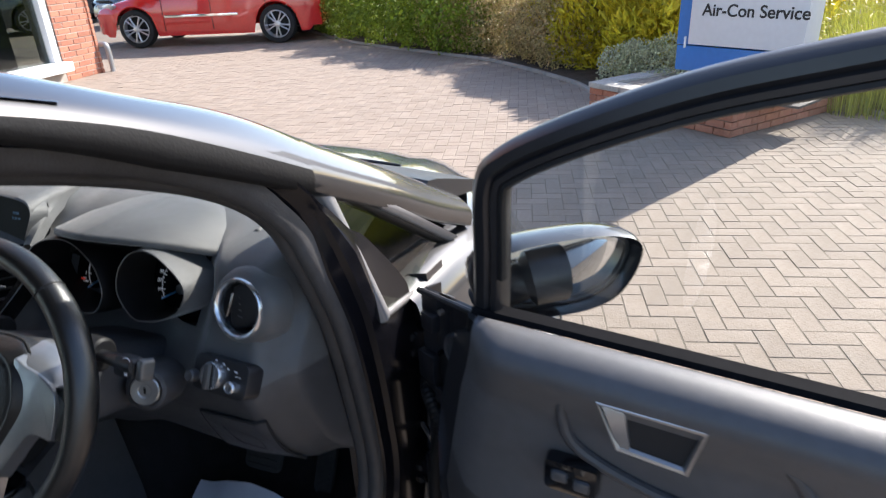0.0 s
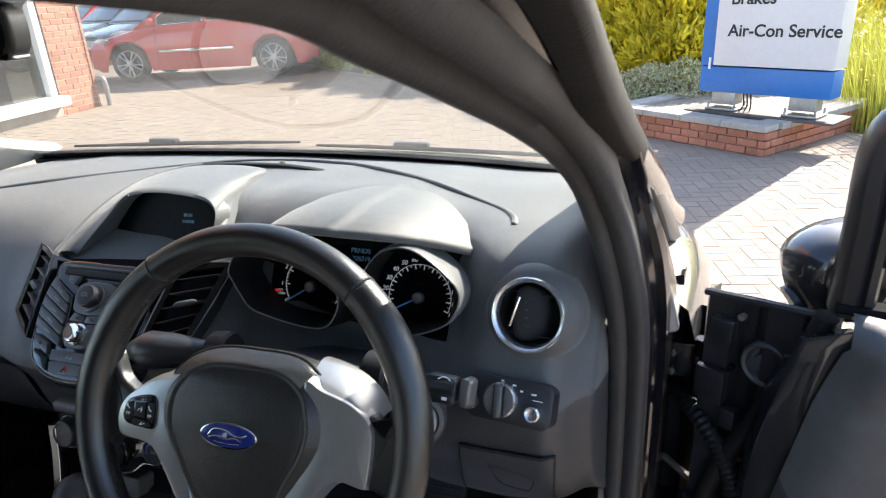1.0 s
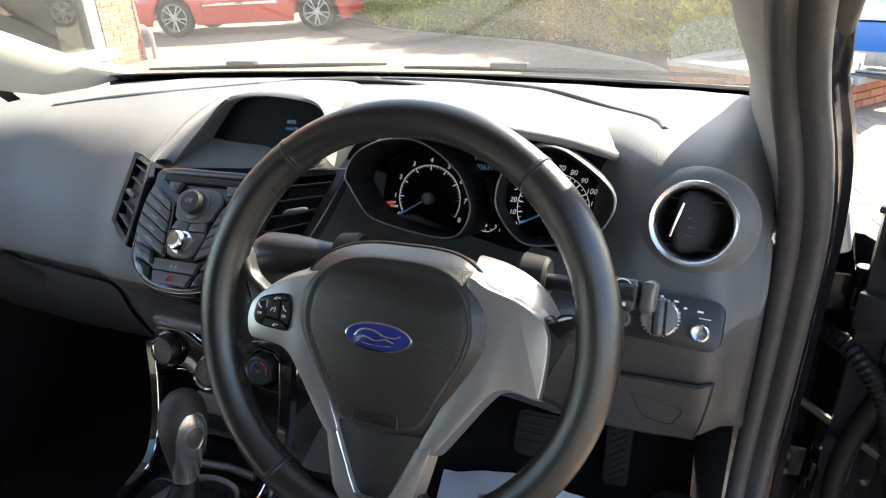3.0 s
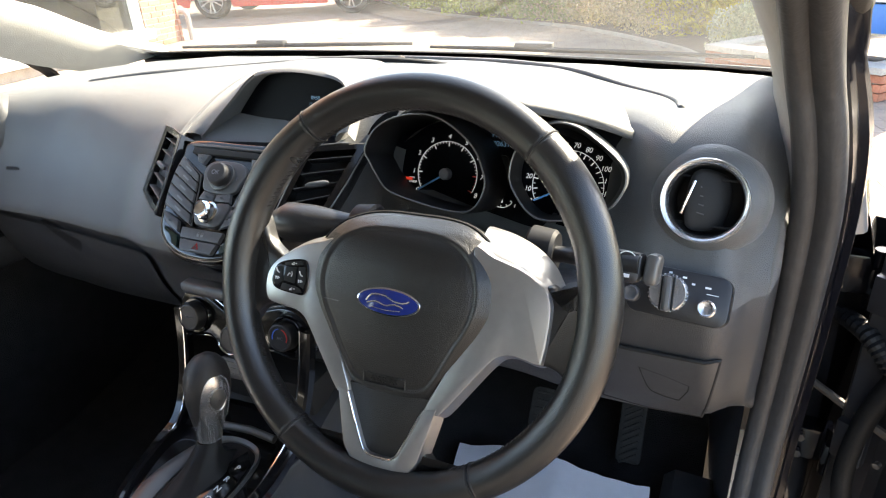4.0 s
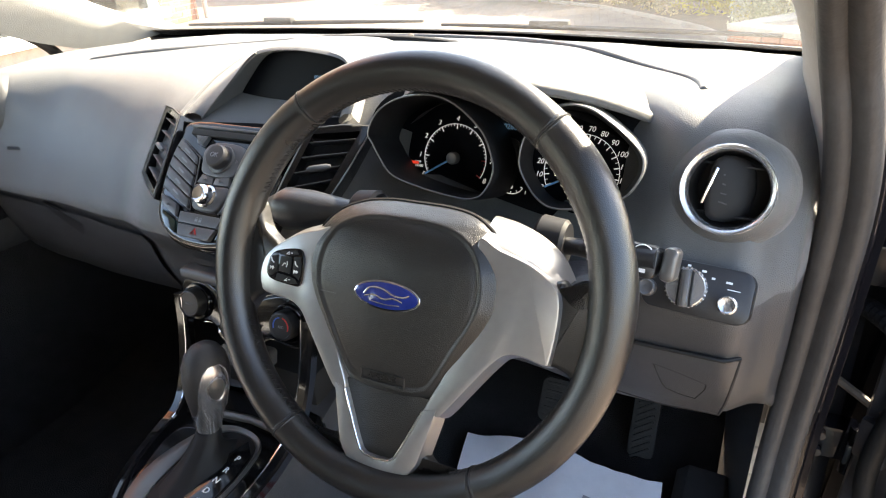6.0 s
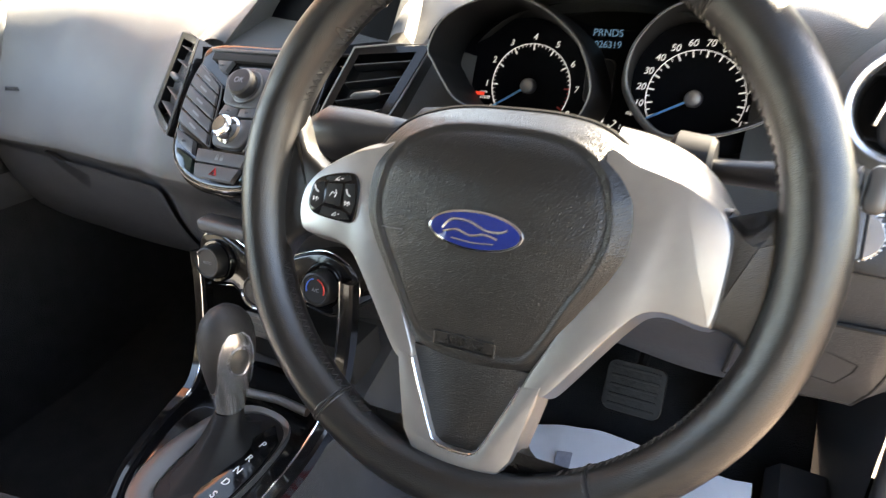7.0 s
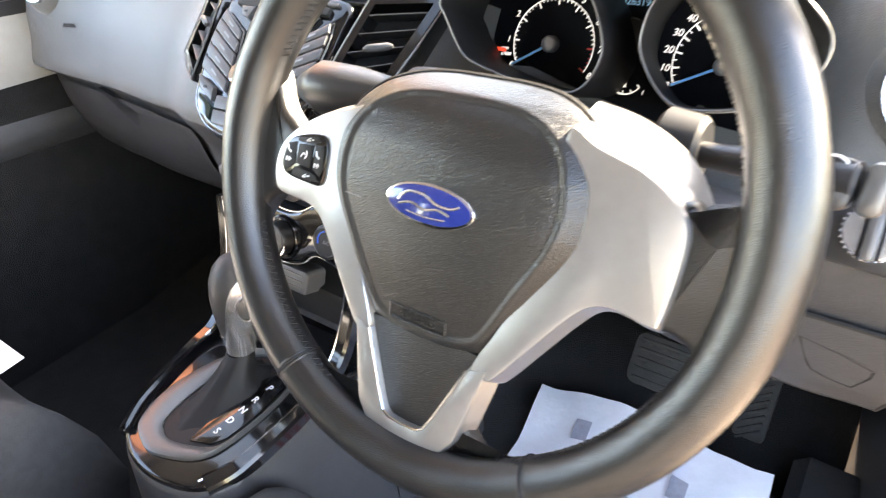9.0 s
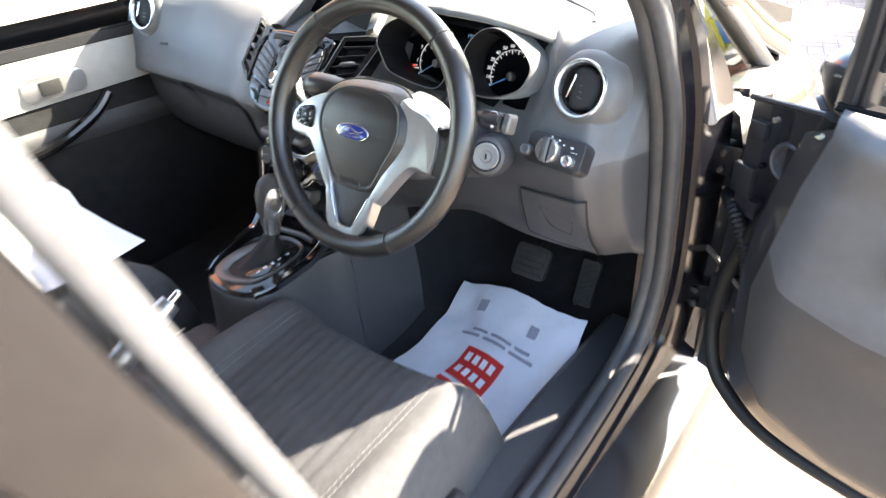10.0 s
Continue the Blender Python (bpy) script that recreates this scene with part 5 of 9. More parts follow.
def grip(a):
    """The rim's thickness: thicker where the thumbs rest."""
    d = math.degrees(a) % 360
    near = min(abs(d - 172), abs(d - 8), abs(d - 368), abs(d - 148), abs(d - 32))
    return 0.0158 + 0.0016 * math.exp(-(near / 16) ** 2)


bm = bm_new()
steps = 180
tube(bm, [ring_point(2 * math.pi * i / steps) for i in range(steps)], [grip(2 * math.pi * i / steps) for i in range(steps)], 24, closed=True, squash=1.08, up=tuple(WN))
rim = part("rim", bm, LEATHER, steering_wheel, "black grained leather rim", smooth=80)
for deg in (128.0, 50.5, 237, 301.5):
    a = radians(deg)
    c, t = ring_point(a), (ring_point(a + 0.01) - ring_point(a - 0.01)).normalized()
    out = (c - WC).normalized()
    bm = bm_new()
    tube(bm, [c + (grip(a) + 0.0001) * (1.08 * math.cos(k) * WN + math.sin(k) * out) for k in (2 * math.pi * i / 28 for i in range(28))], 0.0009, 6, closed=True)
    part("seam", bm, DARK, rim, "dark seam in the leather")
    bm = bm_new()
    for q in (-1, 1):
        a2 = a + q * 0.0105
        c2, g2 = ring_point(a2), grip(a2) - 0.0012
        o2 = (c2 - WC).normalized()
        tube(bm, [c2 + g2 * (1.08 * math.cos(k) * WN + math.sin(k) * o2) for k in (2 * math.pi * i / 28 for i in range(28))], 0.0016, 8, closed=True)
    part("seam_fold", bm, LEATHER, rim, "turned leather edges along the seam", smooth=70)
# zigzag stitching round the inner side of the rim, left out where the spokes join it
bm = bm_new()
count = 400
for i in range(count):
    deg = 360 * i / count
    if 158 < deg < 200 or deg < 12 or deg > 334 or 246 < deg < 294:
        continue
    a, b = radians(deg), radians(deg + 300 / count)
    g = grip(a) + 0.0002
    low_, high_ = radians(-4), radians(16)
    p_, q_ = (low_, high_) if i % 2 else (high_, low_)
    c = ring_point(a, R - g * math.cos(p_), g * 1.08 * math.sin(p_))
    d = ring_point(b, R - g * math.cos(q_), g * 1.08 * math.sin(q_))
    tube(bm, [c, c.lerp(d, 0.5) + (WC - c).normalized() * 0.0003, d], [0.0004, 0.0006, 0.0004], 5)
tagged(part("stitching", bm, BLACKTHREAD, rim, "black zigzag stitching along the inner rim"), kind="stuff")

# airbag cover: a domed pad that recedes towards its foot, with turned-down flanks
HALF = [(0.0, 0.066), (0.028, 0.0655), (0.051, 0.0615), (0.070, 0.0515), (0.0825, 0.036), (0.0885, 0.015), (0.0885, -0.003), (0.082, -0.024), (0.0695, -0.047), (0.056, -0.074), (0.046, -0.091), (0.036, -0.0985), (0.020, -0.1015), (0.0, -0.102)]
AIR = HALF + [(-x, y) for x, y in HALF[-2:0:-1]]
air = soft_outline(AIR, 5)
HUB = (0.0, -0.012)


def pad_height(x, y, f):
    """The cover's height over the rim's plane; f is 1 at its outline and 0 in the middle."""
    h = float(np.interp(y, [-0.102, -0.09, -0.08, -0.05, -0.01, 0.02, 0.04, 0.055, 0.066], [-0.0015, 0.001, 0.0032, 0.0098, 0.0150, 0.0140, 0.0085, 0.0005, -0.012])) - 0.95 * x * x
    side = min(1.0, abs(x) / 0.05)
    if f > 0.84:
        h -= (0.006 + 0.0015 * side) * ((f - 0.84) / 0.16) ** 1.3
    return h + 0.0011 * side * math.exp(-((f - 0.835) / 0.02) ** 2) - 0.0008 * math.exp(-((f - 0.79) / 0.018) ** 2)


bm, rows = bm_new(), []
rows.append([WM @ Vector((x, y, -0.035)) for x, y in air])
for f in (1.0, 0.985, 0.96, 0.93, 0.90, 0.875, 0.855, 0.84, 0.825, 0.805, 0.79, 0.77, 0.74, 0.68, 0.6, 0.5, 0.4, 0.3, 0.2, 0.1, 0.02):
    row = []
    for x, y in air:
        px_, py_ = HUB[0] + (x - HUB[0]) * f, HUB[1] + (y - HUB[1]) * f
        row.append(WM @ Vector((px_, py_, pad_height(px_, py_, f) - (0.0018 if f == 1.0 else 0))))
    rows.append(row)
grid_faces(bm, rows, closed_u=True, cap=True)
cover = part("airbag_cover", bm, COVER, steering_wheel, "black grained airbag cover", smooth=60)
bm = bm_new()
tube(bm, [WM @ Vector((x * 1.008, y * 1.008, pad_height(x, y, 1.0) - 0.003)) for x, y in air], 0.0016, 8, closed=True)
part("cover_joint", bm, DARK, steering_wheel, "dark joint round the airbag cover")
# oval badge
BY = -0.009
oval = lambda a, b: [(a * math.cos(t), b * math.sin(t)) for t in (2 * math.pi * i / 48 for i in range(48))]
BM_ = WM @ pose(-0.002, BY, 0.0166)
bm = bm_new()
slab(bm, oval(0.0302, 0.0122), BM_, 0.006, 0.0012)
badge = part("badge_rim", bm, CHROME, steering_wheel, "chrome rim of the oval badge")
bm = bm_new()
slab(bm, oval(0.0284, 0.0105), BM_ @ pose(0, 0, 0.0003), 0.003, 0.0005)
part("badge_enamel", bm, BLUEOVAL, badge, "dark blue oval enamel")
bm = bm_new()
for line, w in ((((-0.0205, -0.001), (-0.0150, 0.0048), (-0.0040, 0.0052), (0.0060, 0.0015), (0.0150, 0.0012), (0.0205, 0.0034)), 0.0009), (((-0.0195, -0.0030), (-0.0110, -0.0008), (-0.0020, -0.0030), (0.0070, -0.0012), (0.0150, -0.0030)), 0.0008), (((-0.0140, -0.0060), (0.0, -0.0070), (0.0130, -0.0060)), 0.0005)):
    tube(bm, smooth_line([BM_ @ Vector((x, y, 0.0005)) for x, y in line], 6), w, 6)
part("badge_scroll", bm, BRIGHTRING, badge, "pale flowing scroll on the badge")


def on_pad(x, y, lift=0.0):
    f = 0.5
    return WM @ Vector((x, y, pad_height(x, y, f) + lift))


bm = bm_new()
for a, b in (((-0.0245, -0.0752), (0.0165, -0.0752)), ((0.0165, -0.0752), (0.0165, -0.0842)), ((0.0165, -0.0842), (-0.0245, -0.0842)), ((-0.0245, -0.0842), (-0.0245, -0.0752))):
    tube(bm, [on_pad(a[0] + (b[0] - a[0]) * k / 6, a[1] + (b[1] - a[1]) * k / 6, 0.0003) for k in range(7)], 0.0007, 6)
part("embossed_frame", bm, COVER, cover, "embossed frame on the cover")
slope = math.degrees(math.atan2(pad_height(0, -0.0752, 0.5) - pad_height(0, -0.0842, 0.5), 0.009))
words("embossed_word", "AIRBAG", WM @ pose(-0.004, -0.0797, pad_height(0, -0.0797, 0.5) + 0.0002, slope, 0, 0), 0.0078, COVER, cover, 0.0006)
bm = bm_new()
tube(bm, [on_pad(x, -0.0165, 0.0002) for x in (-0.068, -0.060, -0.052)], 0.0004, 5)
part("mould_line", bm, GREYPL, cover, "fine mould line")

# silver spokes
SIDE_L = [(-0.064, 0.036), (-0.082, 0.033), (-0.102, 0.0265), (-0.122, 0.0145), (-0.1345, 0.002), (-0.1385, -0.011), (-0.1372, -0.023), (-0.131, -0.0305), (-0.108, -0.0325), (-0.0945, -0.0375), (-0.084, -0.050), (-0.071, -0.069), (-0.0535, -0.094), (-0.047, -0.099), (-0.037, -0.097), (-0.048, -0.070), (-0.060, -0.040), (-0.068, 0.0)]
SIDE_R = [(0.064, 0.046), (0.083, 0.0405), (0.107, 0.0335), (0.124, 0.0235), (0.1325, 0.013), (0.1345, -0.004), (0.1325, -0.034), (0.128, -0.0395), (0.109, -0.0365), (0.0965, -0.0395), (0.086, -0.0505), (0.072, -0.070), (0.0545, -0.095), (0.048, -0.100), (0.037, -0.097), (0.048, -0.070), (0.060, -0.040), (0.068, 0.0)]
CREST_L = [(-0.066, 0.0370), (-0.082, 0.0325), (-0.102, 0.026), (-0.122, 0.014), (-0.133, 0.003)]
BACK_L = [(-0.058, 0.056), (-0.078, 0.047), (-0.100, 0.035), (-0.118, 0.021), (-0.128, 0.009)]
CREST_R = [(0.068, 0.0440), (0.083, 0.0400), (0.107, 0.0330), (0.124, 0.0230), (0.132, 0.013)]
BACK_R = [(0.062, 0.064), (0.083, 0.060), (0.105, 0.051), (0.122, 0.038), (0.133, 0.022)]
spokes = []
for side, crest, backs in ((SIDE_L, CREST_L, BACK_L), (SIDE_R, CREST_R, BACK_R)):
    bm = bm_new()
    slab(bm, soft_outline(side, 4), WM @ pose(0, 0, 0.0035), 0.016, 0.0022, flare=0.0045)
    spoke = part("spoke", bm, SILVER, steering_wheel, "satin silver side spoke", smooth=38)
    spokes.append(spoke)
    bm = bm_new()
    cr, bk = smooth_line([(x, y, 0.0) for x, y in crest], 5), smooth_line([(x, y, 0.0) for x, y in backs], 5)
    grid_faces(bm, [[WM @ Vector((c_.x + (d_.x - c_.x) * f, c_.y + (d_.y - c_.y) * f, z)) for f, z in ((-0.10, -0.003), (0.0, 0.0008), (0.08, -0.0006), (0.3, -0.0065), (0.6, -0.0165), (0.9, -0.030), (1.0, -0.036), (1.0, -0.046))] for c_, d_ in zip(cr, bk)])
    part("spoke_shoulder", bm, SILVER, spoke, "sloping upper face of the spoke", smooth=40)
ROOT_L = [(-0.119, 0.008), (-0.128, 0.015), (-0.143, 0.026), (-0.158, 0.050), (-0.171, 0.0), (-0.163, -0.066), (-0.153, -0.051), (-0.145, -0.039), (-0.134, -0.032), (-0.124, -0.028), (-0.128, -0.006)]
ROOT_R = [(0.122, 0.018), (0.131, 0.0245), (0.139, 0.018), (0.149, 0.0125), (0.160, 0.034), (0.171, -0.01), (0.163, -0.072), (0.154, -0.057), (0.146, -0.046), (0.136, -0.0415), (0.124, -0.038), (0.127, -0.006)]
ROOT_B = [(-0.096, -0.140), (-0.078, -0.1475), (-0.058, -0.1465), (-0.045, -0.140), (-0.037, -0.132), (-0.02, -0.13), (0.02, -0.13), (0.037, -0.132), (0.044, -0.142), (0.058, -0.1495), (0.078, -0.1490), (0.096, -0.140), (0.07, -0.160), (0.0, -0.176), (-0.07, -0.160)]
for outline in (ROOT_L, ROOT_R, ROOT_B):
    bm = bm_new()
    slab(bm, soft_outline(outline, 5), WM @ pose(0, 0, -0.001), 0.016, 0.006)
    part("spoke_root", bm, LEATHER, steering_wheel, "black leather spoke root", smooth=70)
POD = [(-0.1305, -0.006), (-0.1265, 0.005), (-0.116, 0.0105), (-0.0985, 0.0135), (-0.0925, 0.008), (-0.0915, -0.006), (-0.094, -0.0185), (-0.105, -0.0195), (-0.124, -0.0175), (-0.130, -0.0125)]
bm = bm_new()
slab(bm, soft_outline(POD, 4), WM @ pose(0, 0, 0.0055), 0.006, 0.0012)
part("button_pod", bm, PIANO, spokes[0], "gloss black button pod")
POD_KEYS = {"centre": [(-0.1165, -0.0085), (-0.1155, 0.0045), (-0.1040, 0.0055), (-0.1045, -0.0095)],
        "over": [(-0.1180, 0.0068), (-0.1160, 0.0092), (-0.0990, 0.0120), (-0.0970, 0.0085), (-0.1035, 0.0072), (-0.1145, 0.0058)],
        "under": [(-0.1180, -0.0110), (-0.1045, -0.0120), (-0.0985, -0.0135), (-0.0960, -0.0170), (-0.1050, -0.0182), (-0.1200, -0.0168)],
        "call": [(-0.1290, -0.0070), (-0.1260, 0.0035), (-0.1185, 0.0055), (-0.1180, -0.0090), (-0.1240, -0.0140), (-0.1285, -0.0118)],
        "end": [(-0.1020, 0.0058), (-0.0945, 0.0068), (-0.0930, -0.0060), (-0.0950, -0.0135), (-0.1020, -0.0098)]}
for nm, outline in POD_KEYS.items():
    bm = bm_new()
    slab(bm, outline, WM @ pose(0, 0, 0.0068 if nm == "centre" else 0.0061), 0.003, 0.0006)
    part("pod_button", bm, VENTBLACK, spokes[0], "small black button", smooth=30)
bm = bm_new()
Z = 0.0065


def mark(pts, w=0.00035):
    tube(bm, [WM @ Vector((x, y, Z)) for x, y in pts], w, 4)


for y in (0.0086, -0.0150):
    mark([(-0.1095, y - 0.001), (-0.1065, y + 0.0012), (-0.1065, y - 0.001), (-0.1095, y - 0.001)])
    mark([(-0.1050, y + 0.0003), (-0.1035, y + 0.0003)])
for x in (-0.1235, -0.0980):
    mark([(x - 0.002, 0.0025), (x - 0.001, -0.0005), (x + 0.0015, -0.0020)], 0.0005)
    for q in (-0.0022, 0.0002):
        mark([(x + q, -0.0055), (x + q + 0.0018, -0.0068), (x + q, -0.0082), (x + q, -0.0055)])
Z = 0.0071
mark([(-0.1125, -0.0035), (-0.1105, -0.0005), (-0.1085, -0.0015)])
mark([(-0.1085, -0.0040), (-0.1072, -0.0015), (-0.1080, 0.0012)])
tagged(part("button_mark", bm, PRINT, spokes[0], "white button marks"), kind="stuff")
# the open V of the lower spoke
V_OUT = [(-0.0485, -0.0935), (-0.0455, -0.108), (-0.0405, -0.130), (-0.0370, -0.1435), (-0.0285, -0.1560), (-0.0150, -0.1622)]
V_IN = [(-0.0365, -0.0965), (-0.0300, -0.112), (-0.0205, -0.1335), (-0.0155, -0.1435), (-0.0105, -0.1468)]
vee = V_OUT + [(0.0, -0.163)] + [(-x, y) for x, y in V_OUT[::-1]] + [(-x, y) for x, y in V_IN] + [(0.0, -0.1475)] + V_IN[::-1]
bm = bm_new()
slab(bm, vee, WM @ pose(0, 0, 0.0045), 0.018, 0.0024, flare=0.0035)
part("lower_spoke", bm, SILVER, steering_wheel, "satin silver lower spoke", smooth=38)
bm = bm_new()
tube(bm, [WM @ Vector((x * 1.0, y, 0.0050)) for x, y in V_IN + [(0.0, -0.1475)] + [(-x, y) for x, y in V_IN[::-1]]], 0.0008, 6)
part("spoke_edge", bm, CHROME, steering_wheel, "bright inner edge of the lower spoke")
bm = bm_new()
slab(bm, [(-0.040, -0.088), (-0.0215, -0.134), (-0.0165, -0.1445), (-0.011, -0.1485), (0.011, -0.1485), (0.0165, -0.1445), (0.0215, -0.134), (0.040, -0.088)], WM @ pose(0, 0, -0.0005), 0.02, 0.002)
part("lower_panel", bm, COVER, steering_wheel, "black panel between the lower spokes", smooth=40)
CWM = basis(Vector((0.348, -0.233, 0.940)), Vector((1, 0, 0)), Vector((0, 0.427, 0.904)).normalized(), Vector((0, -0.904, 0.427)).normalized())

# column shroud, stalks and lock
steering_column = thing("steering_column", "dark grey steering column shroud with stalks and ignition lock", "steering column", (0.348, -0.05, 0.87))
bm = bm_new()
for z0, rows_ in ((0, [(0.075, 0.052, -0.035), (0.088, 0.058, -0.06), (0.092, 0.055, -0.10), (0.085, 0.05, -0.16), (0.08, 0.05, -0.26)]),):
    rr = []
    for w, h, d in rows_:
        rr.append([CWM @ Vector((x * 1.0, y - 0.005, d)) for x, y in rounded(2 * w, 2 * h, 0.03)])
    grid_faces(bm, rr, closed_u=True, cap=True)
part("shroud", bm, DASHLOW, steering_column, "dark grey column shroud", smooth=50)
for s, label in ((-1, "black indicator stalk"), (1, "black wiper stalk")):
    tip = Vector((0.348 + 0.192 * s, -0.154, 0.956 - (0.012 if s < 0 else 0)))
    root = Vector((0.348 + (0.100 if s > 0 else 0.085) * s, -0.135, 0.945))
    bm = bm_new()
    ln = [root, root.lerp(tip, 0.25), root.lerp(tip, 0.55), root.lerp(tip, 0.8), tip]
    tube(bm, ln, [0.012, 0.018, 0.026, 0.029, 0.014] if s < 0 else [0.010, 0.010, 0.012, 0.014, 0.013], 14, squash=0.75, up=(0, 0.5, 0.85))
    stalk = part("stalk", bm, BLACKPL, steering_column, label, smooth=60)
    bm = bm_new()
    cyl(bm, root - Vector((0.012 * s, 0, 0)), root + Vector((0.014 * s, 0, 0)), 0.024, 0.022, n=28, bevel=0.003)
    part("stalk_collar", bm, VENTBLACK, steering_column, "black round stalk collar")
    if s == 1:
        bm = bm_new()
        tm = basis(tip + Vector((-0.012, -0.004, 0.0)), Vector((1, -0.1, 0)).normalized(), Vector((0.05, 0.4, 0.916)).normalized(), Vector((1, -0.1, 0)).normalized().cross(Vector((0.05, 0.4, 0.916)).normalized()))
        plate(bm, rounded(0.012, 0.027, 0.005), tm @ pose(0.020, 0.0, 0.002), 0.018, 0.004)
        end = part("stalk_end", bm, SATIN, stalk, "grey stalk end", smooth=40)
        bm = bm_new()
        plate(bm, rounded(0.034, 0.026, 0.006), tm @ pose(-0.005, -0.001, 0.0035), 0.016, 0.003)
        part("stalk_face", bm, BLACKPL, stalk, "black stalk face")
        bm = bm_new()
        tube(bm, [tm @ Vector((0.008 * math.cos(a_), 0.004 + 0.008 * math.sin(a_), 0.0040)) for a_ in (radians(40 + 100 * q / 8) for q in range(9))], 0.0005, 4)
        box(bm, (0.0, 0.003, 0.0040), (0.0008, 0.010, 0.0004), 0, tm)
        box(bm, (0.002, -0.008, 0.0040), (0.005, 0.003, 0.0004), 0, tm)
        part("stalk_mark", bm, PRINT, stalk, "white wiper mark")
ign = Vector((0.474, -0.101, 0.868))
IM = Matrix.Translation(ign) @ Vector((0.35, -0.85, 0.35)).to_track_quat("Z", "Y").to_matrix().to_4x4()
bm = bm_new()
lathe(bm, [(0.034, -0.06), (0.032, -0.01), (0.028, -0.002), (0.023, 0.0), (0.021, -0.004), (0.001, -0.004)], IM, 32)
part("lock_housing", bm, DASHLOW, steering_column, "dark grey lock housing")
bm = bm_new()
lathe(bm, [(0.0205, -0.006), (0.0205, 0.002), (0.019, 0.004), (0.010, 0.0035), (0.0085, 0.0015), (0.001, 0.0015)], IM, 32)
lock = part("ignition_lock", bm, SILVER, steering_column, "round silver ignition lock")
bm = bm_new()
box(bm, (0, 0, 0.0022), (0.0025, 0.008, 0.002), 0, IM)
part("key_slot", bm, DARK, lock, "dark key slot")

# ---- air vents at the ends of the dashboard ----
def round_vent(c, normal, shut):
    c = Vector(c)
    z = Vector(normal).normalized()
    x = Vector((0, 0, 1)).cross(z).normalized()
    m = basis(c, x, z.cross(x), z)
    ob = thing("air_vent", "round dashboard air vent with a silver ring", "air vent", tuple(c), "round air vents")
    bm = bm_new()
    lathe(bm, [(0.060, -0.045), (0.057, -0.014), (0.049, -0.003), (0.0425, 0.0)], m, 40, cap=False)
    part("pod", bm, DASH, ob, "dark grey vent pod", smooth=70)
    bm = bm_new()
    lathe(bm, [(0.0430, -0.006), (0.0430, 0.003), (0.0415, 0.0055), (0.0385, 0.005), (0.0365, 0.0), (0.0358, -0.010)], m, 56, cap=False)
    part("ring", bm, BRIGHTRING, ob, "satin silver ring", smooth=60)
    bm = bm_new()
    lathe(bm, [(0.037, 0.0), (0.0355, -0.012), (0.034, -0.045), (0.001, -0.045)], m, 36, cap=False)
    part("barrel", bm, DARK, ob, "black barrel")
    bm = bm_new()
    plate(bm, soft_outline([(-0.018, 0.027), (0.012, 0.028), (0.021, 0.014), (0.0225, -0.006), (0.014, -0.026), (-0.018, -0.027)], 4), m @ pose(0.002, 0, -0.012, 0, 24, 0), 0.003, 0.001, dome=0.003)
    part("flap", bm, VENTBLACK, ob, "dark oval vent flap", smooth=60)
    for k in (-0.013, 0.012):
        bm = bm_new()
        box(bm, (0, 0, 0), (0.060, 0.0022, 0.012), 0.0006, m @ pose(0.0, k * 1.9, -0.020))
        part("slat", bm, VENTBLACK, ob, "black slat")
    bm = bm_new()
    box(bm, (0, 0, 0), (0.0032, 0.036, 0.008), 0.001, m @ pose(-0.017, 0.002, -0.003, 0, 14, -14))
    part("thumb_tab", bm, CHROME, ob, "bright thumb tab")
    for k in range(4):
        bm = bm_new()
        box(bm, (0, 0, 0), (0.010, 0.0012, 0.002), 0, m @ pose(-0.010 + 0.002 * k, 0.014 - 0.009 * k, -0.007, 0, 0, -12))
        part("tab_rib", bm, GREYPL, ob, "grey rib beside the tab")
    return ob


round_vent((0.575, -0.004, 0.960), (-0.10, -0.93, 0.34), True)
round_vent((-0.575, -0.010, 0.962), (0.10, -0.93, 0.34), True)

# ---- instrument cluster ----
CM = basis(Vector((0.345, 0.045, 0.94)), Vector((1, 0, 0)), Vector((0, 0.30, 0.954)), Vector((0, -0.954, 0.30)))
cluster = thing("instrument_cluster", "twin-dial instrument cluster under a curved hood", "instrument cluster", (0.345, 0.045, 0.94))
bm = bm_new()
out2 = soft_outline([(-0.20, 0.03), (-0.18, 0.068), (-0.13, 0.08), (-0.06, 0.07), (0, 0.055), (0.06, 0.07), (0.12, 0.08), (0.155, 0.062), (0.168, 0.03), (0.16, -0.02), (0.10, -0.05), (0.05, -0.055), (-0.01, -0.044), (-0.07, -0.030), (-0.14, -0.008)], 4)
plate(bm, out2, CM @ pose(0, 0, -0.014), 0.02)
face = part("dial_panel", bm, SCREEN, cluster, "black dial panel")


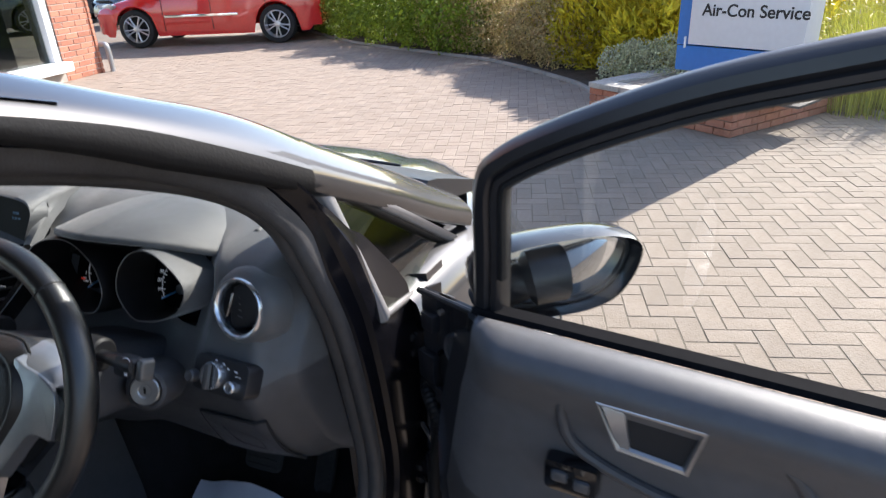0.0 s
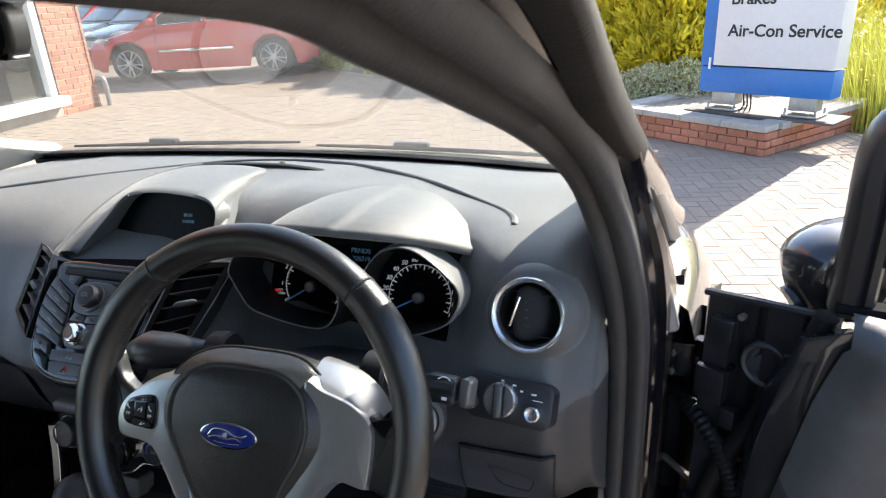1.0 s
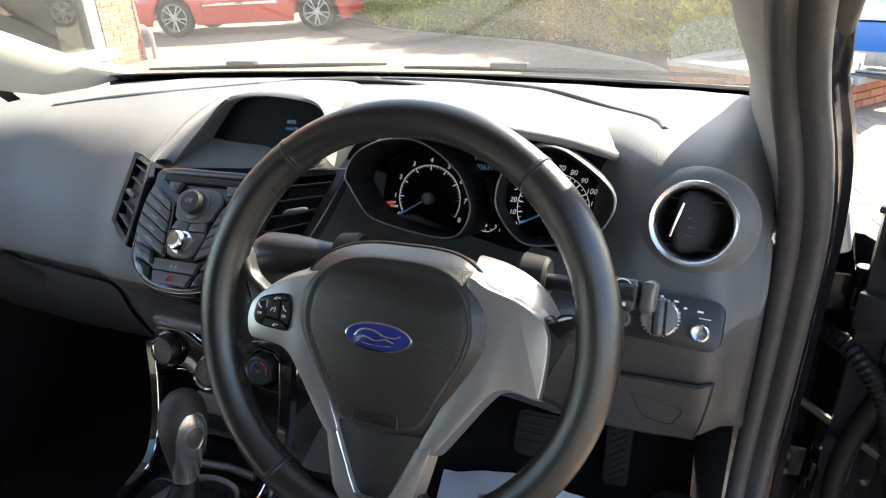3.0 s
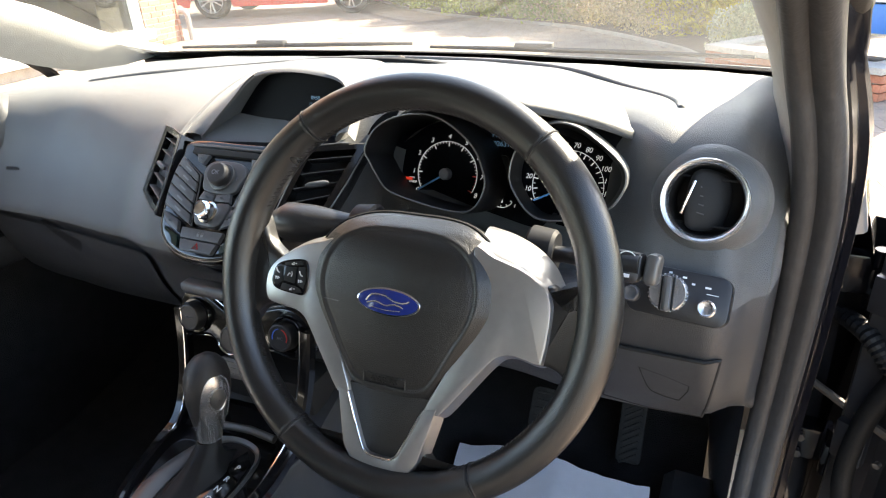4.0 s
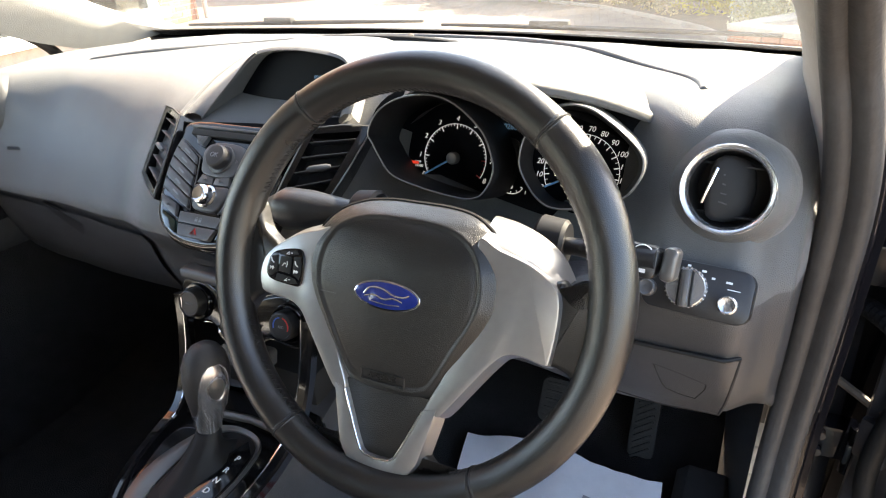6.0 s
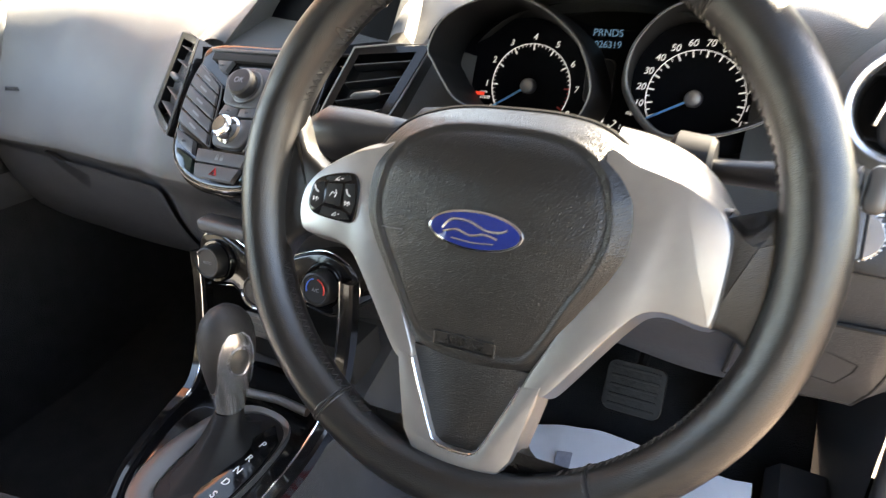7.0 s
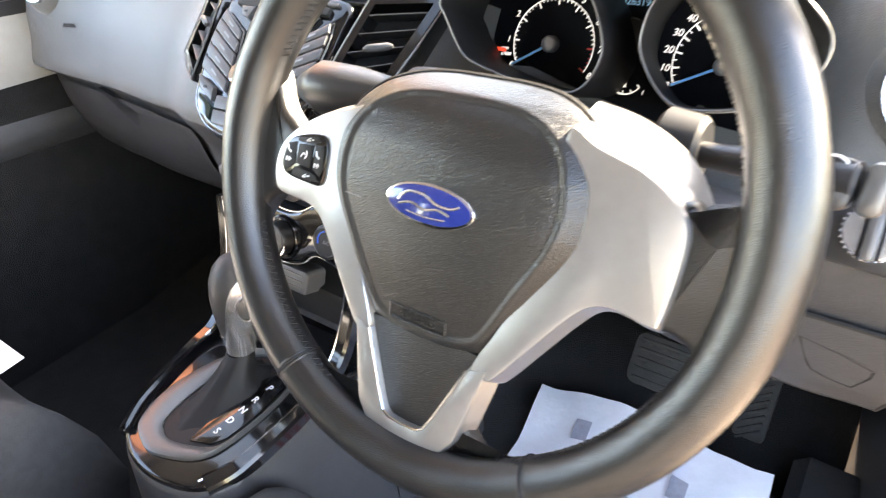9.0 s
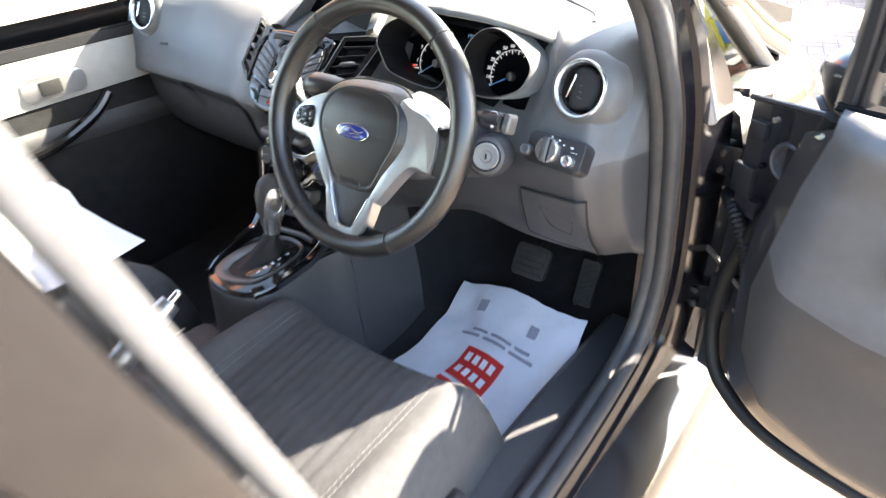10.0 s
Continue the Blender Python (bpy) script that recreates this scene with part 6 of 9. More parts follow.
def dial(cx, shape, start, end, marks, label, digits, r=0.0425, red=None, shell=None):
    lobe = soft_outline(shape, 4)
    mx, my = sum(p[0] for p in lobe) / len(lobe), sum(p[1] for p in lobe) / len(lobe)
    bm = bm_new()
    rows = []
    for f, z, k in ((1.0, 0.075, 0), (0.975, 0.06, 0.2), (0.965, 0.03, 0.6), (0.985, -0.012, 1.0)):
        rows.append([CM @ Vector((mx + (x - mx) * f + (cx - mx) * k * 0.9, my + (y - my) * f - 0.004 * k, z)) for x, y in lobe])
    grid_faces(bm, rows, closed_u=True, closed_v=False)
    part("dial_cowl", bm, VENTBLACK, cluster, "black dial cowl", smooth=60)
    bm = bm_new()
    rows = []
    for f, g, z, k in ((1.012, 1.012, 0.0755, 0), (1.03, 1.03, 0.073, 0.03), (1.06, 1.07, 0.055, 0.27), (1.09, 1.11, 0.02, 0.72), (1.11, 1.13, -0.03, 1.1)):
        rows.append([CM @ Vector((mx + (x - mx) * f + (cx - mx) * k * 0.9, my + (y - my) * g, z)) for x, y in lobe])
    grid_faces(bm, rows, closed_u=True, closed_v=False)
    part("cowl_shell", bm, shell or DASH, cluster, "black outer shell of the dial" if shell else "dark grey outer shell of the dial", smooth=60)
    bm = bm_new()
    tube(bm, [CM @ Vector((mx + (x - mx) * 1.006, my + (y - my) * 1.006, 0.0755)) for x, y in lobe], 0.0010, 8, closed=True)
    part("cowl_edge", bm, SATIN, cluster, "thin silver cowl edge")
    bm, bm2 = bm_new(), bm_new()
    n = marks * 5 if marks < 10 else marks * 2
    for i in range(n + 1):
        a = radians(start + (end - start) * i / n)
        big = i % (5 if marks < 10 else 2) == 0
        if not big and marks < 10 and i % 5 not in (0,):
            ln = 0.0025
        else:
            ln = 0.006 if big else 0.0035
        tgt = bm2 if red is not None and i / n >= red else bm
        box(tgt, (r - ln / 2, 0, 0), (ln, 0.0013 if big else 0.0007, 0.0004), 0, CM @ pose(cx, 0, -0.0125, 0, 0, math.degrees(a)))
    arc = [CM @ Vector((cx + r * math.cos(a), r * math.sin(a), -0.0125)) for a in (radians(start + (end - start) * i / 48) for i in range(49))]
    tube(bm, arc, 0.0005, 4)
    tagged(part("tick_scale", bm, DIALINK, face, "white tick scale"), kind="stuff")
    if red is not None:
        tagged(part("red_zone", bm2, REDPRINT, face, "red tick marks"), kind="stuff")
    else:
        bm2.free()
    for i, text in enumerate(digits):
        a = radians(start + (end - start) * i / (len(digits) - 1))
        words("numeral", text, CM @ pose(cx + (r + 0.0062) * math.cos(a), (r + 0.0062) * math.sin(a), -0.0122), 0.0084, DIALINK, face, 0.0003, shear=0.2)
    a = radians(start + 2)
    bm = bm_new()
    box(bm, (0.020, 0, 0), (0.046, 0.0022, 0.002), 0.0005, CM @ pose(cx, 0, -0.006, 0, 0, math.degrees(a)))
    part("needle", bm, NEEDLE, cluster, "blue needle")
    bm = bm_new()
    lathe(bm, [(0.0075, -0.012), (0.0075, -0.004), (0.006, -0.002), (0.001, -0.001)], CM @ pose(cx, 0, 0), 24)
    part("needle_hub", bm, SILVER, cluster, "silver needle hub")


LOBES = [(-0.150, 0.024), (-0.140, 0.047), (-0.118, 0.062), (-0.091, 0.069), (-0.065, 0.069), (-0.040, 0.059), (-0.014, 0.039), (-0.002, 0.020), (0.0045, 0.0), (0.001, -0.017), (-0.008, -0.030), (-0.023, -0.035), (-0.051, -0.0335), (-0.090, -0.027), (-0.117, -0.019), (-0.132, -0.003), (-0.143, 0.012)]
LOBES2 = [(0.033, 0.010), (0.035, 0.032), (0.044, 0.049), (0.058, 0.063), (0.078, 0.070), (0.100, 0.067), (0.122, 0.055), (0.142, 0.040), (0.153, 0.027), (0.155, 0.014), (0.150, 0.0), (0.140, -0.013), (0.115, -0.025), (0.088, -0.031), (0.068, -0.031), (0.053, -0.022), (0.039, -0.005)]
dial(-0.080, LOBES, 210, -30, 8, "rpm", ["0", "1", "2", "3", "4", "5", "6", "7", "8"], r=0.0410, red=0.872, shell=VENTBLACK)
dial(0.0760, LOBES2, 206, -23, 13, "mph", ["0", "10", "20", "30", "40", "50", "60", "70", "80", "90", "100", "110", "120", "130"])
bm = bm_new()
box(bm, (-0.1335, -0.0105, -0.0120), (0.010, 0.0035, 0.0004), 0, CM)
part("warning_lamp", bm, WARN, face, "red warning lamp")
words("trip_line", "PRNDS", CM @ pose(-0.009, 0.0535, -0.0118), 0.0092, DISPLAY, face, 0.0002)
words("trip_line", "026319", CM @ pose(-0.008, 0.0430, -0.0118), 0.0086, DISPLAY, face, 0.0002)
bm = bm_new()
slab(bm, rounded(0.027, 0.042, 0.007), CM @ pose(-0.0105, 0.009, -0.0075), 0.006, 0.002)
part("centre_pod", bm, VENTBLACK, cluster, "black pod between the dials")
bm = bm_new()
tube(bm, [CM @ Vector((x - 0.0105, y + 0.009, -0.0082)) for x, y in rounded(0.0265, 0.0415, 0.007)], 0.0005, 5, closed=True)
part("pod_edge", bm, SATIN, cluster, "pale edge of the pod")
bm = bm_new()
box(bm, (-0.0105, 0.0105, -0.0070), (0.014, 0.0035, 0.0006), 0, CM)
part("centre_mark", bm, DIALINK, cluster, "pale gear mark")
bm = bm_new()
tube(bm, [CM @ Vector((-0.004 + 0.0165 * math.cos(a), -0.0175 + 0.0165 * math.sin(a), -0.0122)) for a in (radians(212 + 116 * i / 16) for i in range(17))], 0.0006, 4)
for a in (212, 241, 270, 299, 328):
    tube(bm, [CM @ Vector((-0.004 + q * math.cos(radians(a)), -0.0175 + q * math.sin(radians(a)), -0.0122)) for q in (0.0135, 0.0165)], 0.0005, 4)
box(bm, (-0.004, -0.026, -0.0122), (0.0035, 0.0040, 0.0004), 0, CM)
part("fuel_gauge", bm, DIALINK, face, "small fuel gauge")
words("numeral", "0", CM @ pose(-0.0215, -0.0305, -0.0122), 0.0060, REDPRINT, face, 0.0002, shear=0.2)
words("numeral", "1", CM @ pose(0.0135, -0.0305, -0.0122), 0.0060, DIALINK, face, 0.0002, shear=0.2)
words("unit_word", "mph", CM @ pose(0.0225, -0.0165, -0.0122), 0.0055, DIALINK, face, 0.0002, shear=0.2)
words("unit_word", "rpm", CM @ pose(-0.130, -0.0085, -0.0122), 0.0050, DIALINK, face, 0.0002, shear=0.2)
words("unit_word", "x1000", CM @ pose(-0.128, -0.0140, -0.0122), 0.0045, DIALINK, face, 0.0002, shear=0.2)
# hood over the dials: a thin curved plate proud of the dashboard, with a crease across it
bm = bm_new()
rows = []
for i in range(65):
    u = -1 + 2 * i / 64
    k = max(0.0, 1 - abs(u) ** 2.6)
    x = 0.350 + u * 0.152
    step = 0.5 + 0.5 * math.tanh((u - 0.05) / 0.05)
    zf = 1.006 + 0.050 * k - 0.012 * max(0, u) - 0.003 * step
    yf = 0.058 - 0.092 * (1 - abs(u) ** 2.2) + 0.020 * max(0, u) + 0.006 * step
    yb = 0.064 + 0.150 * math.sqrt(max(0.0, 1 - u * u * 0.985))
    rows.append([(x, yf + 0.045, zf - 0.020), (x, yf + 0.010, zf - 0.009), (x, yf + 0.002, zf - 0.008), (x, yf - 0.001, zf - 0.005), (x, yf, zf), (x, yf + 0.005, zf + 0.003),
                 (x, yf + (yb - yf) * 0.35, zf + 0.006 * k - 0.002 * step), (x, yf + (yb - yf) * 0.7, zf + 0.002 - 0.005 * k), (x, yb - 0.006, zf - 0.006 - 0.010 * k), (x, yb, zf - 0.012 - 0.012 * k), (x, yb + 0.004, zf - 0.05)])
grid_faces(bm, rows, cap=True)
part("hood", bm, DASH, cluster, "grained dark grey hood over the dials", smooth=50)
# near-black sheet painted in for the shade under the hood
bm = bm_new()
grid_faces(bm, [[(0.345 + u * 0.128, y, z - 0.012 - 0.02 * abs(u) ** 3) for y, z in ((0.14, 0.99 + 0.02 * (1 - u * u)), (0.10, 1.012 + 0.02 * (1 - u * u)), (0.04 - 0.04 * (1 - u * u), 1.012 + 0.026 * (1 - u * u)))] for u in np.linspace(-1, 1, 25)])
part("hood_shade", bm, DARK, cluster, "black sheet standing for the shade under the hood")

# ---- radio and centre panel ----
RP = Vector((0, -0.082, 0.912))
RV = Vector((0, 1, 1)).normalized()
RM = basis(RP, Vector((1, 0, 0)), RV, Vector((1, 0, 0)).cross(RV))
radio = thing("radio_panel", "gloss black radio panel with dark grey keys and silver knobs", "radio", tuple(RP))
PAN = [(-0.082, 0.090), (0.0, 0.093), (0.082, 0.090), (0.088, 0.060), (0.0865, 0.005), (0.076, -0.038), (0.052, -0.060), (0.026, -0.069), (0.0, -0.071), (-0.026, -0.069), (-0.052, -0.060), (-0.076, -0.038), (-0.0865, 0.005), (-0.088, 0.060)]
pan = soft_outline(PAN, 4)
bm = bm_new()
slab(bm, pan, RM, 0.06, 0.005)
part("fascia", bm, PIANO, radio, "gloss black fascia", smooth=50)
for grow, h, r, mt, lb in ((1.005, -0.003, 0.0013, CHROME, "thin bright fascia edge"), (1.035, -0.010, 0.0018, PIANO, "gloss black outer edge")):
    bm = bm_new()
    tube(bm, [RM @ Vector((x * grow, y * grow, h)) for x, y in pan if y < 0.04], r, 6)
    part("fascia_edge", bm, mt, radio, lb)
bm = bm_new()
box(bm, (0.0, 0.0745, 0.002), (0.135, 0.0085, 0.006), 0.001, RM)
part("disc_slot", bm, DARK, radio, "black disc slot")
bm = bm_new()
box(bm, (0.0, 0.0835, 0.001), (0.150, 0.0035, 0.005), 0.001, RM)
part("slot_lip", bm, SATIN, radio, "satin lip over the disc slot")
FAINT = surface("faint_mark", (0.22, 0.23, 0.25), 0.6)
KEY_OUT = [(0.0790, 0.0630), (0.0815, 0.0510), (0.0825, 0.0375), (0.0820, 0.0230), (0.0805, 0.0085), (0.0780, -0.0060)]
KEY_IN = [(0.0415, 0.0405), (0.0375, 0.0285), (0.0340, 0.0140), (0.0315, -0.0010), (0.0285, -0.0155), (0.0245, -0.0300)]
for s in (-1, 1):
    bm = bm_new()
    ring_ = KEY_OUT + KEY_IN[::-1]
    slab(bm, [(s * x, y) for x, y in ring_], RM @ pose(0, 0, 0.0035), 0.006, 0.0012)
    part("key_bed", bm, PIANO, radio, "gloss black key surround", smooth=30)
    bm = bm_new()
    tube(bm, [RM @ Vector((s * (x + (0.0015 if x > 0.05 else -0.0018)), y + 0.0006, 0.0032)) for x, y in ring_], 0.0010, 6, closed=True)
    part("key_edge", bm, SATIN, radio, "satin edge round the keys")
    for k in range(5):
        (ax_, ay), (bx_, by) = KEY_OUT[k], KEY_OUT[k + 1]
        (cx_, cy_), (dx_, dy_) = KEY_IN[k], KEY_IN[k + 1]
        g = 0.0009
        quad = [(ax_ - g, ay - g), (bx_ - g, by + g), (dx_ + g, dy_ + g), (cx_ + g, cy_ - g)]
        dense = []
        for (x0, y0), (x1, y1) in zip(quad, quad[1:] + quad[:1]):
            dense += [(x0 + (x1 - x0) * t, y0 + (y1 - y0) * t) for t in (0.08, 0.5, 0.92)]
        bm = bm_new()
        slab(bm, [(s * x, y) for x, y in dense], RM @ pose(0, 0, 0.0068), 0.005, 0.0014)
        b = part("button", bm, GREYPL, radio, "dark grey slanted key", smooth=35)
        bm = bm_new()
        mx_, my_ = sum(q[0] for q in quad) / 4 * s, sum(q[1] for q in quad) / 4
        box(bm, (0, 0, 0), (0.013, 0.0022, 0.0003), 0, RM @ pose(mx_, my_, 0.0070, 0, 0, 28 * s))
        part("button_mark", bm, FAINT, b, "faint grey mark")
bm = bm_new()
slab(bm, soft_outline([(-0.024, 0.0605), (0.0, 0.0635), (0.024, 0.0605), (0.0335, 0.050), (0.031, 0.036), (0.0245, 0.0205), (0.0, 0.0165), (-0.0245, 0.0205), (-0.031, 0.036), (-0.0335, 0.050)], 4), RM @ pose(0, 0, 0.0060), 0.008, 0.0022)
part("control_pad", bm, GREYPL, radio, "grey pad round the upper knob", smooth=40)
bm = bm_new()
lathe(bm, [(0.0185, 0.004), (0.0178, 0.0075), (0.0150, 0.0085), (0.0148, 0.0175), (0.0130, 0.0195), (0.0005, 0.0200)], RM @ pose(0, 0.040, 0.001), 36)
knob = part("upper_knob", bm, BLACKPL, radio, "dark grey turning knob")
bm = bm_new()
lathe(bm, [(0.0190, 0.0055), (0.0186, 0.0078), (0.0178, 0.0082)], RM @ pose(0, 0.040, 0.001), 36, cap=False)
part("knob_skirt", bm, SATIN, knob, "satin skirt of the knob")
words("knob_word", "OK", RM @ pose(0, 0.040, 0.0211), 0.0085, FAINT, knob, 0.0002)
bm = bm_new()
for x, y, turn in ((0.024, 0.040, -90), (-0.024, 0.040, 90), (0, 0.0595, 0), (0, 0.0205, 180)):
    tube(bm, [RM @ pose(x, y, 0.0062, 0, 0, turn) @ Vector(q) for q in ((-0.0022, -0.001, 0), (0, 0.0015, 0), (0.0022, -0.001, 0))], 0.0004, 4, closed=True)
part("pad_marks", bm, FAINT, radio, "faint arrow marks")
bm = bm_new()
slab(bm, soft_outline([(-0.0265, 0.0045), (0.0, 0.004), (0.0265, 0.0045), (0.0235, -0.014), (0.0175, -0.0265), (0.0, -0.0285), (-0.0175, -0.0265), (-0.0235, -0.014)], 4), RM @ pose(0, 0, 0.0060), 0.008, 0.0022)
part("knob_pad", bm, GREYPL, radio, "grey pad round the lower knob", smooth=40)
bm = bm_new()
lathe(bm, [(0.0150, 0.004), (0.0145, 0.0085), (0.0120, 0.0100), (0.0118, 0.0190), (0.0105, 0.0205), (0.0080, 0.0195), (0.0005, 0.0195)], RM @ pose(0, -0.0105, 0.001), 36)
part("lower_knob", bm, CHROME, radio, "polished silver volume knob")


def radio_key(outline, mark, lb):
    bm = bm_new()
    slab(bm, outline, RM @ pose(0, 0, 0.0066), 0.006, 0.0014)
    b = part("button", bm, GREYPL, radio, lb, smooth=35)
    cx_, cy_ = sum(p[0] for p in outline) / len(outline), sum(p[1] for p in outline) / len(outline)
    bm = bm_new()
    if mark == "hazard":
        for q in (0.0052, 0.0030):
            tube(bm, [RM @ Vector((cx_ + q * math.cos(a), cy_ + q * math.sin(a) - 0.0008, 0.0069)) for a in (radians(90), radians(210), radians(330))], 0.0007, 5, closed=True)
        part("hazard_mark", bm, REDPRINT, b, "red hazard triangle")
    elif mark == "lock":
        for x in (-0.0032, 0.0032):
            box(bm, (cx_ + x, cy_ - 0.0012, 0.0069), (0.0042, 0.0034, 0.0003), 0, RM)
            tube(bm, [RM @ Vector((cx_ + x + 0.0014 * math.cos(a), cy_ + 0.0008 + 0.0020 * math.sin(a), 0.0069)) for a in (radians(180 * i / 6) for i in range(7))], 0.00035, 4)
        part("lock_mark", bm, FAINT, b, "pale lock mark")
    else:
        for x in (-0.0018, 0.0014):
            tube(bm, [RM @ Vector((cx_ + x - 0.001, cy_ + q, 0.0069)) if i != 1 else RM @ Vector((cx_ + x + 0.0012, cy_, 0.0069)) for i, q in enumerate((0.0012, 0, -0.0012))], 0.0004, 4, closed=True)
        part("button_mark", bm, FAINT, b, "faint grey mark")


for s in (-1, 1):
    radio_key([(s * 0.0012, 0.0150), (s * 0.0215, 0.0185), (s * 0.0255, 0.0065), (s * 0.0012, 0.0060)], "arrow", "small dark grey seek key")
    radio_key([(s * 0.0750, -0.0150), (s * 0.0445, -0.0260), (s * 0.0395, -0.0410), (s * 0.0660, -0.0300)], "arrow", "small dark grey corner key")
    radio_key([(s * 0.0350, 0.0690), (s * 0.0560, 0.0690), (s * 0.0500, 0.0580), (s * 0.0400, 0.0560)], "arrow", "small dark grey upper key")
    bm = bm_new()
    slab(bm, [(s * 0.0640, -0.0350), (s * 0.0370, -0.0460), (s * 0.0330, -0.0610), (s * 0.0500, -0.0560), (s * 0.0620, -0.0450)], RM @ pose(0, 0, 0.0052), 0.006, 0.0012)
    part("corner_pane", bm, GREENPANE, radio, "dark greenish corner pane", smooth=35)
radio_key([(-0.0335, -0.0335), (0.0335, -0.0335), (0.0310, -0.0475), (-0.0310, -0.0475)], "lock", "dark grey key with a lock mark")
radio_key([(-0.0300, -0.0490), (0.0300, -0.0490), (0.0250, -0.0635), (-0.0250, -0.0635)], "hazard", "dark grey hazard key")
# vents beside the radio, folded back on either side
for s in (-1, 1):
    vent = thing("centre_vent", "slatted black centre air vent with a gloss black frame", "air vent", tuple(RM @ Vector((s * 0.125, 0.05, 0))), "centre air vents")
    A_, B_, C_, D_ = (RM @ Vector((s * x, y, h)) for x, y, h in ((0.1060, 0.0980, -0.003), (0.1730, 0.1240, -0.032), (0.1520, 0.0140, -0.020), (0.0900, -0.0230, -0.001)))

    def on_vent(u, v, h=0.0):
        """u from the radio outwards, v downwards."""
        nrm = (B_ - A_).cross(D_ - A_).normalized() * (1 if s < 0 else -1)
        nrm = nrm if nrm.y < 0 else -nrm
        return A_.lerp(B_, u).lerp(D_.lerp(C_, u), v) + nrm * h

    U0, U1, V0, V1 = 0.10, 0.84, 0.07, 0.93
    outer = [(0, 0), (0.5, -0.02), (1, 0), (1.02, 0.5), (1, 1), (0.5, 1.03), (0, 1), (-0.02, 0.5)]
    inner = [(U0, V0), (0.5, V0), (U1, V0), (U1, 0.5), (U1, V1), (0.5, V1), (U0, V1), (U0, 0.5)]
    bm = bm_new()
    grid_faces(bm, [[on_vent(u, v, -0.045) for u, v in outer], [on_vent(u, v, -0.002) for u, v in outer], [on_vent(u, v, 0.001) for u, v in outer], [on_vent(*(np.array(o) * 0.8 + np.array(i) * 0.2), 0.003) for o, i in zip(outer, inner)], [on_vent(u, v, 0.0025) for u, v in inner], [on_vent(u, v, -0.006) for u, v in inner], [on_vent(u, v, -0.04) for u, v in inner]], closed_u=True)
    part("vent_frame", bm, PIANO, vent, "gloss black vent frame", smooth=30)
    bm = bm_new()
    tube(bm, [on_vent(u * 1.0, v, 0.0028) for u, v in outer], 0.0010, 6, closed=True)
    part("bright_edge", bm, SATIN, vent, "thin bright edge of the vent")
    bm = bm_new()
    grid_faces(bm, [[on_vent(u, v, -0.028) for u in (U0, U1)] for v in (V0, V1)])
    part("vent_back", bm, DARK, vent, "black vent depth")
    for k in range(5):
        v = V0 + (V1 - V0) * (k + 0.55) / 5
        bm = bm_new()
        e = 0.012
        pts = [[on_vent(u, v + dv, h) for u in (U0, (U0 + U1) / 2, U1)] for dv, h in ((0.0, 0.0), (-e, -0.001), (-e * 1.4 - 0.05, -0.024), (0.012 - 0.05, -0.024))]
        grid_faces(bm, pts, closed_v=True)
        part("slat", bm, SLATGREY if s < 0 else BLACKPL, vent, smooth=30)
        bm = bm_new()
        tube(bm, [on_vent(u, v - 0.004, 0.0004) for u in (U0, U1)], 0.0007, 5)
        part("slat_edge", bm, SATIN if s > 0 else SLATGREY, vent, "pale leading edge of a slat")
    bm = bm_new()
    v = V0 + (V1 - V0) * 2.5 / 5
    tube(bm, [on_vent(u, v, 0.003) for u in (0.30, 0.36, 0.62, 0.68)], [0.002, 0.0045, 0.0045, 0.002], 10, squash=0.8)
    part("thumb_tab", bm, GREYPL, vent, "grey thumb tab", smooth=60)

# ---- screen under its own hood ----
display = thing("dashboard_screen", "small dark information screen under a shallow hood with a painted bright edge", "screen", (0.01, 0.10, 1.0))
ARCH = [(-0.100, 0.018, 0.966), (-0.084, 0.032, 0.986), (-0.060, 0.050, 1.014), (-0.036, 0.063, 1.040), (-0.014, 0.068, 1.050), (0.030, 0.069, 1.054), (0.080, 0.068, 1.051), (0.112, 0.066, 1.044), (0.127, 0.058, 1.028), (0.124, 0.044, 1.0), (0.117, 0.034, 0.974)]
REACH = [(-0.127, 0.008, 0.970), (-0.137, 0.088, 0.998), (-0.147, 0.17, 1.014), (-0.152, 0.25, 1.0185), (-0.118, 0.325, 1.0190), (-0.040, 0.343, 1.0190), (0.032, 0.326, 1.0190), (0.060, 0.245, 1.0200), (0.092, 0.155, 1.0220), (0.124, 0.088, 1.014), (0.138, 0.035, 0.984)]
arch, reach = smooth_line(ARCH, 6), smooth_line(REACH, 6)
bm = bm_new()
rows = []
for p, q in zip(arch, reach):
    far = q + Vector((0, 0.004, -0.012)) + (q - p).normalized() * 0.006
    rows.append([p + Vector((0.03 * (0.01 - p.x), 0.035, -0.006)), p, p.lerp(q, 0.02) + Vector((0, -0.001, 0.004)), p.lerp(q, 0.08) + Vector((0, 0, 0.006)), p.lerp(q, 0.4) + Vector((0, 0, 0.008)), p.lerp(q, 0.75) + Vector((0, 0, 0.006)), p.lerp(q, 0.93) + Vector((0, 0, 0.004)), q, far])
grid_faces(bm, rows)
part("screen_hood", bm, DASH, display, "dark grey hood of the screen", smooth=40)
SM = basis(Vector((0.008, 0.078, 1.008)), Vector((1, 0, 0)), Vector((0, 0.30, 0.954)), Vector((0, -0.954, 0.30)))
bm = bm_new()
plate(bm, [(-0.092, -0.040), (0.104, -0.040), (0.110, 0.012), (0.100, 0.036), (0.02, 0.044), (-0.040, 0.038), (-0.062, 0.012)], SM, 0.02)
pane = part("screen_pane", bm, SCREEN, display, "black glossy screen pane")
words("clock", "09:50", SM @ pose(0.052, 0.010, 0.0008), 0.0066, DISPLAY, pane, 0.0002)
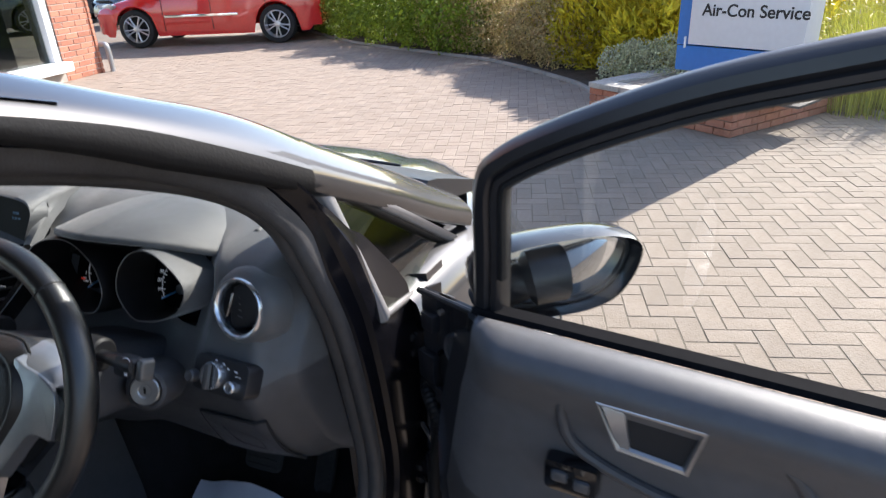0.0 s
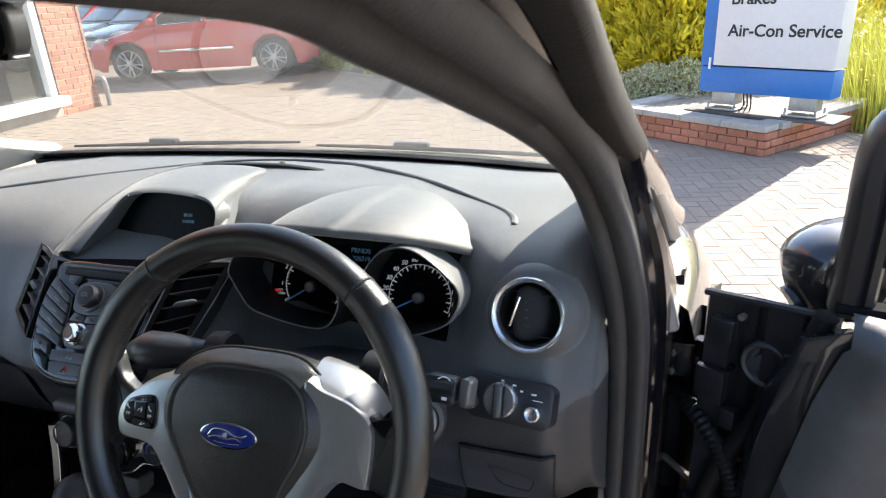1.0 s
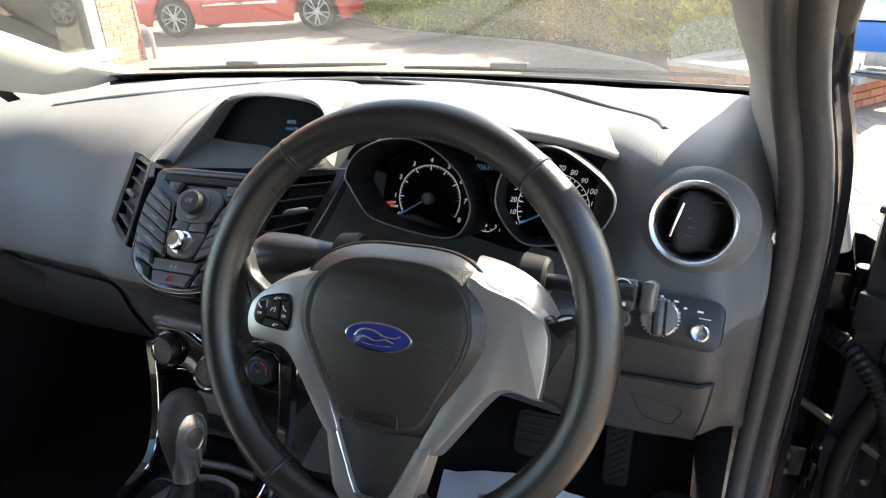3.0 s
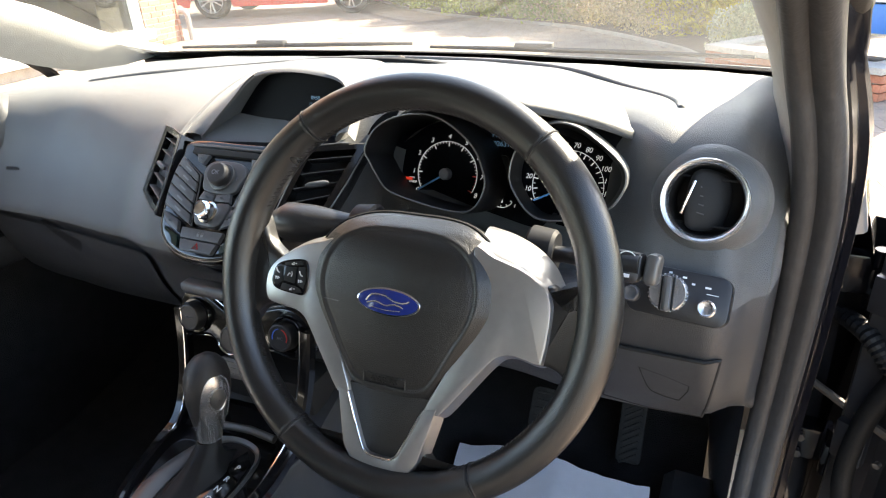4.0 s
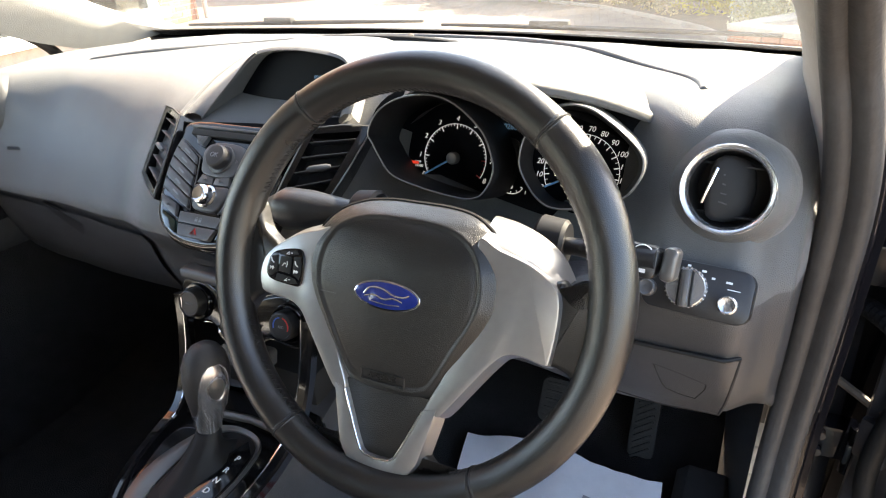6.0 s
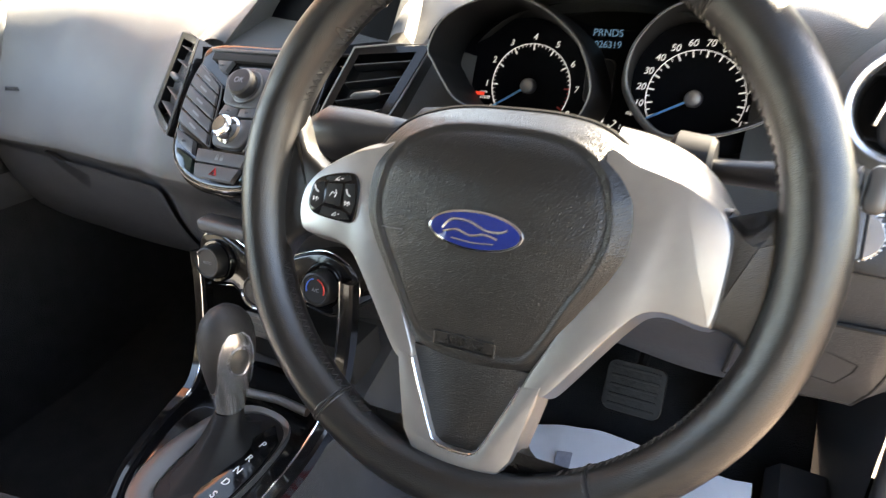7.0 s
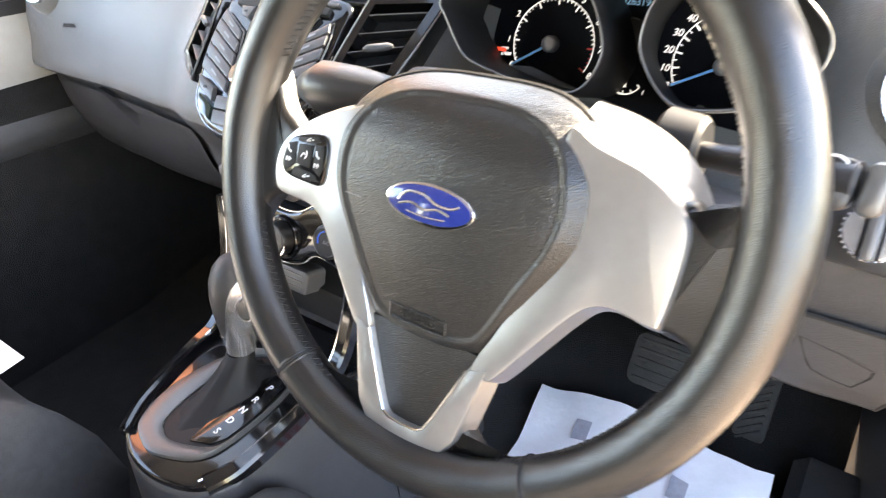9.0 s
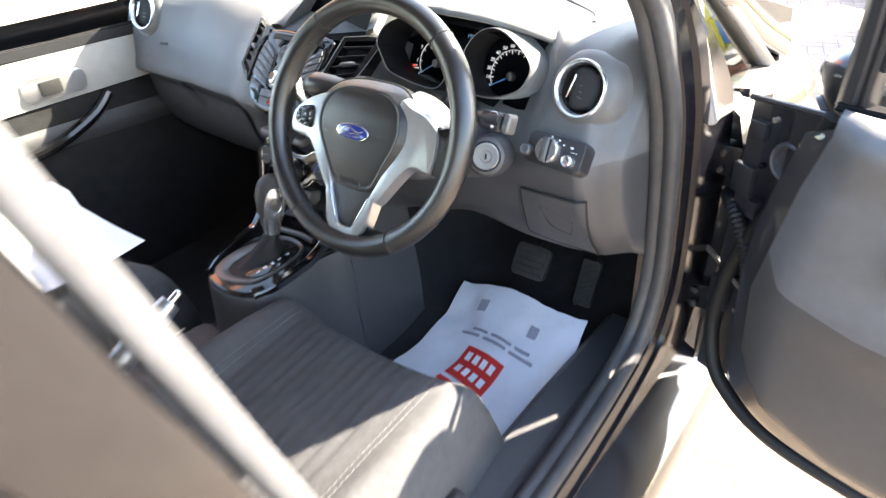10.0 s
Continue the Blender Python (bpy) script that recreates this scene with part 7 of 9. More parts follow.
words("date", "15.04.20", SM @ pose(0.052, 0.001, 0.0008), 0.0060, DISPLAY, pane, 0.0002)
# paler tube: the light caught by the hood's edge, put in as colour
bm = bm_new()
tube(bm, [(p.x, p.y - 0.001, p.z + 0.0025) for p in arch[:22]], 0.0014, 8)
part("lit_edge", bm, SATIN, display, "thin pale line standing for the lit edge of the hood")
bm = bm_new()
grid_faces(bm, [[(-0.116, 0.004, 0.9625), (0.0, 0.0, 0.9645), (0.116, 0.010, 0.9665)], [(-0.098, 0.075, 0.970), (0.0, 0.075, 0.970), (0.105, 0.075, 0.972)]])
part("screen_sill", bm, FRIT, display, "black sill before the screen")
bm = bm_new()
grid_faces(bm, [[(-0.118, 0.004, 0.962), (0.0, 0.0, 0.964), (0.118, 0.010, 0.966)], [(-0.104, -0.012, 0.972), (0.0, -0.014, 0.974), (0.104, -0.012, 0.974)]])
part("screen_lip", bm, DASH, display, "dark grey lip under the screen")
bm = bm_new()
tube(bm, [q + Vector((-0.001, 0, 0.001)) for q in reach[:26]], 0.007, 10, squash=0.7, up=(0, -0.2, 0.98))
part("moulded_ridge", bm, DASH, display, "moulded ridge running up from the radio", smooth=80)

# ---- light switch and fuse cover ----
LM = basis(Vector((0.576, -0.052, 0.876)), Vector((1, -0.1, 0)).normalized(), Vector((0.04, 0.5, 0.866)).normalized(), Vector((1, -0.1, 0)).normalized().cross(Vector((0.04, 0.5, 0.866)).normalized()))
switches = thing("light_switch_panel", "black light switch panel with a silver rotary knob", "switch panel", (0.576, -0.052, 0.876))
bm = bm_new()
plate(bm, rounded(0.098, 0.050, 0.012), LM @ pose(-0.012, 0, 0.004), 0.03, 0.002)
part("switch_plate", bm, BLACKPL, switches, "black switch plate")
bm = bm_new()
lathe(bm, [(0.019, 0.0), (0.0185, 0.010), (0.017, 0.012), (0.001, 0.012)], LM @ pose(-0.020, 0.0, 0.004), 32)
k = part("rotary_knob", bm, BRIGHTRING, switches, "silver rotary light knob")
for i in range(30):
    a = 2 * math.pi * i / 30
    bm = bm_new()
    box(bm, (0.0185, 0, 0.006), (0.0014, 0.0016, 0.009), 0.0003, LM @ pose(-0.020, 0, 0.004, 0, 0, math.degrees(a)))
    part("knob_rib", bm, BRIGHTRING, k, "fine rib round the knob")
bm = bm_new()
box(bm, (0, 0, 0.010), (0.0085, 0.035, 0.014), 0.0035, LM @ pose(-0.020, -0.001, 0.007, 0, 0, 4))
part("knob_grip", bm, SATIN, k, "satin grip bar")
bm = bm_new()
for dx in (-0.0055, 0.0055):
    box(bm, (dx, 0, 0.0055), (0.0022, 0.033, 0.001), 0.0004, LM @ pose(-0.020, -0.001, 0.0115, 0, 0, 4))
part("grip_groove", bm, DARK, k, "dark groove beside the grip")
for x, nm in ((0.018, "dimmer"), (-0.055, "level")):
    bm = bm_new()
    lathe(bm, [(0.0085, 0.0), (0.0085, 0.012), (0.007, 0.014), (0.0055, 0.013), (0.001, 0.013)], LM @ pose(x, -0.008, 0.004), 24)
    part("small_knob", bm, BRIGHTRING if nm == "dimmer" else GREYPL, switches, "small round switch")
bm = bm_new()
for x, y, w in ((-0.022, 0.0205, 0.004), (-0.008, 0.018, 0.005), (0.001, 0.013, 0.004), (0.015, 0.012, 0.007), (0.02, 0.006, 0.014)):
    box(bm, (x, y, 0.0045), (w * 0.8, 0.0008 if w > 0.01 else 0.002, 0.0003), 0, LM)
part("switch_marks", bm, PRINT, switches, "white switch marks")
fuse_cover = thing("fuse_cover", "dark grey fuse cover with a recessed pull", "panel", (0.56, -0.01, 0.74))


def dash_y(x, z):
    """The depth of the lower dashboard at x and z."""
    line = smooth_line([(x, *q) for q in dash_at(x)], 6)[46:]
    return float(np.interp(-z, [-p.z for p in line], [p.y for p in line]))


def on_knee(u, v, lift=0.006):
    """A point of the fuse cover: u across, v downwards."""
    x = (0.500 + 0.112 * u) * (1 - v) + (0.487 + 0.116 * u) * v
    z = (0.795 + 0.003 * u) * (1 - v) + (0.684 - 0.030 * u) * v
    return Vector((x, dash_y(x, z) - lift, z))


bm = bm_new()
grid_faces(bm, [[on_knee(u, v) for u in np.linspace(0, 1, 13)] for v in np.linspace(0, 1, 11)])
part("cover_plate", bm, DASHLOW, fuse_cover, "dark grey cover plate", smooth=60)
bm = bm_new()
tube(bm, [on_knee(u, v, 0.0045) for u, v in [(t / 8, 0) for t in range(8)] + [(1, t / 8) for t in range(8)] + [(1 - t / 8, 1) for t in range(8)] + [(0, 1 - t / 8) for t in range(8)]], 0.0022, 6, closed=True)
part("cover_joint", bm, DARK, fuse_cover, "dark joint round the cover")
bm = bm_new()
rec = [(0.30, 0.20), (0.55, 0.25), (0.80, 0.33), (0.80, 0.42), (0.74, 0.63), (0.60, 0.60), (0.46, 0.54), (0.41, 0.46)]
hub = (0.6, 0.43)
grid_faces(bm, [[on_knee(hub[0] + (u - hub[0]) * f, hub[1] + (v - hub[1]) * f, d) for u, v in rec] for f, d in ((1.0, 0.0068), (0.94, 0.0064), (0.9, -0.001), (0.05, -0.004))], closed_u=True)
part("pull_recess", bm, DARK, fuse_cover, "dark recessed pull", smooth=30)

# ---- glovebox ----
glovebox = thing("glovebox", "closed dark grey glovebox lid with a recessed handle", "glovebox", (-0.42, 0.0, 0.72))
bm = bm_new()
rows = []
for i in range(17):
    x = -0.635 + 0.44 * i / 16
    rows.append([(x, y - 0.008, z) for y, z in [(p.y, p.z) for p in smooth_line([(x, *q) for q in dash_at(x)], 6)[49:66:2]]])
grid_faces(bm, rows)
part("lid", bm, DASHLOW, glovebox, "dark grey glovebox lid")
bm = bm_new()
plate(bm, soft_outline([(-0.055, 0.026), (0.0, 0.016), (0.055, 0.004), (0.056, -0.014), (0.030, -0.020), (-0.012, -0.004)], 3), basis(Vector((-0.425, -0.0150, 0.770)), Vector((1, 0, -0.12)).normalized(), Vector((0, -0.16, 0.98)).normalized(), Vector((0, -0.98, -0.16))), 0.006)
part("handle_recess", bm, BLACKPL, glovebox, "dark handle recess")

# ---- climate controls ----
KM = basis(Vector((0, -0.092, 0.742)), Vector((1, 0, 0)), Vector((0, 0.3, 0.954)), Vector((0, -0.954, 0.3)))
climate = thing("climate_panel", "gloss black heater panel with three round knobs", "climate control", (0, -0.092, 0.742))
HEATER = [(-0.110, 0.0), (-0.101, 0.024), (-0.075, 0.034), (-0.047, 0.026), (-0.022, 0.014), (0.0, 0.011), (0.022, 0.015), (0.047, 0.029), (0.082, 0.038), (0.114, 0.026), (0.127, 0.002), (0.118, -0.022), (0.090, -0.034), (0.052, -0.030), (0.030, -0.046), (0.0, -0.053), (-0.030, -0.046), (-0.050, -0.030), (-0.080, -0.033), (-0.104, -0.020)]
bm = bm_new()
slab(bm, soft_outline(HEATER, 4), KM @ pose(0, 0, -0.006), 0.06, 0.005)
part("heater_fascia", bm, PIANO, climate, "gloss black heater fascia", smooth=45)
bm = bm_new()
tube(bm, [KM @ Vector((x, y, -0.0105)) for x, y in soft_outline(HEATER, 4)], 0.0011, 6, closed=True)
part("fascia_edge", bm, CHROME, climate, "thin bright fascia edge")
for x, y, lb in ((-0.074, -0.002, "black fan knob"), (0.002, -0.020, "black direction knob"), (0.085, 0.0, "black temperature knob")):
    bm = bm_new()
    lathe(bm, [(0.0262, -0.010), (0.0262, -0.003), (0.0245, -0.0005), (0.0215, -0.001), (0.0205, -0.006)], KM @ pose(x, y, 0), 40, cap=False)
    part("knob_ring", bm, PIANO, climate, "gloss black knob ring")
    bm = bm_new()
    lathe(bm, [(0.0200, -0.010), (0.0195, 0.0095), (0.0180, 0.0125), (0.0165, 0.0130), (0.0155, 0.0115), (0.0005, 0.0110)], KM @ pose(x, y, 0), 40)
    kb = part("heater_knob", bm, BLACKPL, climate, lb, smooth=35)

    def arc(a0, a1, r, w=0.0009):
        b_ = bm_new()
        tube(b_, [KM @ Vector((x + r * math.cos(a), y + r * math.sin(a), 0.0118)) for a in (radians(a0 + (a1 - a0) * i / 14) for i in range(15))], w, 6)
        return b_

    if x > 0.05:
        part("knob_arc", arc(-20, 78, 0.0118), REDPRINT, kb, "red warm arc")
        part("knob_arc", arc(102, 200, 0.0118), BLUEPRINT, kb, "blue cold arc")
        words("knob_word", "A/C", KM @ pose(x, y - 0.001, 0.0114), 0.0056, FAINT, kb, 0.0002)
    elif x < -0.05:
        part("knob_arc", arc(-60, 150, 0.0172, 0.0013), SATIN, kb, "pale rim of the knob")
        words("knob_word", "AUTO", KM @ pose(x, y, 0.0114), 0.0050, FAINT, kb, 0.0002)
    else:
        part("knob_arc", arc(185, 355, 0.0212, 0.0020), CHROME, kb, "bright lower rim of the knob")
bm = bm_new()
slab(bm, rounded(0.074, 0.030, 0.006), KM @ pose(0.0, -0.072, -0.012), 0.03, 0.003)
part("switch_block", bm, GREYPL, climate, "grey switch block under the knobs")
for i in range(3):
    bm = bm_new()
    box(bm, (0.0, -0.0635 - 0.008 * i, -0.0115), (0.058, 0.0016, 0.0012), 0, KM)
    part("switch_line", bm, SATIN, climate, "pale line on the switch block")
bm = bm_new()
box(bm, (0, -0.104, 0.800), (0.124, 0.024, 0.017), 0.007, seg=3)
part("ledge", bm, GREYPL, climate, "grey rounded ledge over the knobs", smooth=50)

# ---- centre console and gear selector ----
console = thing("centre_console", "dark grey centre console with a gloss black selector plate", "centre console", (0.03, -0.22, 0.4))
PLATE = [(-0.018, -0.330), (0.013, -0.342), (0.050, -0.344), (0.085, -0.336), (0.107, -0.323), (0.119, -0.303), (0.122, -0.280), (0.120, -0.230), (0.117, -0.170), (0.114, -0.090), (-0.072, -0.090), (-0.076, -0.150), (-0.073, -0.205), (-0.060, -0.255), (-0.045, -0.294), (-0.032, -0.317)]
plate_line = soft_outline(PLATE, 4)
bm = bm_new()
slab(bm, [(0.022 + (x - 0.022) * 1.03, -0.21 + (y + 0.21) * 1.02) for x, y in plate_line], pose(0, 0, 0.590), 0.32, 0.008, flare=0.026)
part("console_body", bm, DASHLOW, console, "dark grey console body", smooth=40)
bm, rows = bm_new(), []
for i in range(17):
    y = -0.11 + 0.20 * i / 16
    z = 0.590 + max(0.0, (y + 0.105)) * 0.35
    rows.append([(0.020 + s_ * k * 0.098, y, zz) for s_, k, zz in ((-1, 1.15, 0.28), (-1, 1.06, z - 0.05), (-1, 1.0, z), (0, 0, z + 0.001), (1, 1.0, z), (1, 1.06, z - 0.05), (1, 1.30, 0.42), (1, 1.36, 0.28))])
grid_faces(bm, rows, cap=True)
part("console_neck", bm, DASHLOW, console, "dark grey neck of the console", smooth=40)
bm = bm_new()
slab(bm, plate_line, pose(0, 0, 0.5975), 0.012, 0.005)
part("selector_plate", bm, PIANO, console, "gloss black selector plate", smooth=45)
GATE_OUT = [(-0.010, -0.318), (0.021, -0.329), (0.051, -0.322), (0.077, -0.307), (0.088, -0.282), (0.090, -0.230), (0.082, -0.180), (0.060, -0.160), (0.022, -0.157), (-0.010, -0.172), (-0.024, -0.200), (-0.033, -0.239), (-0.032, -0.277), (-0.023, -0.303)]
GATE_IN = [(0.009, -0.301), (0.028, -0.308), (0.050, -0.303), (0.074, -0.292), (0.084, -0.276), (0.086, -0.230), (0.078, -0.186), (0.058, -0.167), (0.024, -0.164), (0.004, -0.178), (-0.004, -0.205), (-0.006, -0.239), (-0.004, -0.272), (0.001, -0.291)]
go, gi = soft_outline(GATE_OUT, 4), soft_outline(GATE_IN, 4)
bm = bm_new()
grid_faces(bm, [[(x, y, 0.596) for x, y in go], [(x, y, 0.6015) for x, y in go], [(a[0] * 0.85 + b[0] * 0.15, a[1] * 0.85 + b[1] * 0.15, 0.6035) for a, b in zip(go, gi)], [(a[0] * 0.1 + b[0] * 0.9, a[1] * 0.1 + b[1] * 0.9, 0.6015) for a, b in zip(go, gi)], [(x, y, 0.6000) for x, y in gi], [(x, y, 0.594) for x, y in gi]], closed_u=True)
part("plate_rim", bm, SATIN, console, "broad satin grey rim of the selector gate", smooth=50)
bm = bm_new()
slab(bm, gi, pose(0, 0, 0.5985), 0.006, 0.001)
part("gate_floor", bm, VENTBLACK, console, "black gate floor")
bm = bm_new()
slab(bm, [(0.050, -0.297), (0.072, -0.289), (0.0805, -0.274), (0.0825, -0.230), (0.076, -0.190), (0.056, -0.172), (0.046, -0.20), (0.044, -0.26)], pose(0, 0, 0.6005), 0.003, 0.0008)
strip = part("letter_strip", bm, PIANO, console, "gloss black strip with gear letters")
for text, y in (("P", -0.202), ("R", -0.2225), ("N", -0.240), ("D", -0.257), ("S", -0.274)):
    words("gear_letter", text, pose(0.0645, y, 0.6010, 0, 0, -4), 0.0115, PRINT, strip, 0.0002, bold=0.0002)
bm = bm_new()
tube(bm, [(-0.020, -0.150, 0.607), (0.040, -0.144, 0.609), (0.082, -0.146, 0.607)], 0.0055, 10)
part("cross_bar", bm, SATIN, console, "satin bar across the front of the gate", smooth=60)
for side, pts in ((1, [(0.124, -0.098, 0.760), (0.122, -0.108, 0.712), (0.118, -0.121, 0.665), (0.1155, -0.146, 0.622), (0.1165, -0.190, 0.6035), (0.1195, -0.240, 0.6010), (0.119, -0.290, 0.6005), (0.108, -0.322, 0.6000)]), (-1, [(-0.096, -0.098, 0.752), (-0.090, -0.112, 0.700), (-0.083, -0.135, 0.645), (-0.077, -0.165, 0.610), (-0.073, -0.205, 0.6020), (-0.060, -0.255, 0.6010), (-0.045, -0.294, 0.6005), (-0.024, -0.326, 0.6000)])):
    line = smooth_line(pts, 6)
    bm = bm_new()
    sweep(bm, line, [(-0.009, -0.012), (-0.009, 0.0), (-0.006, 0.003), (0.006, 0.003), (0.009, 0.0), (0.009, -0.012)], (0, -0.75, 0.66))
    part("side_rail", bm, PIANO, console, "gloss black rail rising to the heater panel", smooth=40)
    bm = bm_new()
    tube(bm, [p + Vector((-side * 0.0062, -0.0025, 0.0022)) for p in line], 0.0012, 6)
    part("bright_edge", bm, CHROME, console, "thin bright edge along the rail")
# solid near-black block painted in for the shade of the open stowage
bm = bm_new()
box(bm, (0.02, -0.055, 0.63), (0.17, 0.06, 0.05), 0.004)
part("stowage_shade", bm, DARK, console, "near-black block standing for the shaded stowage void before the heater panel")

gear = thing("gear_selector", "automatic gear selector with a dark grey knob and silver insert", "gear selector", (0.022, -0.20, 0.60))
top, bot = Vector((0.028, -0.172, 0.757)), Vector((0.022, -0.196, 0.638))
ax = (top - bot).normalized()
gx = Vector((1, 0.2, 0)).cross(ax).normalized()
gz = ax.cross(gx).normalized()
GK = basis(bot, gz, gx, ax)
KNOB_ROWS = ((0.0, 0.0145, 0.0165, 0.0), (0.012, 0.0165, 0.020, 0.0), (0.030, 0.0205, 0.0255, 0.0005), (0.050, 0.0250, 0.0300, 0.001), (0.070, 0.0275, 0.0325, 0.002), (0.088, 0.0270, 0.0315, 0.003), (0.102, 0.0235, 0.027, 0.0035), (0.112, 0.0165, 0.019, 0.004), (0.118, 0.0075, 0.009, 0.004), (0.1192, 0.001, 0.001, 0.004))


def knob_at(h):
    return [float(np.interp(h, [r[0] for r in KNOB_ROWS], [r[k] for r in KNOB_ROWS])) for k in (1, 2, 3)]


bm = bm_new()
grid_faces(bm, [[GK @ Vector((w * math.cos(a), d * math.sin(a) + o, h)) for a in (2 * math.pi * i / 32 for i in range(32))] for h, w, d, o in KNOB_ROWS], closed_u=True, cap=True)
part("knob", bm, KNOB, gear, "dark grey knob", smooth=70)
side_n = Vector((0.95, -0.32, 0.0)).normalized()
mid_a = math.atan2(side_n.dot(gx), side_n.dot(gz))
bm, rows = bm_new(), []
for h, ha in ((-0.003, 178), (0.006, 172), (0.014, 150), (0.020, 96), (0.028, 58), (0.042, 46), (0.060, 42), (0.078, 36), (0.090, 28), (0.098, 14)):
    w, d, o = knob_at(max(0.0, h))
    rows.append([GK @ Vector(((w + 0.0007) * math.cos(mid_a + radians(ha * k / 10)), (d + 0.0007) * math.sin(mid_a + radians(ha * k / 10)) + o, h)) for k in range(-10, 11)])
grid_faces(bm, rows)
part("silver_insert", bm, BRIGHTRING, gear, "satin silver collar and side of the knob", smooth=60)
bm = bm_new()
tube(bm, [r[0] for r in rows[2:]], 0.0009, 6)
tube(bm, [r[-1] for r in rows[2:]], 0.0009, 6)
part("insert_edge", bm, BRIGHTRING, gear, "bright edge of the insert")


def on_knob(a, h, lift):
    w, d, o = knob_at(h)
    return GK @ Vector(((w + lift) * math.cos(mid_a + a), (d + lift) * math.sin(mid_a + a) + o, h))


bm = bm_new()
tube(bm, [on_knob(0.40 * math.cos(q) - 0.05, 0.066 + 0.0165 * math.sin(q), 0.0012) for q in (2 * math.pi * i / 28 for i in range(28))], 0.0012, 8, closed=True)
part("button_ring", bm, BRIGHTRING, gear, "bright ring round the button")
bm = bm_new()
grid_faces(bm, [[on_knob(0.34 * f * math.cos(q) - 0.05, 0.066 + 0.0145 * f * math.sin(q), 0.0026 - 0.0016 * f * f) for q in (2 * math.pi * i / 28 for i in range(28))] for f in (1.0, 0.7, 0.4, 0.05)], closed_u=True)
part("release_button", bm, SATIN, gear, "oval satin release button", smooth=60)
bm = bm_new()
rows = []
for f, w, d in ((0.0, 0.030, 0.062), (0.12, 0.026, 0.050), (0.3, 0.021, 0.036), (0.55, 0.0175, 0.025), (0.8, 0.0158, 0.019), (1.0, 0.0150, 0.017)):
    c = Vector((0.026, -0.232, 0.598)).lerp(bot - ax * 0.002, f)
    rows.append([c + Vector((w * (1.0 + 0.10 * math.sin(5 * a + 3 * f) * (1 - f)) * math.cos(a), d * (1 + 0.08 * math.sin(7 * a + 2 * f) * (1 - f)) * math.sin(a), 0.004 * math.sin(6 * a + 9 * f) * (f * (1 - f)))) for a in (2 * math.pi * i / 40 for i in range(40))])
grid_faces(bm, rows, closed_u=True)
part("gaiter", bm, VENTBLACK, gear, "black creased gaiter", smooth=70)

# ---- handbrake ----
handbrake = thing("handbrake", "handbrake lever with a silver grip", "handbrake", (0.03, -0.62, 0.45))
bm = bm_new()
tube(bm, [(0.02, -0.72, 0.47), (0.035, -0.60, 0.545), (0.05, -0.48, 0.615), (0.053, -0.445, 0.633)], [0.018, 0.024, 0.023, 0.018], 14)
part("lever", bm, SILVER, handbrake, "satin silver grip", smooth=60)
bm = bm_new()
cyl(bm, (0.053, -0.446, 0.632), (0.056, -0.425, 0.645), 0.009, n=14, bevel=0.002)
part("release_knob", bm, CHROME, handbrake, "bright release knob")
bm = bm_new()
box(bm, (0.02, -0.62, 0.40), (0.16, 0.56, 0.17), 0.03)
part("tunnel_tray", bm, DASHLOW, handbrake, "dark grey tunnel tray")
bm = bm_new()
for x in (-0.03, 0.065):
    tube(bm, [(x, -0.40, 0.505), (x, -0.60, 0.49)], 0.004, 6)
part("tray_edge", bm, CHROME, handbrake, "bright tray edge")


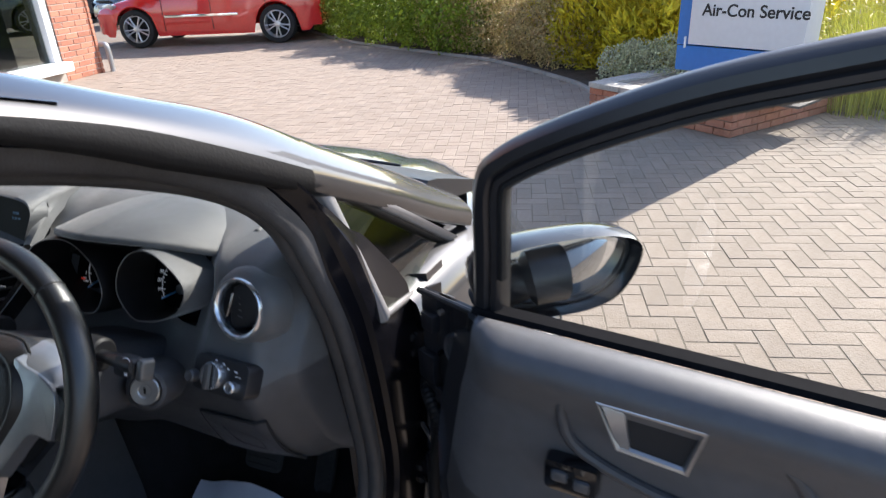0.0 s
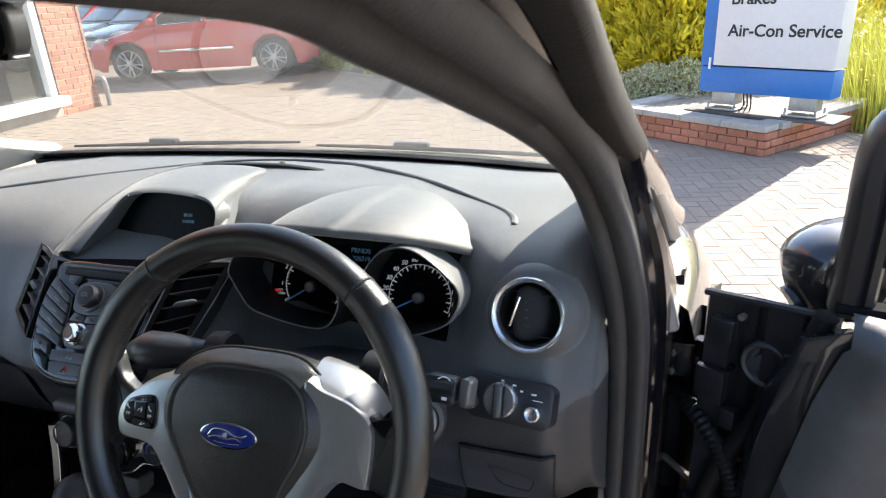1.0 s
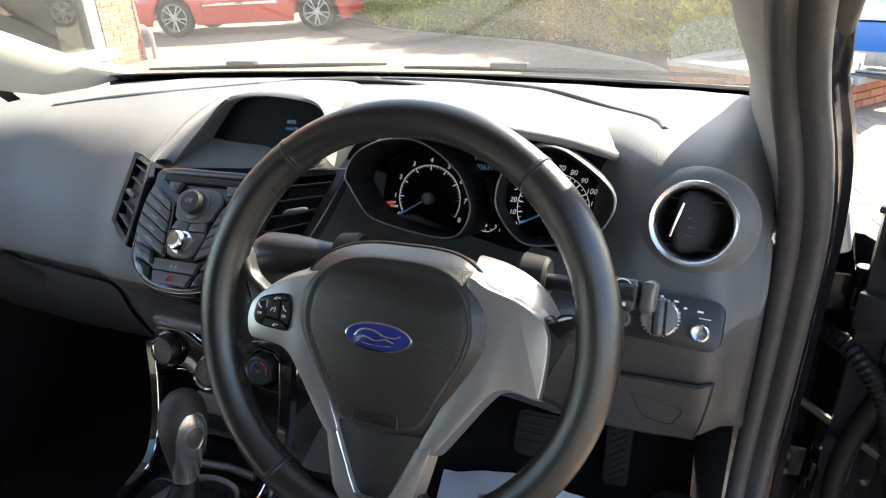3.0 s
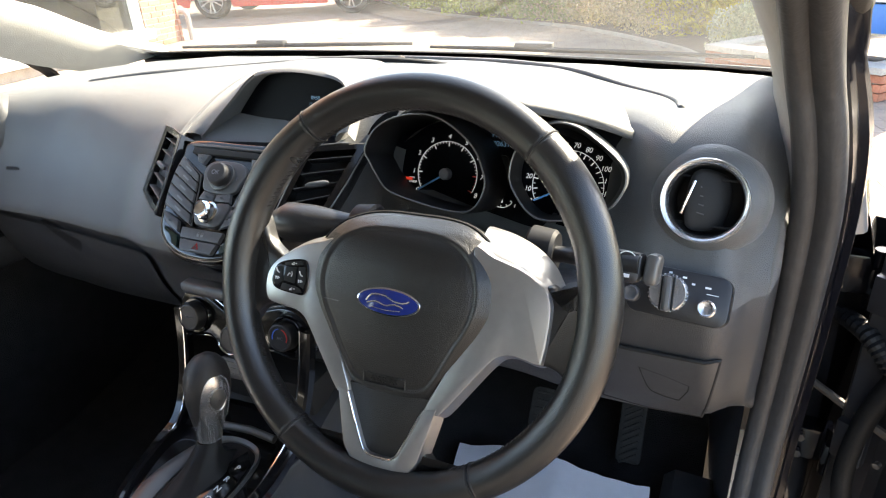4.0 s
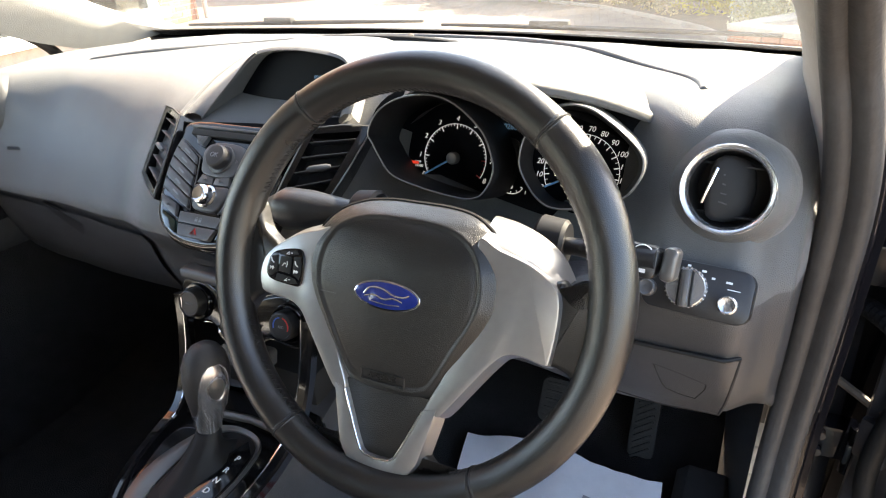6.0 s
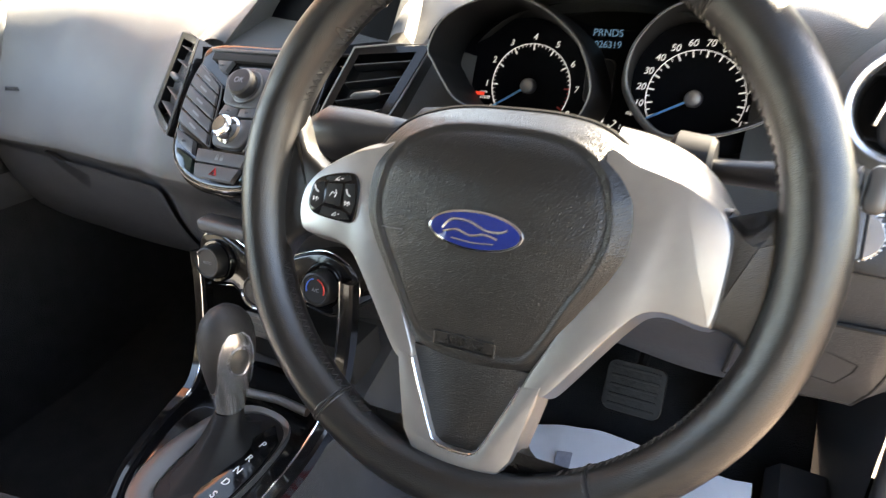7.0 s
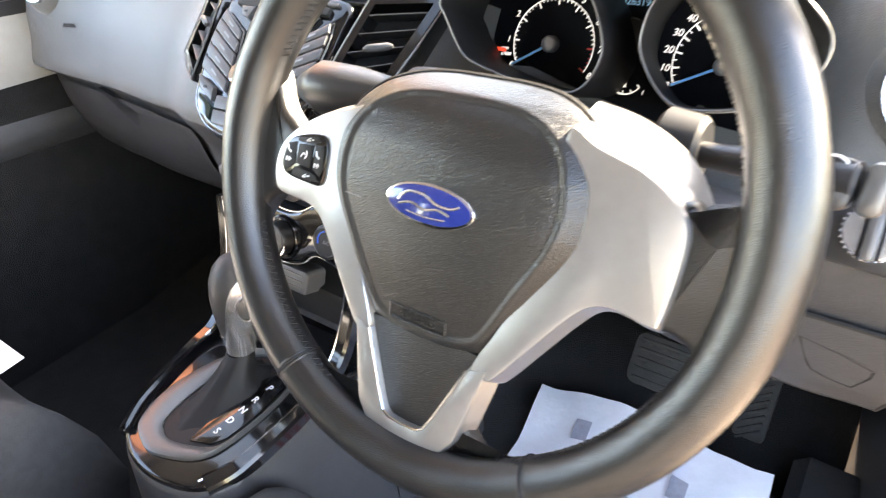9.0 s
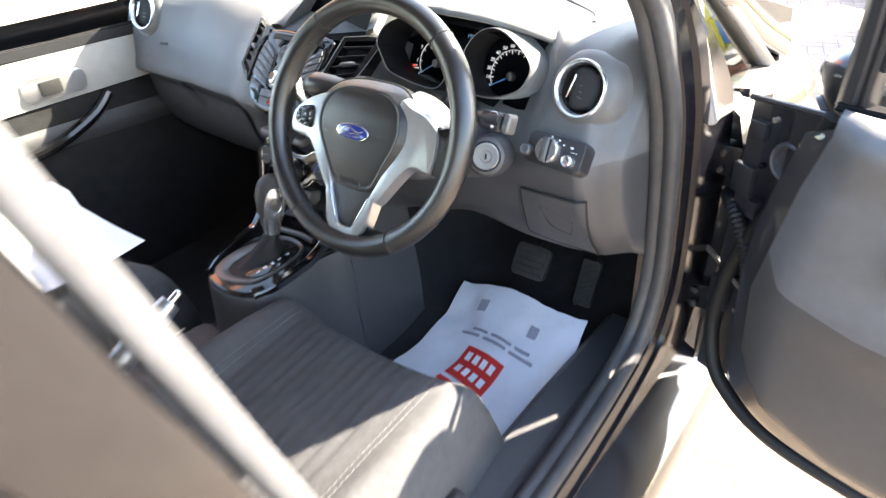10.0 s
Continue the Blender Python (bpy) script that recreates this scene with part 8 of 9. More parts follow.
# ---- seats ----
def seat(x0, label, back):
    ob = thing("car_seat", label, "car seat", (x0, -0.5, 0.3), "front seats")
    front, rear, half = -0.245, -0.80, 0.245

    def top(x, y):
        u, f = x / half, (front - y) / (front - rear)
        edge = 0.032 * math.exp(-((abs(u) - 0.82) / 0.17) ** 2)
        nose = -0.11 * max(0.0, 1 - f / 0.14) ** 2.2
        side = -0.10 * max(0.0, abs(u) - 0.86) ** 1.3 / 0.14 ** 1.3 * 0.6
        return 0.585 - 0.065 * f + edge * min(1, f * 2.5) + nose + side

    bm, rows = bm_new(), []
    for i in range(29):
        f = i / 28
        y = front + (rear - front) * f
        hw = half * (0.93 + 0.07 * min(1, f * 4))
        row = []
        for j in range(33):
            u = -1 + 2 * j / 32
            row.append((x0 + u * hw, y + 0.03 * u * u * (1 - f), top(u * half, y)))
        rows.append([(x0 - hw - 0.004, y, 0.36)] + row + [(x0 + hw + 0.004, y, 0.36)])
    rows.insert(0, [(p[0], front + 0.012, min(p[2], 0.36) if k not in (0,) else 0.36) for k, p in enumerate(rows[0])])
    grid_faces(bm, rows)
    cushion = part("cushion", bm, FABRIC, ob, "charcoal fabric cushion", smooth=60)
    # ribbed centre panel
    bm, rows = bm_new(), []
    for j in range(61):
        u = -0.54 + 1.08 * j / 60
        row = []
        for i in range(27):
            f = 0.10 + 0.90 * i / 26
            y = front + (rear - front) * f
            row.append((x0 + u * half, y + 0.03 * u * u * (1 - f), top(u * half, y) + 0.002 + 0.0030 * abs(math.sin(math.pi * j / 5))))
        rows.append(row)
    grid_faces(bm, rows)
    part("centre_panel", bm, FABRIC2, ob, "dark ribbed fabric centre panel", smooth=50)
    for s in (-1, 1):
        bm = bm_new()
        for off in (0.0, 0.012):
            for i in range(44):
                f = 0.10 + 0.88 * i / 44
                y = front + (rear - front) * f
                u = s * (0.62 + off / half)
                y2 = y - 0.008
                tube(bm, [(x0 + u * half, y + 0.03 * u * u * (1 - f), top(u * half, y) + 0.001), (x0 + u * half, y2 + 0.03 * u * u * (1 - f), top(u * half, y2) + 0.001)], 0.0007, 4)
        part("stitching", bm, THREAD, cushion, "twin pale stitching")
    # backrest
    bm, rows = bm_new(), []
    for i in range(17):
        t = i / 16
        cyy, cz = -0.78 - 0.27 * t, 0.52 + 0.62 * t
        w = 0.235 - 0.05 * max(0, t - 0.6) / 0.4
        rows.append([(x0 + w * math.cos(a), cyy + (0.055 + 0.03 * abs(math.cos(a)) ** 3) * math.sin(a), cz + 0.02 * math.sin(a)) for a in (2 * math.pi * k / 28 for k in range(28))])
    grid_faces(bm, rows, closed_u=True, cap=True)
    part("backrest", bm, FABRIC, ob, "charcoal fabric backrest", smooth=60)
    bm = bm_new()
    box(bm, (x0, -1.08, 1.24), (0.25, 0.10, 0.17), 0.04, seg=4)
    part("headrest", bm, FABRIC, ob, "charcoal headrest", smooth=60)
    bm = bm_new()
    for s in (-0.18, 0.18):
        box(bm, (x0 + s, -0.52, 0.315), (0.035, 0.5, 0.04), 0.006)
        part("seat_runner", bm, BLACKPL, ob, "black seat runner")
        bm = bm_new()
    box(bm, (x0 + 0.255, -0.55, 0.42), (0.03, 0.36, 0.12), 0.012)
    part("side_cover", bm, BLACKPL, ob, "black seat side cover")
    return ob


seat(0.350, "charcoal fabric driver's seat with twin pale stitching", True)
seat(-0.385, "charcoal fabric passenger seat with a white paper sheet on it", True).location.y -= 0.088

bm, rows = bm_new(), []
for i in range(15):
    row = []
    for j in range(15):
        x, y = -0.62 + 0.385 * i / 14, -0.33 - 0.5 * j / 14
        row.append((x, y, 0.602 - 0.02 * j / 14 + 0.006 * math.sin(9 * x + 14 * y) + 0.03 * (abs(x + 0.35) > 0.17)))
    rows.append(row)
grid_faces(bm, rows)
tagged(part("paper_sheet", bm, PAPERM, smooth=60), "white paper sheet lying on the passenger seat", "paper")

# ---- rear-view mirror ----
inner_mirror = thing("rear_view_mirror", "black rear-view mirror hanging at the top of the windscreen", "mirror", (-0.03, -0.15, 1.29))
RM = basis(Vector((-0.030, -0.150, 1.290)), Vector((0.985, 0.17, -0.03)).normalized(), Vector((0.03, 0.0, 1.0)).normalized(), Vector((0.985, 0.17, -0.03)).normalized().cross(Vector((0.03, 0.0, 1.0))).normalized())
mirror_line = soft_outline([(-0.115, -0.020), (-0.105, -0.030), (0.085, -0.030), (0.103, -0.024), (0.110, -0.008), (0.108, 0.018), (0.095, 0.030), (-0.100, 0.030), (-0.115, 0.018)], 4)
bm = bm_new()
slab(bm, mirror_line, RM, 0.026, 0.006)
part("mirror_housing", bm, BLACKPL, inner_mirror, "black plastic mirror housing", smooth=50)
bm = bm_new()
slab(bm, [(x * 0.93, y * 0.84) for x, y in mirror_line], RM @ pose(0, 0, 0.0012), 0.002, 0.0004)
part("mirror_pane", bm, SCREEN, inner_mirror, "dark dipping mirror pane")
bm = bm_new()
tube(bm, [RM @ Vector((0.0, 0.004, -0.020)), RM @ Vector((0.0, 0.012, -0.045)), RM @ Vector((0.0, 0.014, -0.066))], [0.013, 0.010, 0.016], 12)
part("mirror_stem", bm, BLACKPL, inner_mirror, "black ball-jointed stem", smooth=50)

# ---- pedals ----
def pedal(name, label, c, w, h, tilt, ribs):
    ob = thing(name, label, "pedal", tuple(c))
    m = Matrix.Translation(c) @ pose(0, 0, 0, tilt, 0, 0)
    bm = bm_new()
    plate(bm, rounded(w, h, min(w, h) * 0.18), m, 0.012, 0.003)
    pad = part("pad", bm, TYRE, ob, "black rubber pedal pad", smooth=40)
    bm = bm_new()
    for k in range(ribs):
        y = -h / 2 + h * (k + 0.7) / (ribs + 0.4)
        box(bm, (0, 0, 0.001), (w * 0.8, 0.004, 0.004), 0.001, m @ pose(0, y, 0, 0, 0, 35 if name == "accelerator" else 0))
    part("ribs", bm, TYRE, pad, "raised rubber ribs")
    bm = bm_new()
    tube(bm, smooth_line([m @ Vector((0, h * 0.2, -0.01)), m @ Vector((0, h * 0.6, -0.05)), m @ Vector((0, h * 0.6 + 0.12, -0.10)), m @ Vector((0, h * 0.6 + 0.25, -0.08))], 5), 0.009, 8)
    part("arm", bm, BLACKPL, ob, "black pedal arm")


pedal("brake_pedal", "wide black rubber brake pedal", Vector((0.372, 0.212, 0.462)), 0.085, 0.075, 55, 5)
pedal("accelerator", "tall ribbed black accelerator pedal", Vector((0.499, 0.238, 0.435)), 0.042, 0.105, 62, 9)

# ---- paper floor mat ----
def floor_z(y):
    return float(np.interp(y, [-0.5, -0.2, 0.0, 0.1, 0.2], [0.292, 0.290, 0.298, 0.312, 0.346]))


mat_ = thing("paper_floor_mat", "crumpled white paper floor mat with a red printed panel", "floor mat", (0.37, -0.1, 0.29))
bm, rows = bm_new(), []
for i in range(33):
    row = []
    for j in range(41):
        u, v = i / 32, j / 40
        x = 0.20 + 0.345 * u + 0.008 * math.sin(7 * v)
        y = 0.19 - 0.60 * v + 0.01 * math.sin(5 * u) - 0.02 * u
        z = floor_z(y) + 0.006 + 0.062 * u * max(0, 1 - v * 3) + 0.016 * noise.noise((x * 9, y * 9, 1.3)) + 0.005 * noise.noise((x * 26, y * 22, 4.1)) + 0.010 * abs(noise.noise((x * 14 + y * 8, y * 5, 8)))
        row.append((x, y, z))
    rows.append(row)
grid_faces(bm, rows)
part("sheet", bm, PAPERM, mat_, "crumpled white paper", smooth=30)


def on_mat(u, v, lift=0.011):
    x = 0.20 + 0.345 * u + 0.008 * math.sin(7 * v)
    y = 0.19 - 0.60 * v + 0.01 * math.sin(5 * u) - 0.02 * u
    z = floor_z(y) + lift + 0.062 * u * max(0, 1 - v * 3) + 0.016 * noise.noise((x * 9, y * 9, 1.3)) + 0.010 * abs(noise.noise((x * 14 + y * 8, y * 5, 8)))
    return (x, y, z)


def printed(u0, u1, v0, v1, n=10, lift=0.011):
    bm = bm_new()
    grid_faces(bm, [[on_mat(u0 + (u1 - u0) * i / n, v0 + (v1 - v0) * j / n, lift) for j in range(n + 1)] for i in range(n + 1)])
    return bm


part("red_panel", printed(0.34, 0.64, 0.265, 0.41), REDPRINT, mat_, "red printed panel")
part("red_panel", printed(0.34, 0.64, 0.43, 0.455), REDPRINT, mat_, "narrow red printed band")
for k, (u0, u1, v0, v1) in enumerate([(0.375 + 0.062 * q, 0.375 + 0.062 * q + 0.04, v, v + 0.034) for v in (0.289, 0.35) for q in range(4)]):
    part("panel_bar", printed(u0, u1, v0, v1, 6, 0.013), PAPERM, mat_, "white bar of lettering")
for u0, u1, v in ((0.28, 0.40, 0.185), (0.43, 0.60, 0.185), (0.63, 0.75, 0.185), (0.22, 0.36, 0.21), (0.39, 0.58, 0.21), (0.61, 0.80, 0.21)):
    part("print_bar", printed(u0, u1, v, v + 0.012, 4), PAPERGREY, mat_, "grey line of print")
for u, v in ((0.22, 0.07), (0.66, 0.09)):
    part("print_mark", printed(u, u + 0.07, v, v + 0.045, 4), PAPERGREY, mat_, "small grey printed mark")

# ---- open driver's door ----
DA = radians(-7)
DH = Vector((0.86, 0.07, 0))
DU, DN = Vector((math.cos(DA), math.sin(DA), 0)), Vector((math.sin(DA), -math.cos(DA), 0))
DM = basis(DH, DU, Vector((0, 0, 1)), DN)       # x along the door, y up, z into the cabin


def dp(u, z, w=0.0):
    return DM @ Vector((u, z, w))


door = thing("car_door", "open black driver's door with a grey inner panel and its mirror", "car door", (0.9, 0.1, 0.3))
LOW = [(0.0, 0.93), (-0.035, 0.75), (-0.03, 0.55), (0.0, 0.45), (0.12, 0.385), (0.4, 0.36), (0.9, 0.37), (1.0, 0.45), (1.04, 0.7), (1.05, 0.92)]
low = [(p.x, p.y) for p in smooth_line([(u, z, 0) for u, z in LOW], 5)]
BELT = [(-0.02, 0.966), (0.3, 0.957), (0.6, 0.947), (1.06, 0.94)]


def belt(u):
    return float(np.interp(u, [b[0] for b in BELT], [b[1] for b in BELT]))


bm, rows = bm_new(), []
outline = low + [(u, belt(u) - 0.016) for u in (0.9, 0.7, 0.5, 0.3, 0.15, 0.05)]
cxy = (0.5, 0.68)
for f, w in ((0.97, -0.10), (1.0, -0.085), (1.0, -0.03), (0.99, 0.0), (0.96, 0.006)):
    rows.append([dp(cxy[0] + (u - cxy[0]) * f, cxy[1] + (z - cxy[1]) * f - (0.8 * max(0.0, z - 0.84) * min(1.0, max(0.0, -w - 0.02) / 0.06)), w) for u, z in outline])
grid_faces(bm, rows, closed_u=True, cap=True)
part("door_shell", bm, PAINT, door, "glossy black door shell", smooth=40)
# inner panel with swells; its front edge curves
def front_edge(z):
    return float(np.interp(z, [0.40, 0.47, 0.54, 0.68, 0.75, 0.86, 0.95], [0.05, 0.01, -0.012, -0.022, -0.010, 0.010, 0.034]))


bm, rows = bm_new(), []
for i in range(57):
    u = 0.012 + 0.99 * i / 56
    zb = float(np.interp(u, [0.0, 0.05, 0.15, 0.4, 0.9, 1.0], [0.58, 0.46, 0.41, 0.385, 0.39, 0.47]))
    row = []
    end = min(1.0, (u - 0.012) / 0.05 + 0.15, (1.005 - u) / 0.05)
    for w, dz in ((0.000, 0.0), (0.012, 0.005), (0.030, 0.004), (0.048, -0.002), (0.060, -0.012), (0.064, -0.024)):
        row.append(dp(u + front_edge(0.95) * max(0.0, 1 - u / 0.3), belt(u) + dz, w * (0.4 + 0.6 * max(0.0, end)) + 0.002))
    for j in range(1, 40):
        t = j / 39
        z = belt(u) - 0.024 - (belt(u) - 0.024 - zb) * t
        w = 0.064 - 0.022 * min(1, t * 8) + 0.020 * math.exp(-((z - 0.70 + 0.1 * u) / 0.05) ** 2) * min(1, u * 3)
        edge = min(end, (1.0 - t) / 0.06 + 0.05)
        row.append(dp(u + front_edge(z) * max(0.0, 1 - u / 0.3), z, 0.002 + w * max(0.0, edge) ** 0.5))
    rows.append(row)
grid_faces(bm, [r[:25] for r in rows])
panel = part("inner_panel", bm, DOORPL, door, "dark grey grained inner door panel", smooth=50)
bm = bm_new()
grid_faces(bm, [r[24:] for r in rows])
part("lower_panel", bm, DOORLOW, panel, "darker lower door panel", smooth=50)
# front edge with plug, stud and gaiter
bm = bm_new()
PLUGM = Matrix.Translation((0.845, 0.138, 0.850)) @ Vector((-0.51, -0.86, 0)).to_track_quat("Z", "Y").to_matrix().to_4x4()
bm = bm_new()
lathe(bm, [(0.031, -0.008), (0.031, 0.004), (0.028, 0.008), (0.024, 0.006), (0.021, -0.002), (0.016, -0.002), (0.014, 0.003), (0.001, 0.004)], PLUGM, 32)
part("edge_plug", bm, PLUGGREY, door, "round black rubber plug", smooth=40)
bm = bm_new()
pts = smooth_line([(0.75, 0.235, 0.73), (0.775, 0.17, 0.74), (0.805, 0.14, 0.71), (0.825, 0.13, 0.66), (0.835, 0.13, 0.60)], 14)
tube(bm, pts, [0.011 + 0.002 * (i % 2) for i in range(len(pts))], 14)
part("cable_gaiter", bm, VENTBLACK, door, "ribbed black cable gaiter", smooth=20)
bm = bm_new()
tube(bm, [(0.74, 0.22, 0.62), (0.80, 0.16, 0.615), (0.87, 0.09, 0.61)], 0.011, 8, squash=0.5)
part("check_strap", bm, RUST, door, "steel check strap")
# slanting front sheet of the door, with its folds
def sheet_at(k, z):
    """k from 0 at the inner panel to 1 at the outer skin."""
    return Vector((0.897 - 0.127 * k - 0.02 * max(0.0, 0.6 - z) * (k > 0.5), 0.098 + 0.075 * k, z))


FOLD = [(-0.04, 0.012), (0.0, 0.0), (0.12, 0.010), (0.20, 0.0), (0.48, 0.004), (0.60, 0.022), (0.70, 0.022), (0.76, 0.004), (0.97, 0.0), (1.0, 0.006), (1.02, 0.045)]
FN = Vector((0.51, 0.86, 0))
bm = bm_new()
rows = []
for z in (0.938, 0.93, 0.90, 0.83, 0.76, 0.68, 0.58, 0.48, 0.40):
    rows.append([sheet_at(k, z - 0.015 * k * (z > 0.92)) + FN * d for k, d in FOLD])
rows.insert(0, [sheet_at(k, 0.941 - 0.015 * k) + FN * 0.014 for k, d in FOLD])
grid_faces(bm, rows)
edge_ob = part("leading_edge", bm, EDGEPAINT, door, "black leading edge with pressed folds", smooth=30)
for k, z0, w, h in ((0.80, 0.885, 0.030, 0.030), (0.86, 0.80, 0.04, 0.05), (0.66, 0.76, 0.02, 0.03), (0.85, 0.58, 0.04, 0.06)):
    bm = bm_new()
    c = sheet_at(k, z0) - FN * 0.004
    box(bm, (0, 0, 0), (w, h, 0.016), 0.004, basis(c, Vector((0.86, -0.51, 0)), Vector((0, 0, 1)), Vector((-0.51, -0.86, 0))))
    part("edge_bracket", bm, EDGEPAINT, edge_ob, "black bracket on the leading edge")
for k, z in ((0.68, 0.905), (0.72, 0.83), (0.72, 0.745), (0.55, 0.70), (0.62, 0.56)):
    c = sheet_at(k, z) + FN * 0.008
    bm = bm_new()
    cyl(bm, c, c - FN * 0.008, 0.0045, n=8)
    part("screw", bm, FLANGE if z in (0.83, 0.745) else RUST, edge_ob, "small dull screw")
bm = bm_new()
tube(bm, smooth_line([(0.890, 0.094, 0.945), (0.872, 0.108, 0.87), (0.842, 0.124, 0.78), (0.808, 0.142, 0.69), (0.790, 0.150, 0.60), (0.790, 0.145, 0.50), (0.83, 0.115, 0.42), (0.95, 0.068, 0.375), (1.2, 0.035, 0.352)], 8), 0.013, 10)
part("edge_seal", bm, RUBBER, door, "black rubber edge seal", smooth=60)
bm = bm_new()
tube(bm, [sheet_at(k, 0.942 - 0.015 * k) - FN * 0.001 for k in np.linspace(0.05, 1.0, 10)], 0.005, 8)
part("corner_cap", bm, BLACKPL, door, "black lip along the top of the leading edge")
# window frame
FRAME = [(0.048, 0.955), (0.050, 1.05), (0.052, 1.135), (0.075, 1.165), (0.15, 1.205), (0.26, 1.25), (0.36, 1.28), (0.5, 1.312), (0.7, 1.335), (0.88, 1.335), (0.965, 1.31), (0.995, 1.2), (1.03, 0.98)]
fl = [(p.x, p.y) for p in smooth_line([(u, z, 0) for u, z in FRAME], 6)]
bm = bm_new()
sweep(bm, [dp(u, z, -0.012) for u, z in fl], [(-0.024, -0.03), (-0.023, -0.008), (-0.014, 0.004), (-0.002, 0.006), (0.004, 0.0), (0.007, 0.004), (0.014, 0.004), (0.018, -0.004), (0.020, -0.03)], tuple(DN))
part("window_frame", bm, FRAMEBLACK, door, "satin black window frame", smooth=40)
bm = bm_new()
sweep(bm, [dp(u, z, -0.018) for u, z in fl[4:]], [(0.014, 0.0), (0.016, 0.008), (0.021, 0.009), (0.024, 0.003), (0.023, -0.01)], tuple(DN))
part("frame_seal", bm, RUBBER, door, "black rubber glass seal", smooth=60)
bm = bm_new()
sweep(bm, [dp(u, belt(u) + 0.001, -0.006) for u in np.linspace(0.03, 1.03, 24)], [(-0.006, -0.020), (-0.006, 0.002), (0.001, 0.005), (0.005, 0.0), (0.005, -0.020)], tuple(DN))
part("belt_seal", bm, FRIT, door, "black rubber belt seal", smooth=60)
bm = bm_new()
grid_faces(bm, [[dp(u, belt(u) + 0.001, -0.0345), dp(u, belt(u) + 0.004, -0.02), dp(u, belt(u) + 0.004, -0.004)] for u in np.linspace(0.05, 1.02, 20)])
part("belt_strip", bm, FRIT, door, "black rubber strip along the glass")
bm = bm_new()
grid_faces(bm, [[dp(u, z + 0.005, -0.035) for u, z in fl[6:]], [dp(u, min(belt(u), z) - 0.01, -0.035) for u, z in fl[6:]]])
pane = part("door_glass", bm, GLASS, door, "clear door window glass")
pane.visible_shadow = False
# handle
HP = [(0.216, 0.926), (0.334, 0.922), (0.318, 0.862), (0.244, 0.868)]
bm = bm_new()
tube(bm, [dp(u, z, 0.047) for u, z in soft_outline([(0.172, 0.885), (0.186, 0.926), (0.26, 0.938), (0.345, 0.932), (0.425, 0.885), (0.44, 0.82), (0.32, 0.80), (0.20, 0.835)], 4)], 0.008, 10, closed=True)
part("handle_pod", bm, DASHLOW, panel, "moulded edge round the handle")
bm = bm_new()
plate(bm, HP, DM @ pose(0, 0, 0.058), 0.02)
part("handle_recess", bm, DARK, panel, "dark handle recess")
bm = bm_new()
tube(bm, [dp(u, z, 0.058) for u, z in HP], 0.006, 8, closed=True)
handle = part("door_handle", bm, SILVER, panel, "satin silver inner door handle")
bm = bm_new()
plate(bm, [(0.222, 0.923), (0.248, 0.920), (0.258, 0.868), (0.245, 0.866)], DM @ pose(0, 0, 0.062), 0.01, 0.002)
part("handle_lever", bm, SILVER, handle, "silver lever")
bm = bm_new()
box(bm, (0.19, 0.80, 0.052), (0.07, 0.05, 0.03), 0.012, DM)
part("switch_pod", bm, PIANO, panel, "gloss black window switch pod")
bm = bm_new()
box(bm, (0.178, 0.806, 0.068), (0.02, 0.016, 0.008), 0.004, DM)
box(bm, (0.206, 0.80, 0.068), (0.02, 0.016, 0.008), 0.004, DM)
part("window_switch", bm, GREYPL, panel, "grey window switch")
# mirror
bm = bm_new()
MC = Vector((1.0, 0.205, 0.968))
MM = basis(MC, Vector((0.80, 0.55, 0)).normalized(), Vector((0, 0, 1)), Vector((0.80, 0.55, 0)).normalized().cross(Vector((0, 0, 1))))
shape = soft_outline([(-0.095, 0.018), (-0.072, 0.050), (-0.018, 0.059), (0.054, 0.056), (0.098, 0.040), (0.103, 0.009), (0.075, -0.040), (0.026, -0.060), (-0.045, -0.060), (-0.082, -0.042)], 4)
rows = []
for f, w in ((0.88, -0.026), (0.93, -0.012), (0.955, 0.001), (0.975, 0.005), (1.0, -0.004), (1.02, -0.02), (0.98, -0.05), (0.80, -0.075), (0.4, -0.088), (0.03, -0.09)):
    rows.append([MM @ Vector((x * f - (0.055 * max(0.0, -x / 0.095) if w < 0.0 and f > 0.97 or w < -0.03 else 0.045 * max(0.0, -x / 0.095)), y * f, w)) for x, y in shape])
grid_faces(bm, rows, closed_u=True, cap=True)
mirror_shell = part("door_mirror", bm, PAINT, door, "glossy black door mirror shell", smooth=60)
bm = bm_new()
plate(bm, [(x * 0.85 - 0.045 * max(0.0, -x / 0.095) * 0.9, y * 0.84) for x, y in shape], MM @ pose(0, 0, -0.0225), 0.003, 0.001)
part("mirror_pane", bm, MIRROR, mirror_shell, "mirror pane")
bm = bm_new()
tube(bm, [MM @ Vector((x * 0.87 - 0.045 * max(0.0, -x / 0.095), y * 0.865, -0.021)) for x, y in shape], 0.003, 8, closed=True)
part("mirror_edge", bm, BLACKPL, mirror_shell, "black mirror edge")
bm = bm_new()
tube(bm, smooth_line([(0.865, 0.165, 0.925), (0.905, 0.175, 0.950), (0.94, 0.185, 0.965), (0.98, 0.21, 0.968)], 5), [0.022] * 4 + [0.03] * 6 + [0.042] * 6, 14)
part("mirror_foot", bm, BLACKPL, mirror_shell, "black mirror foot")

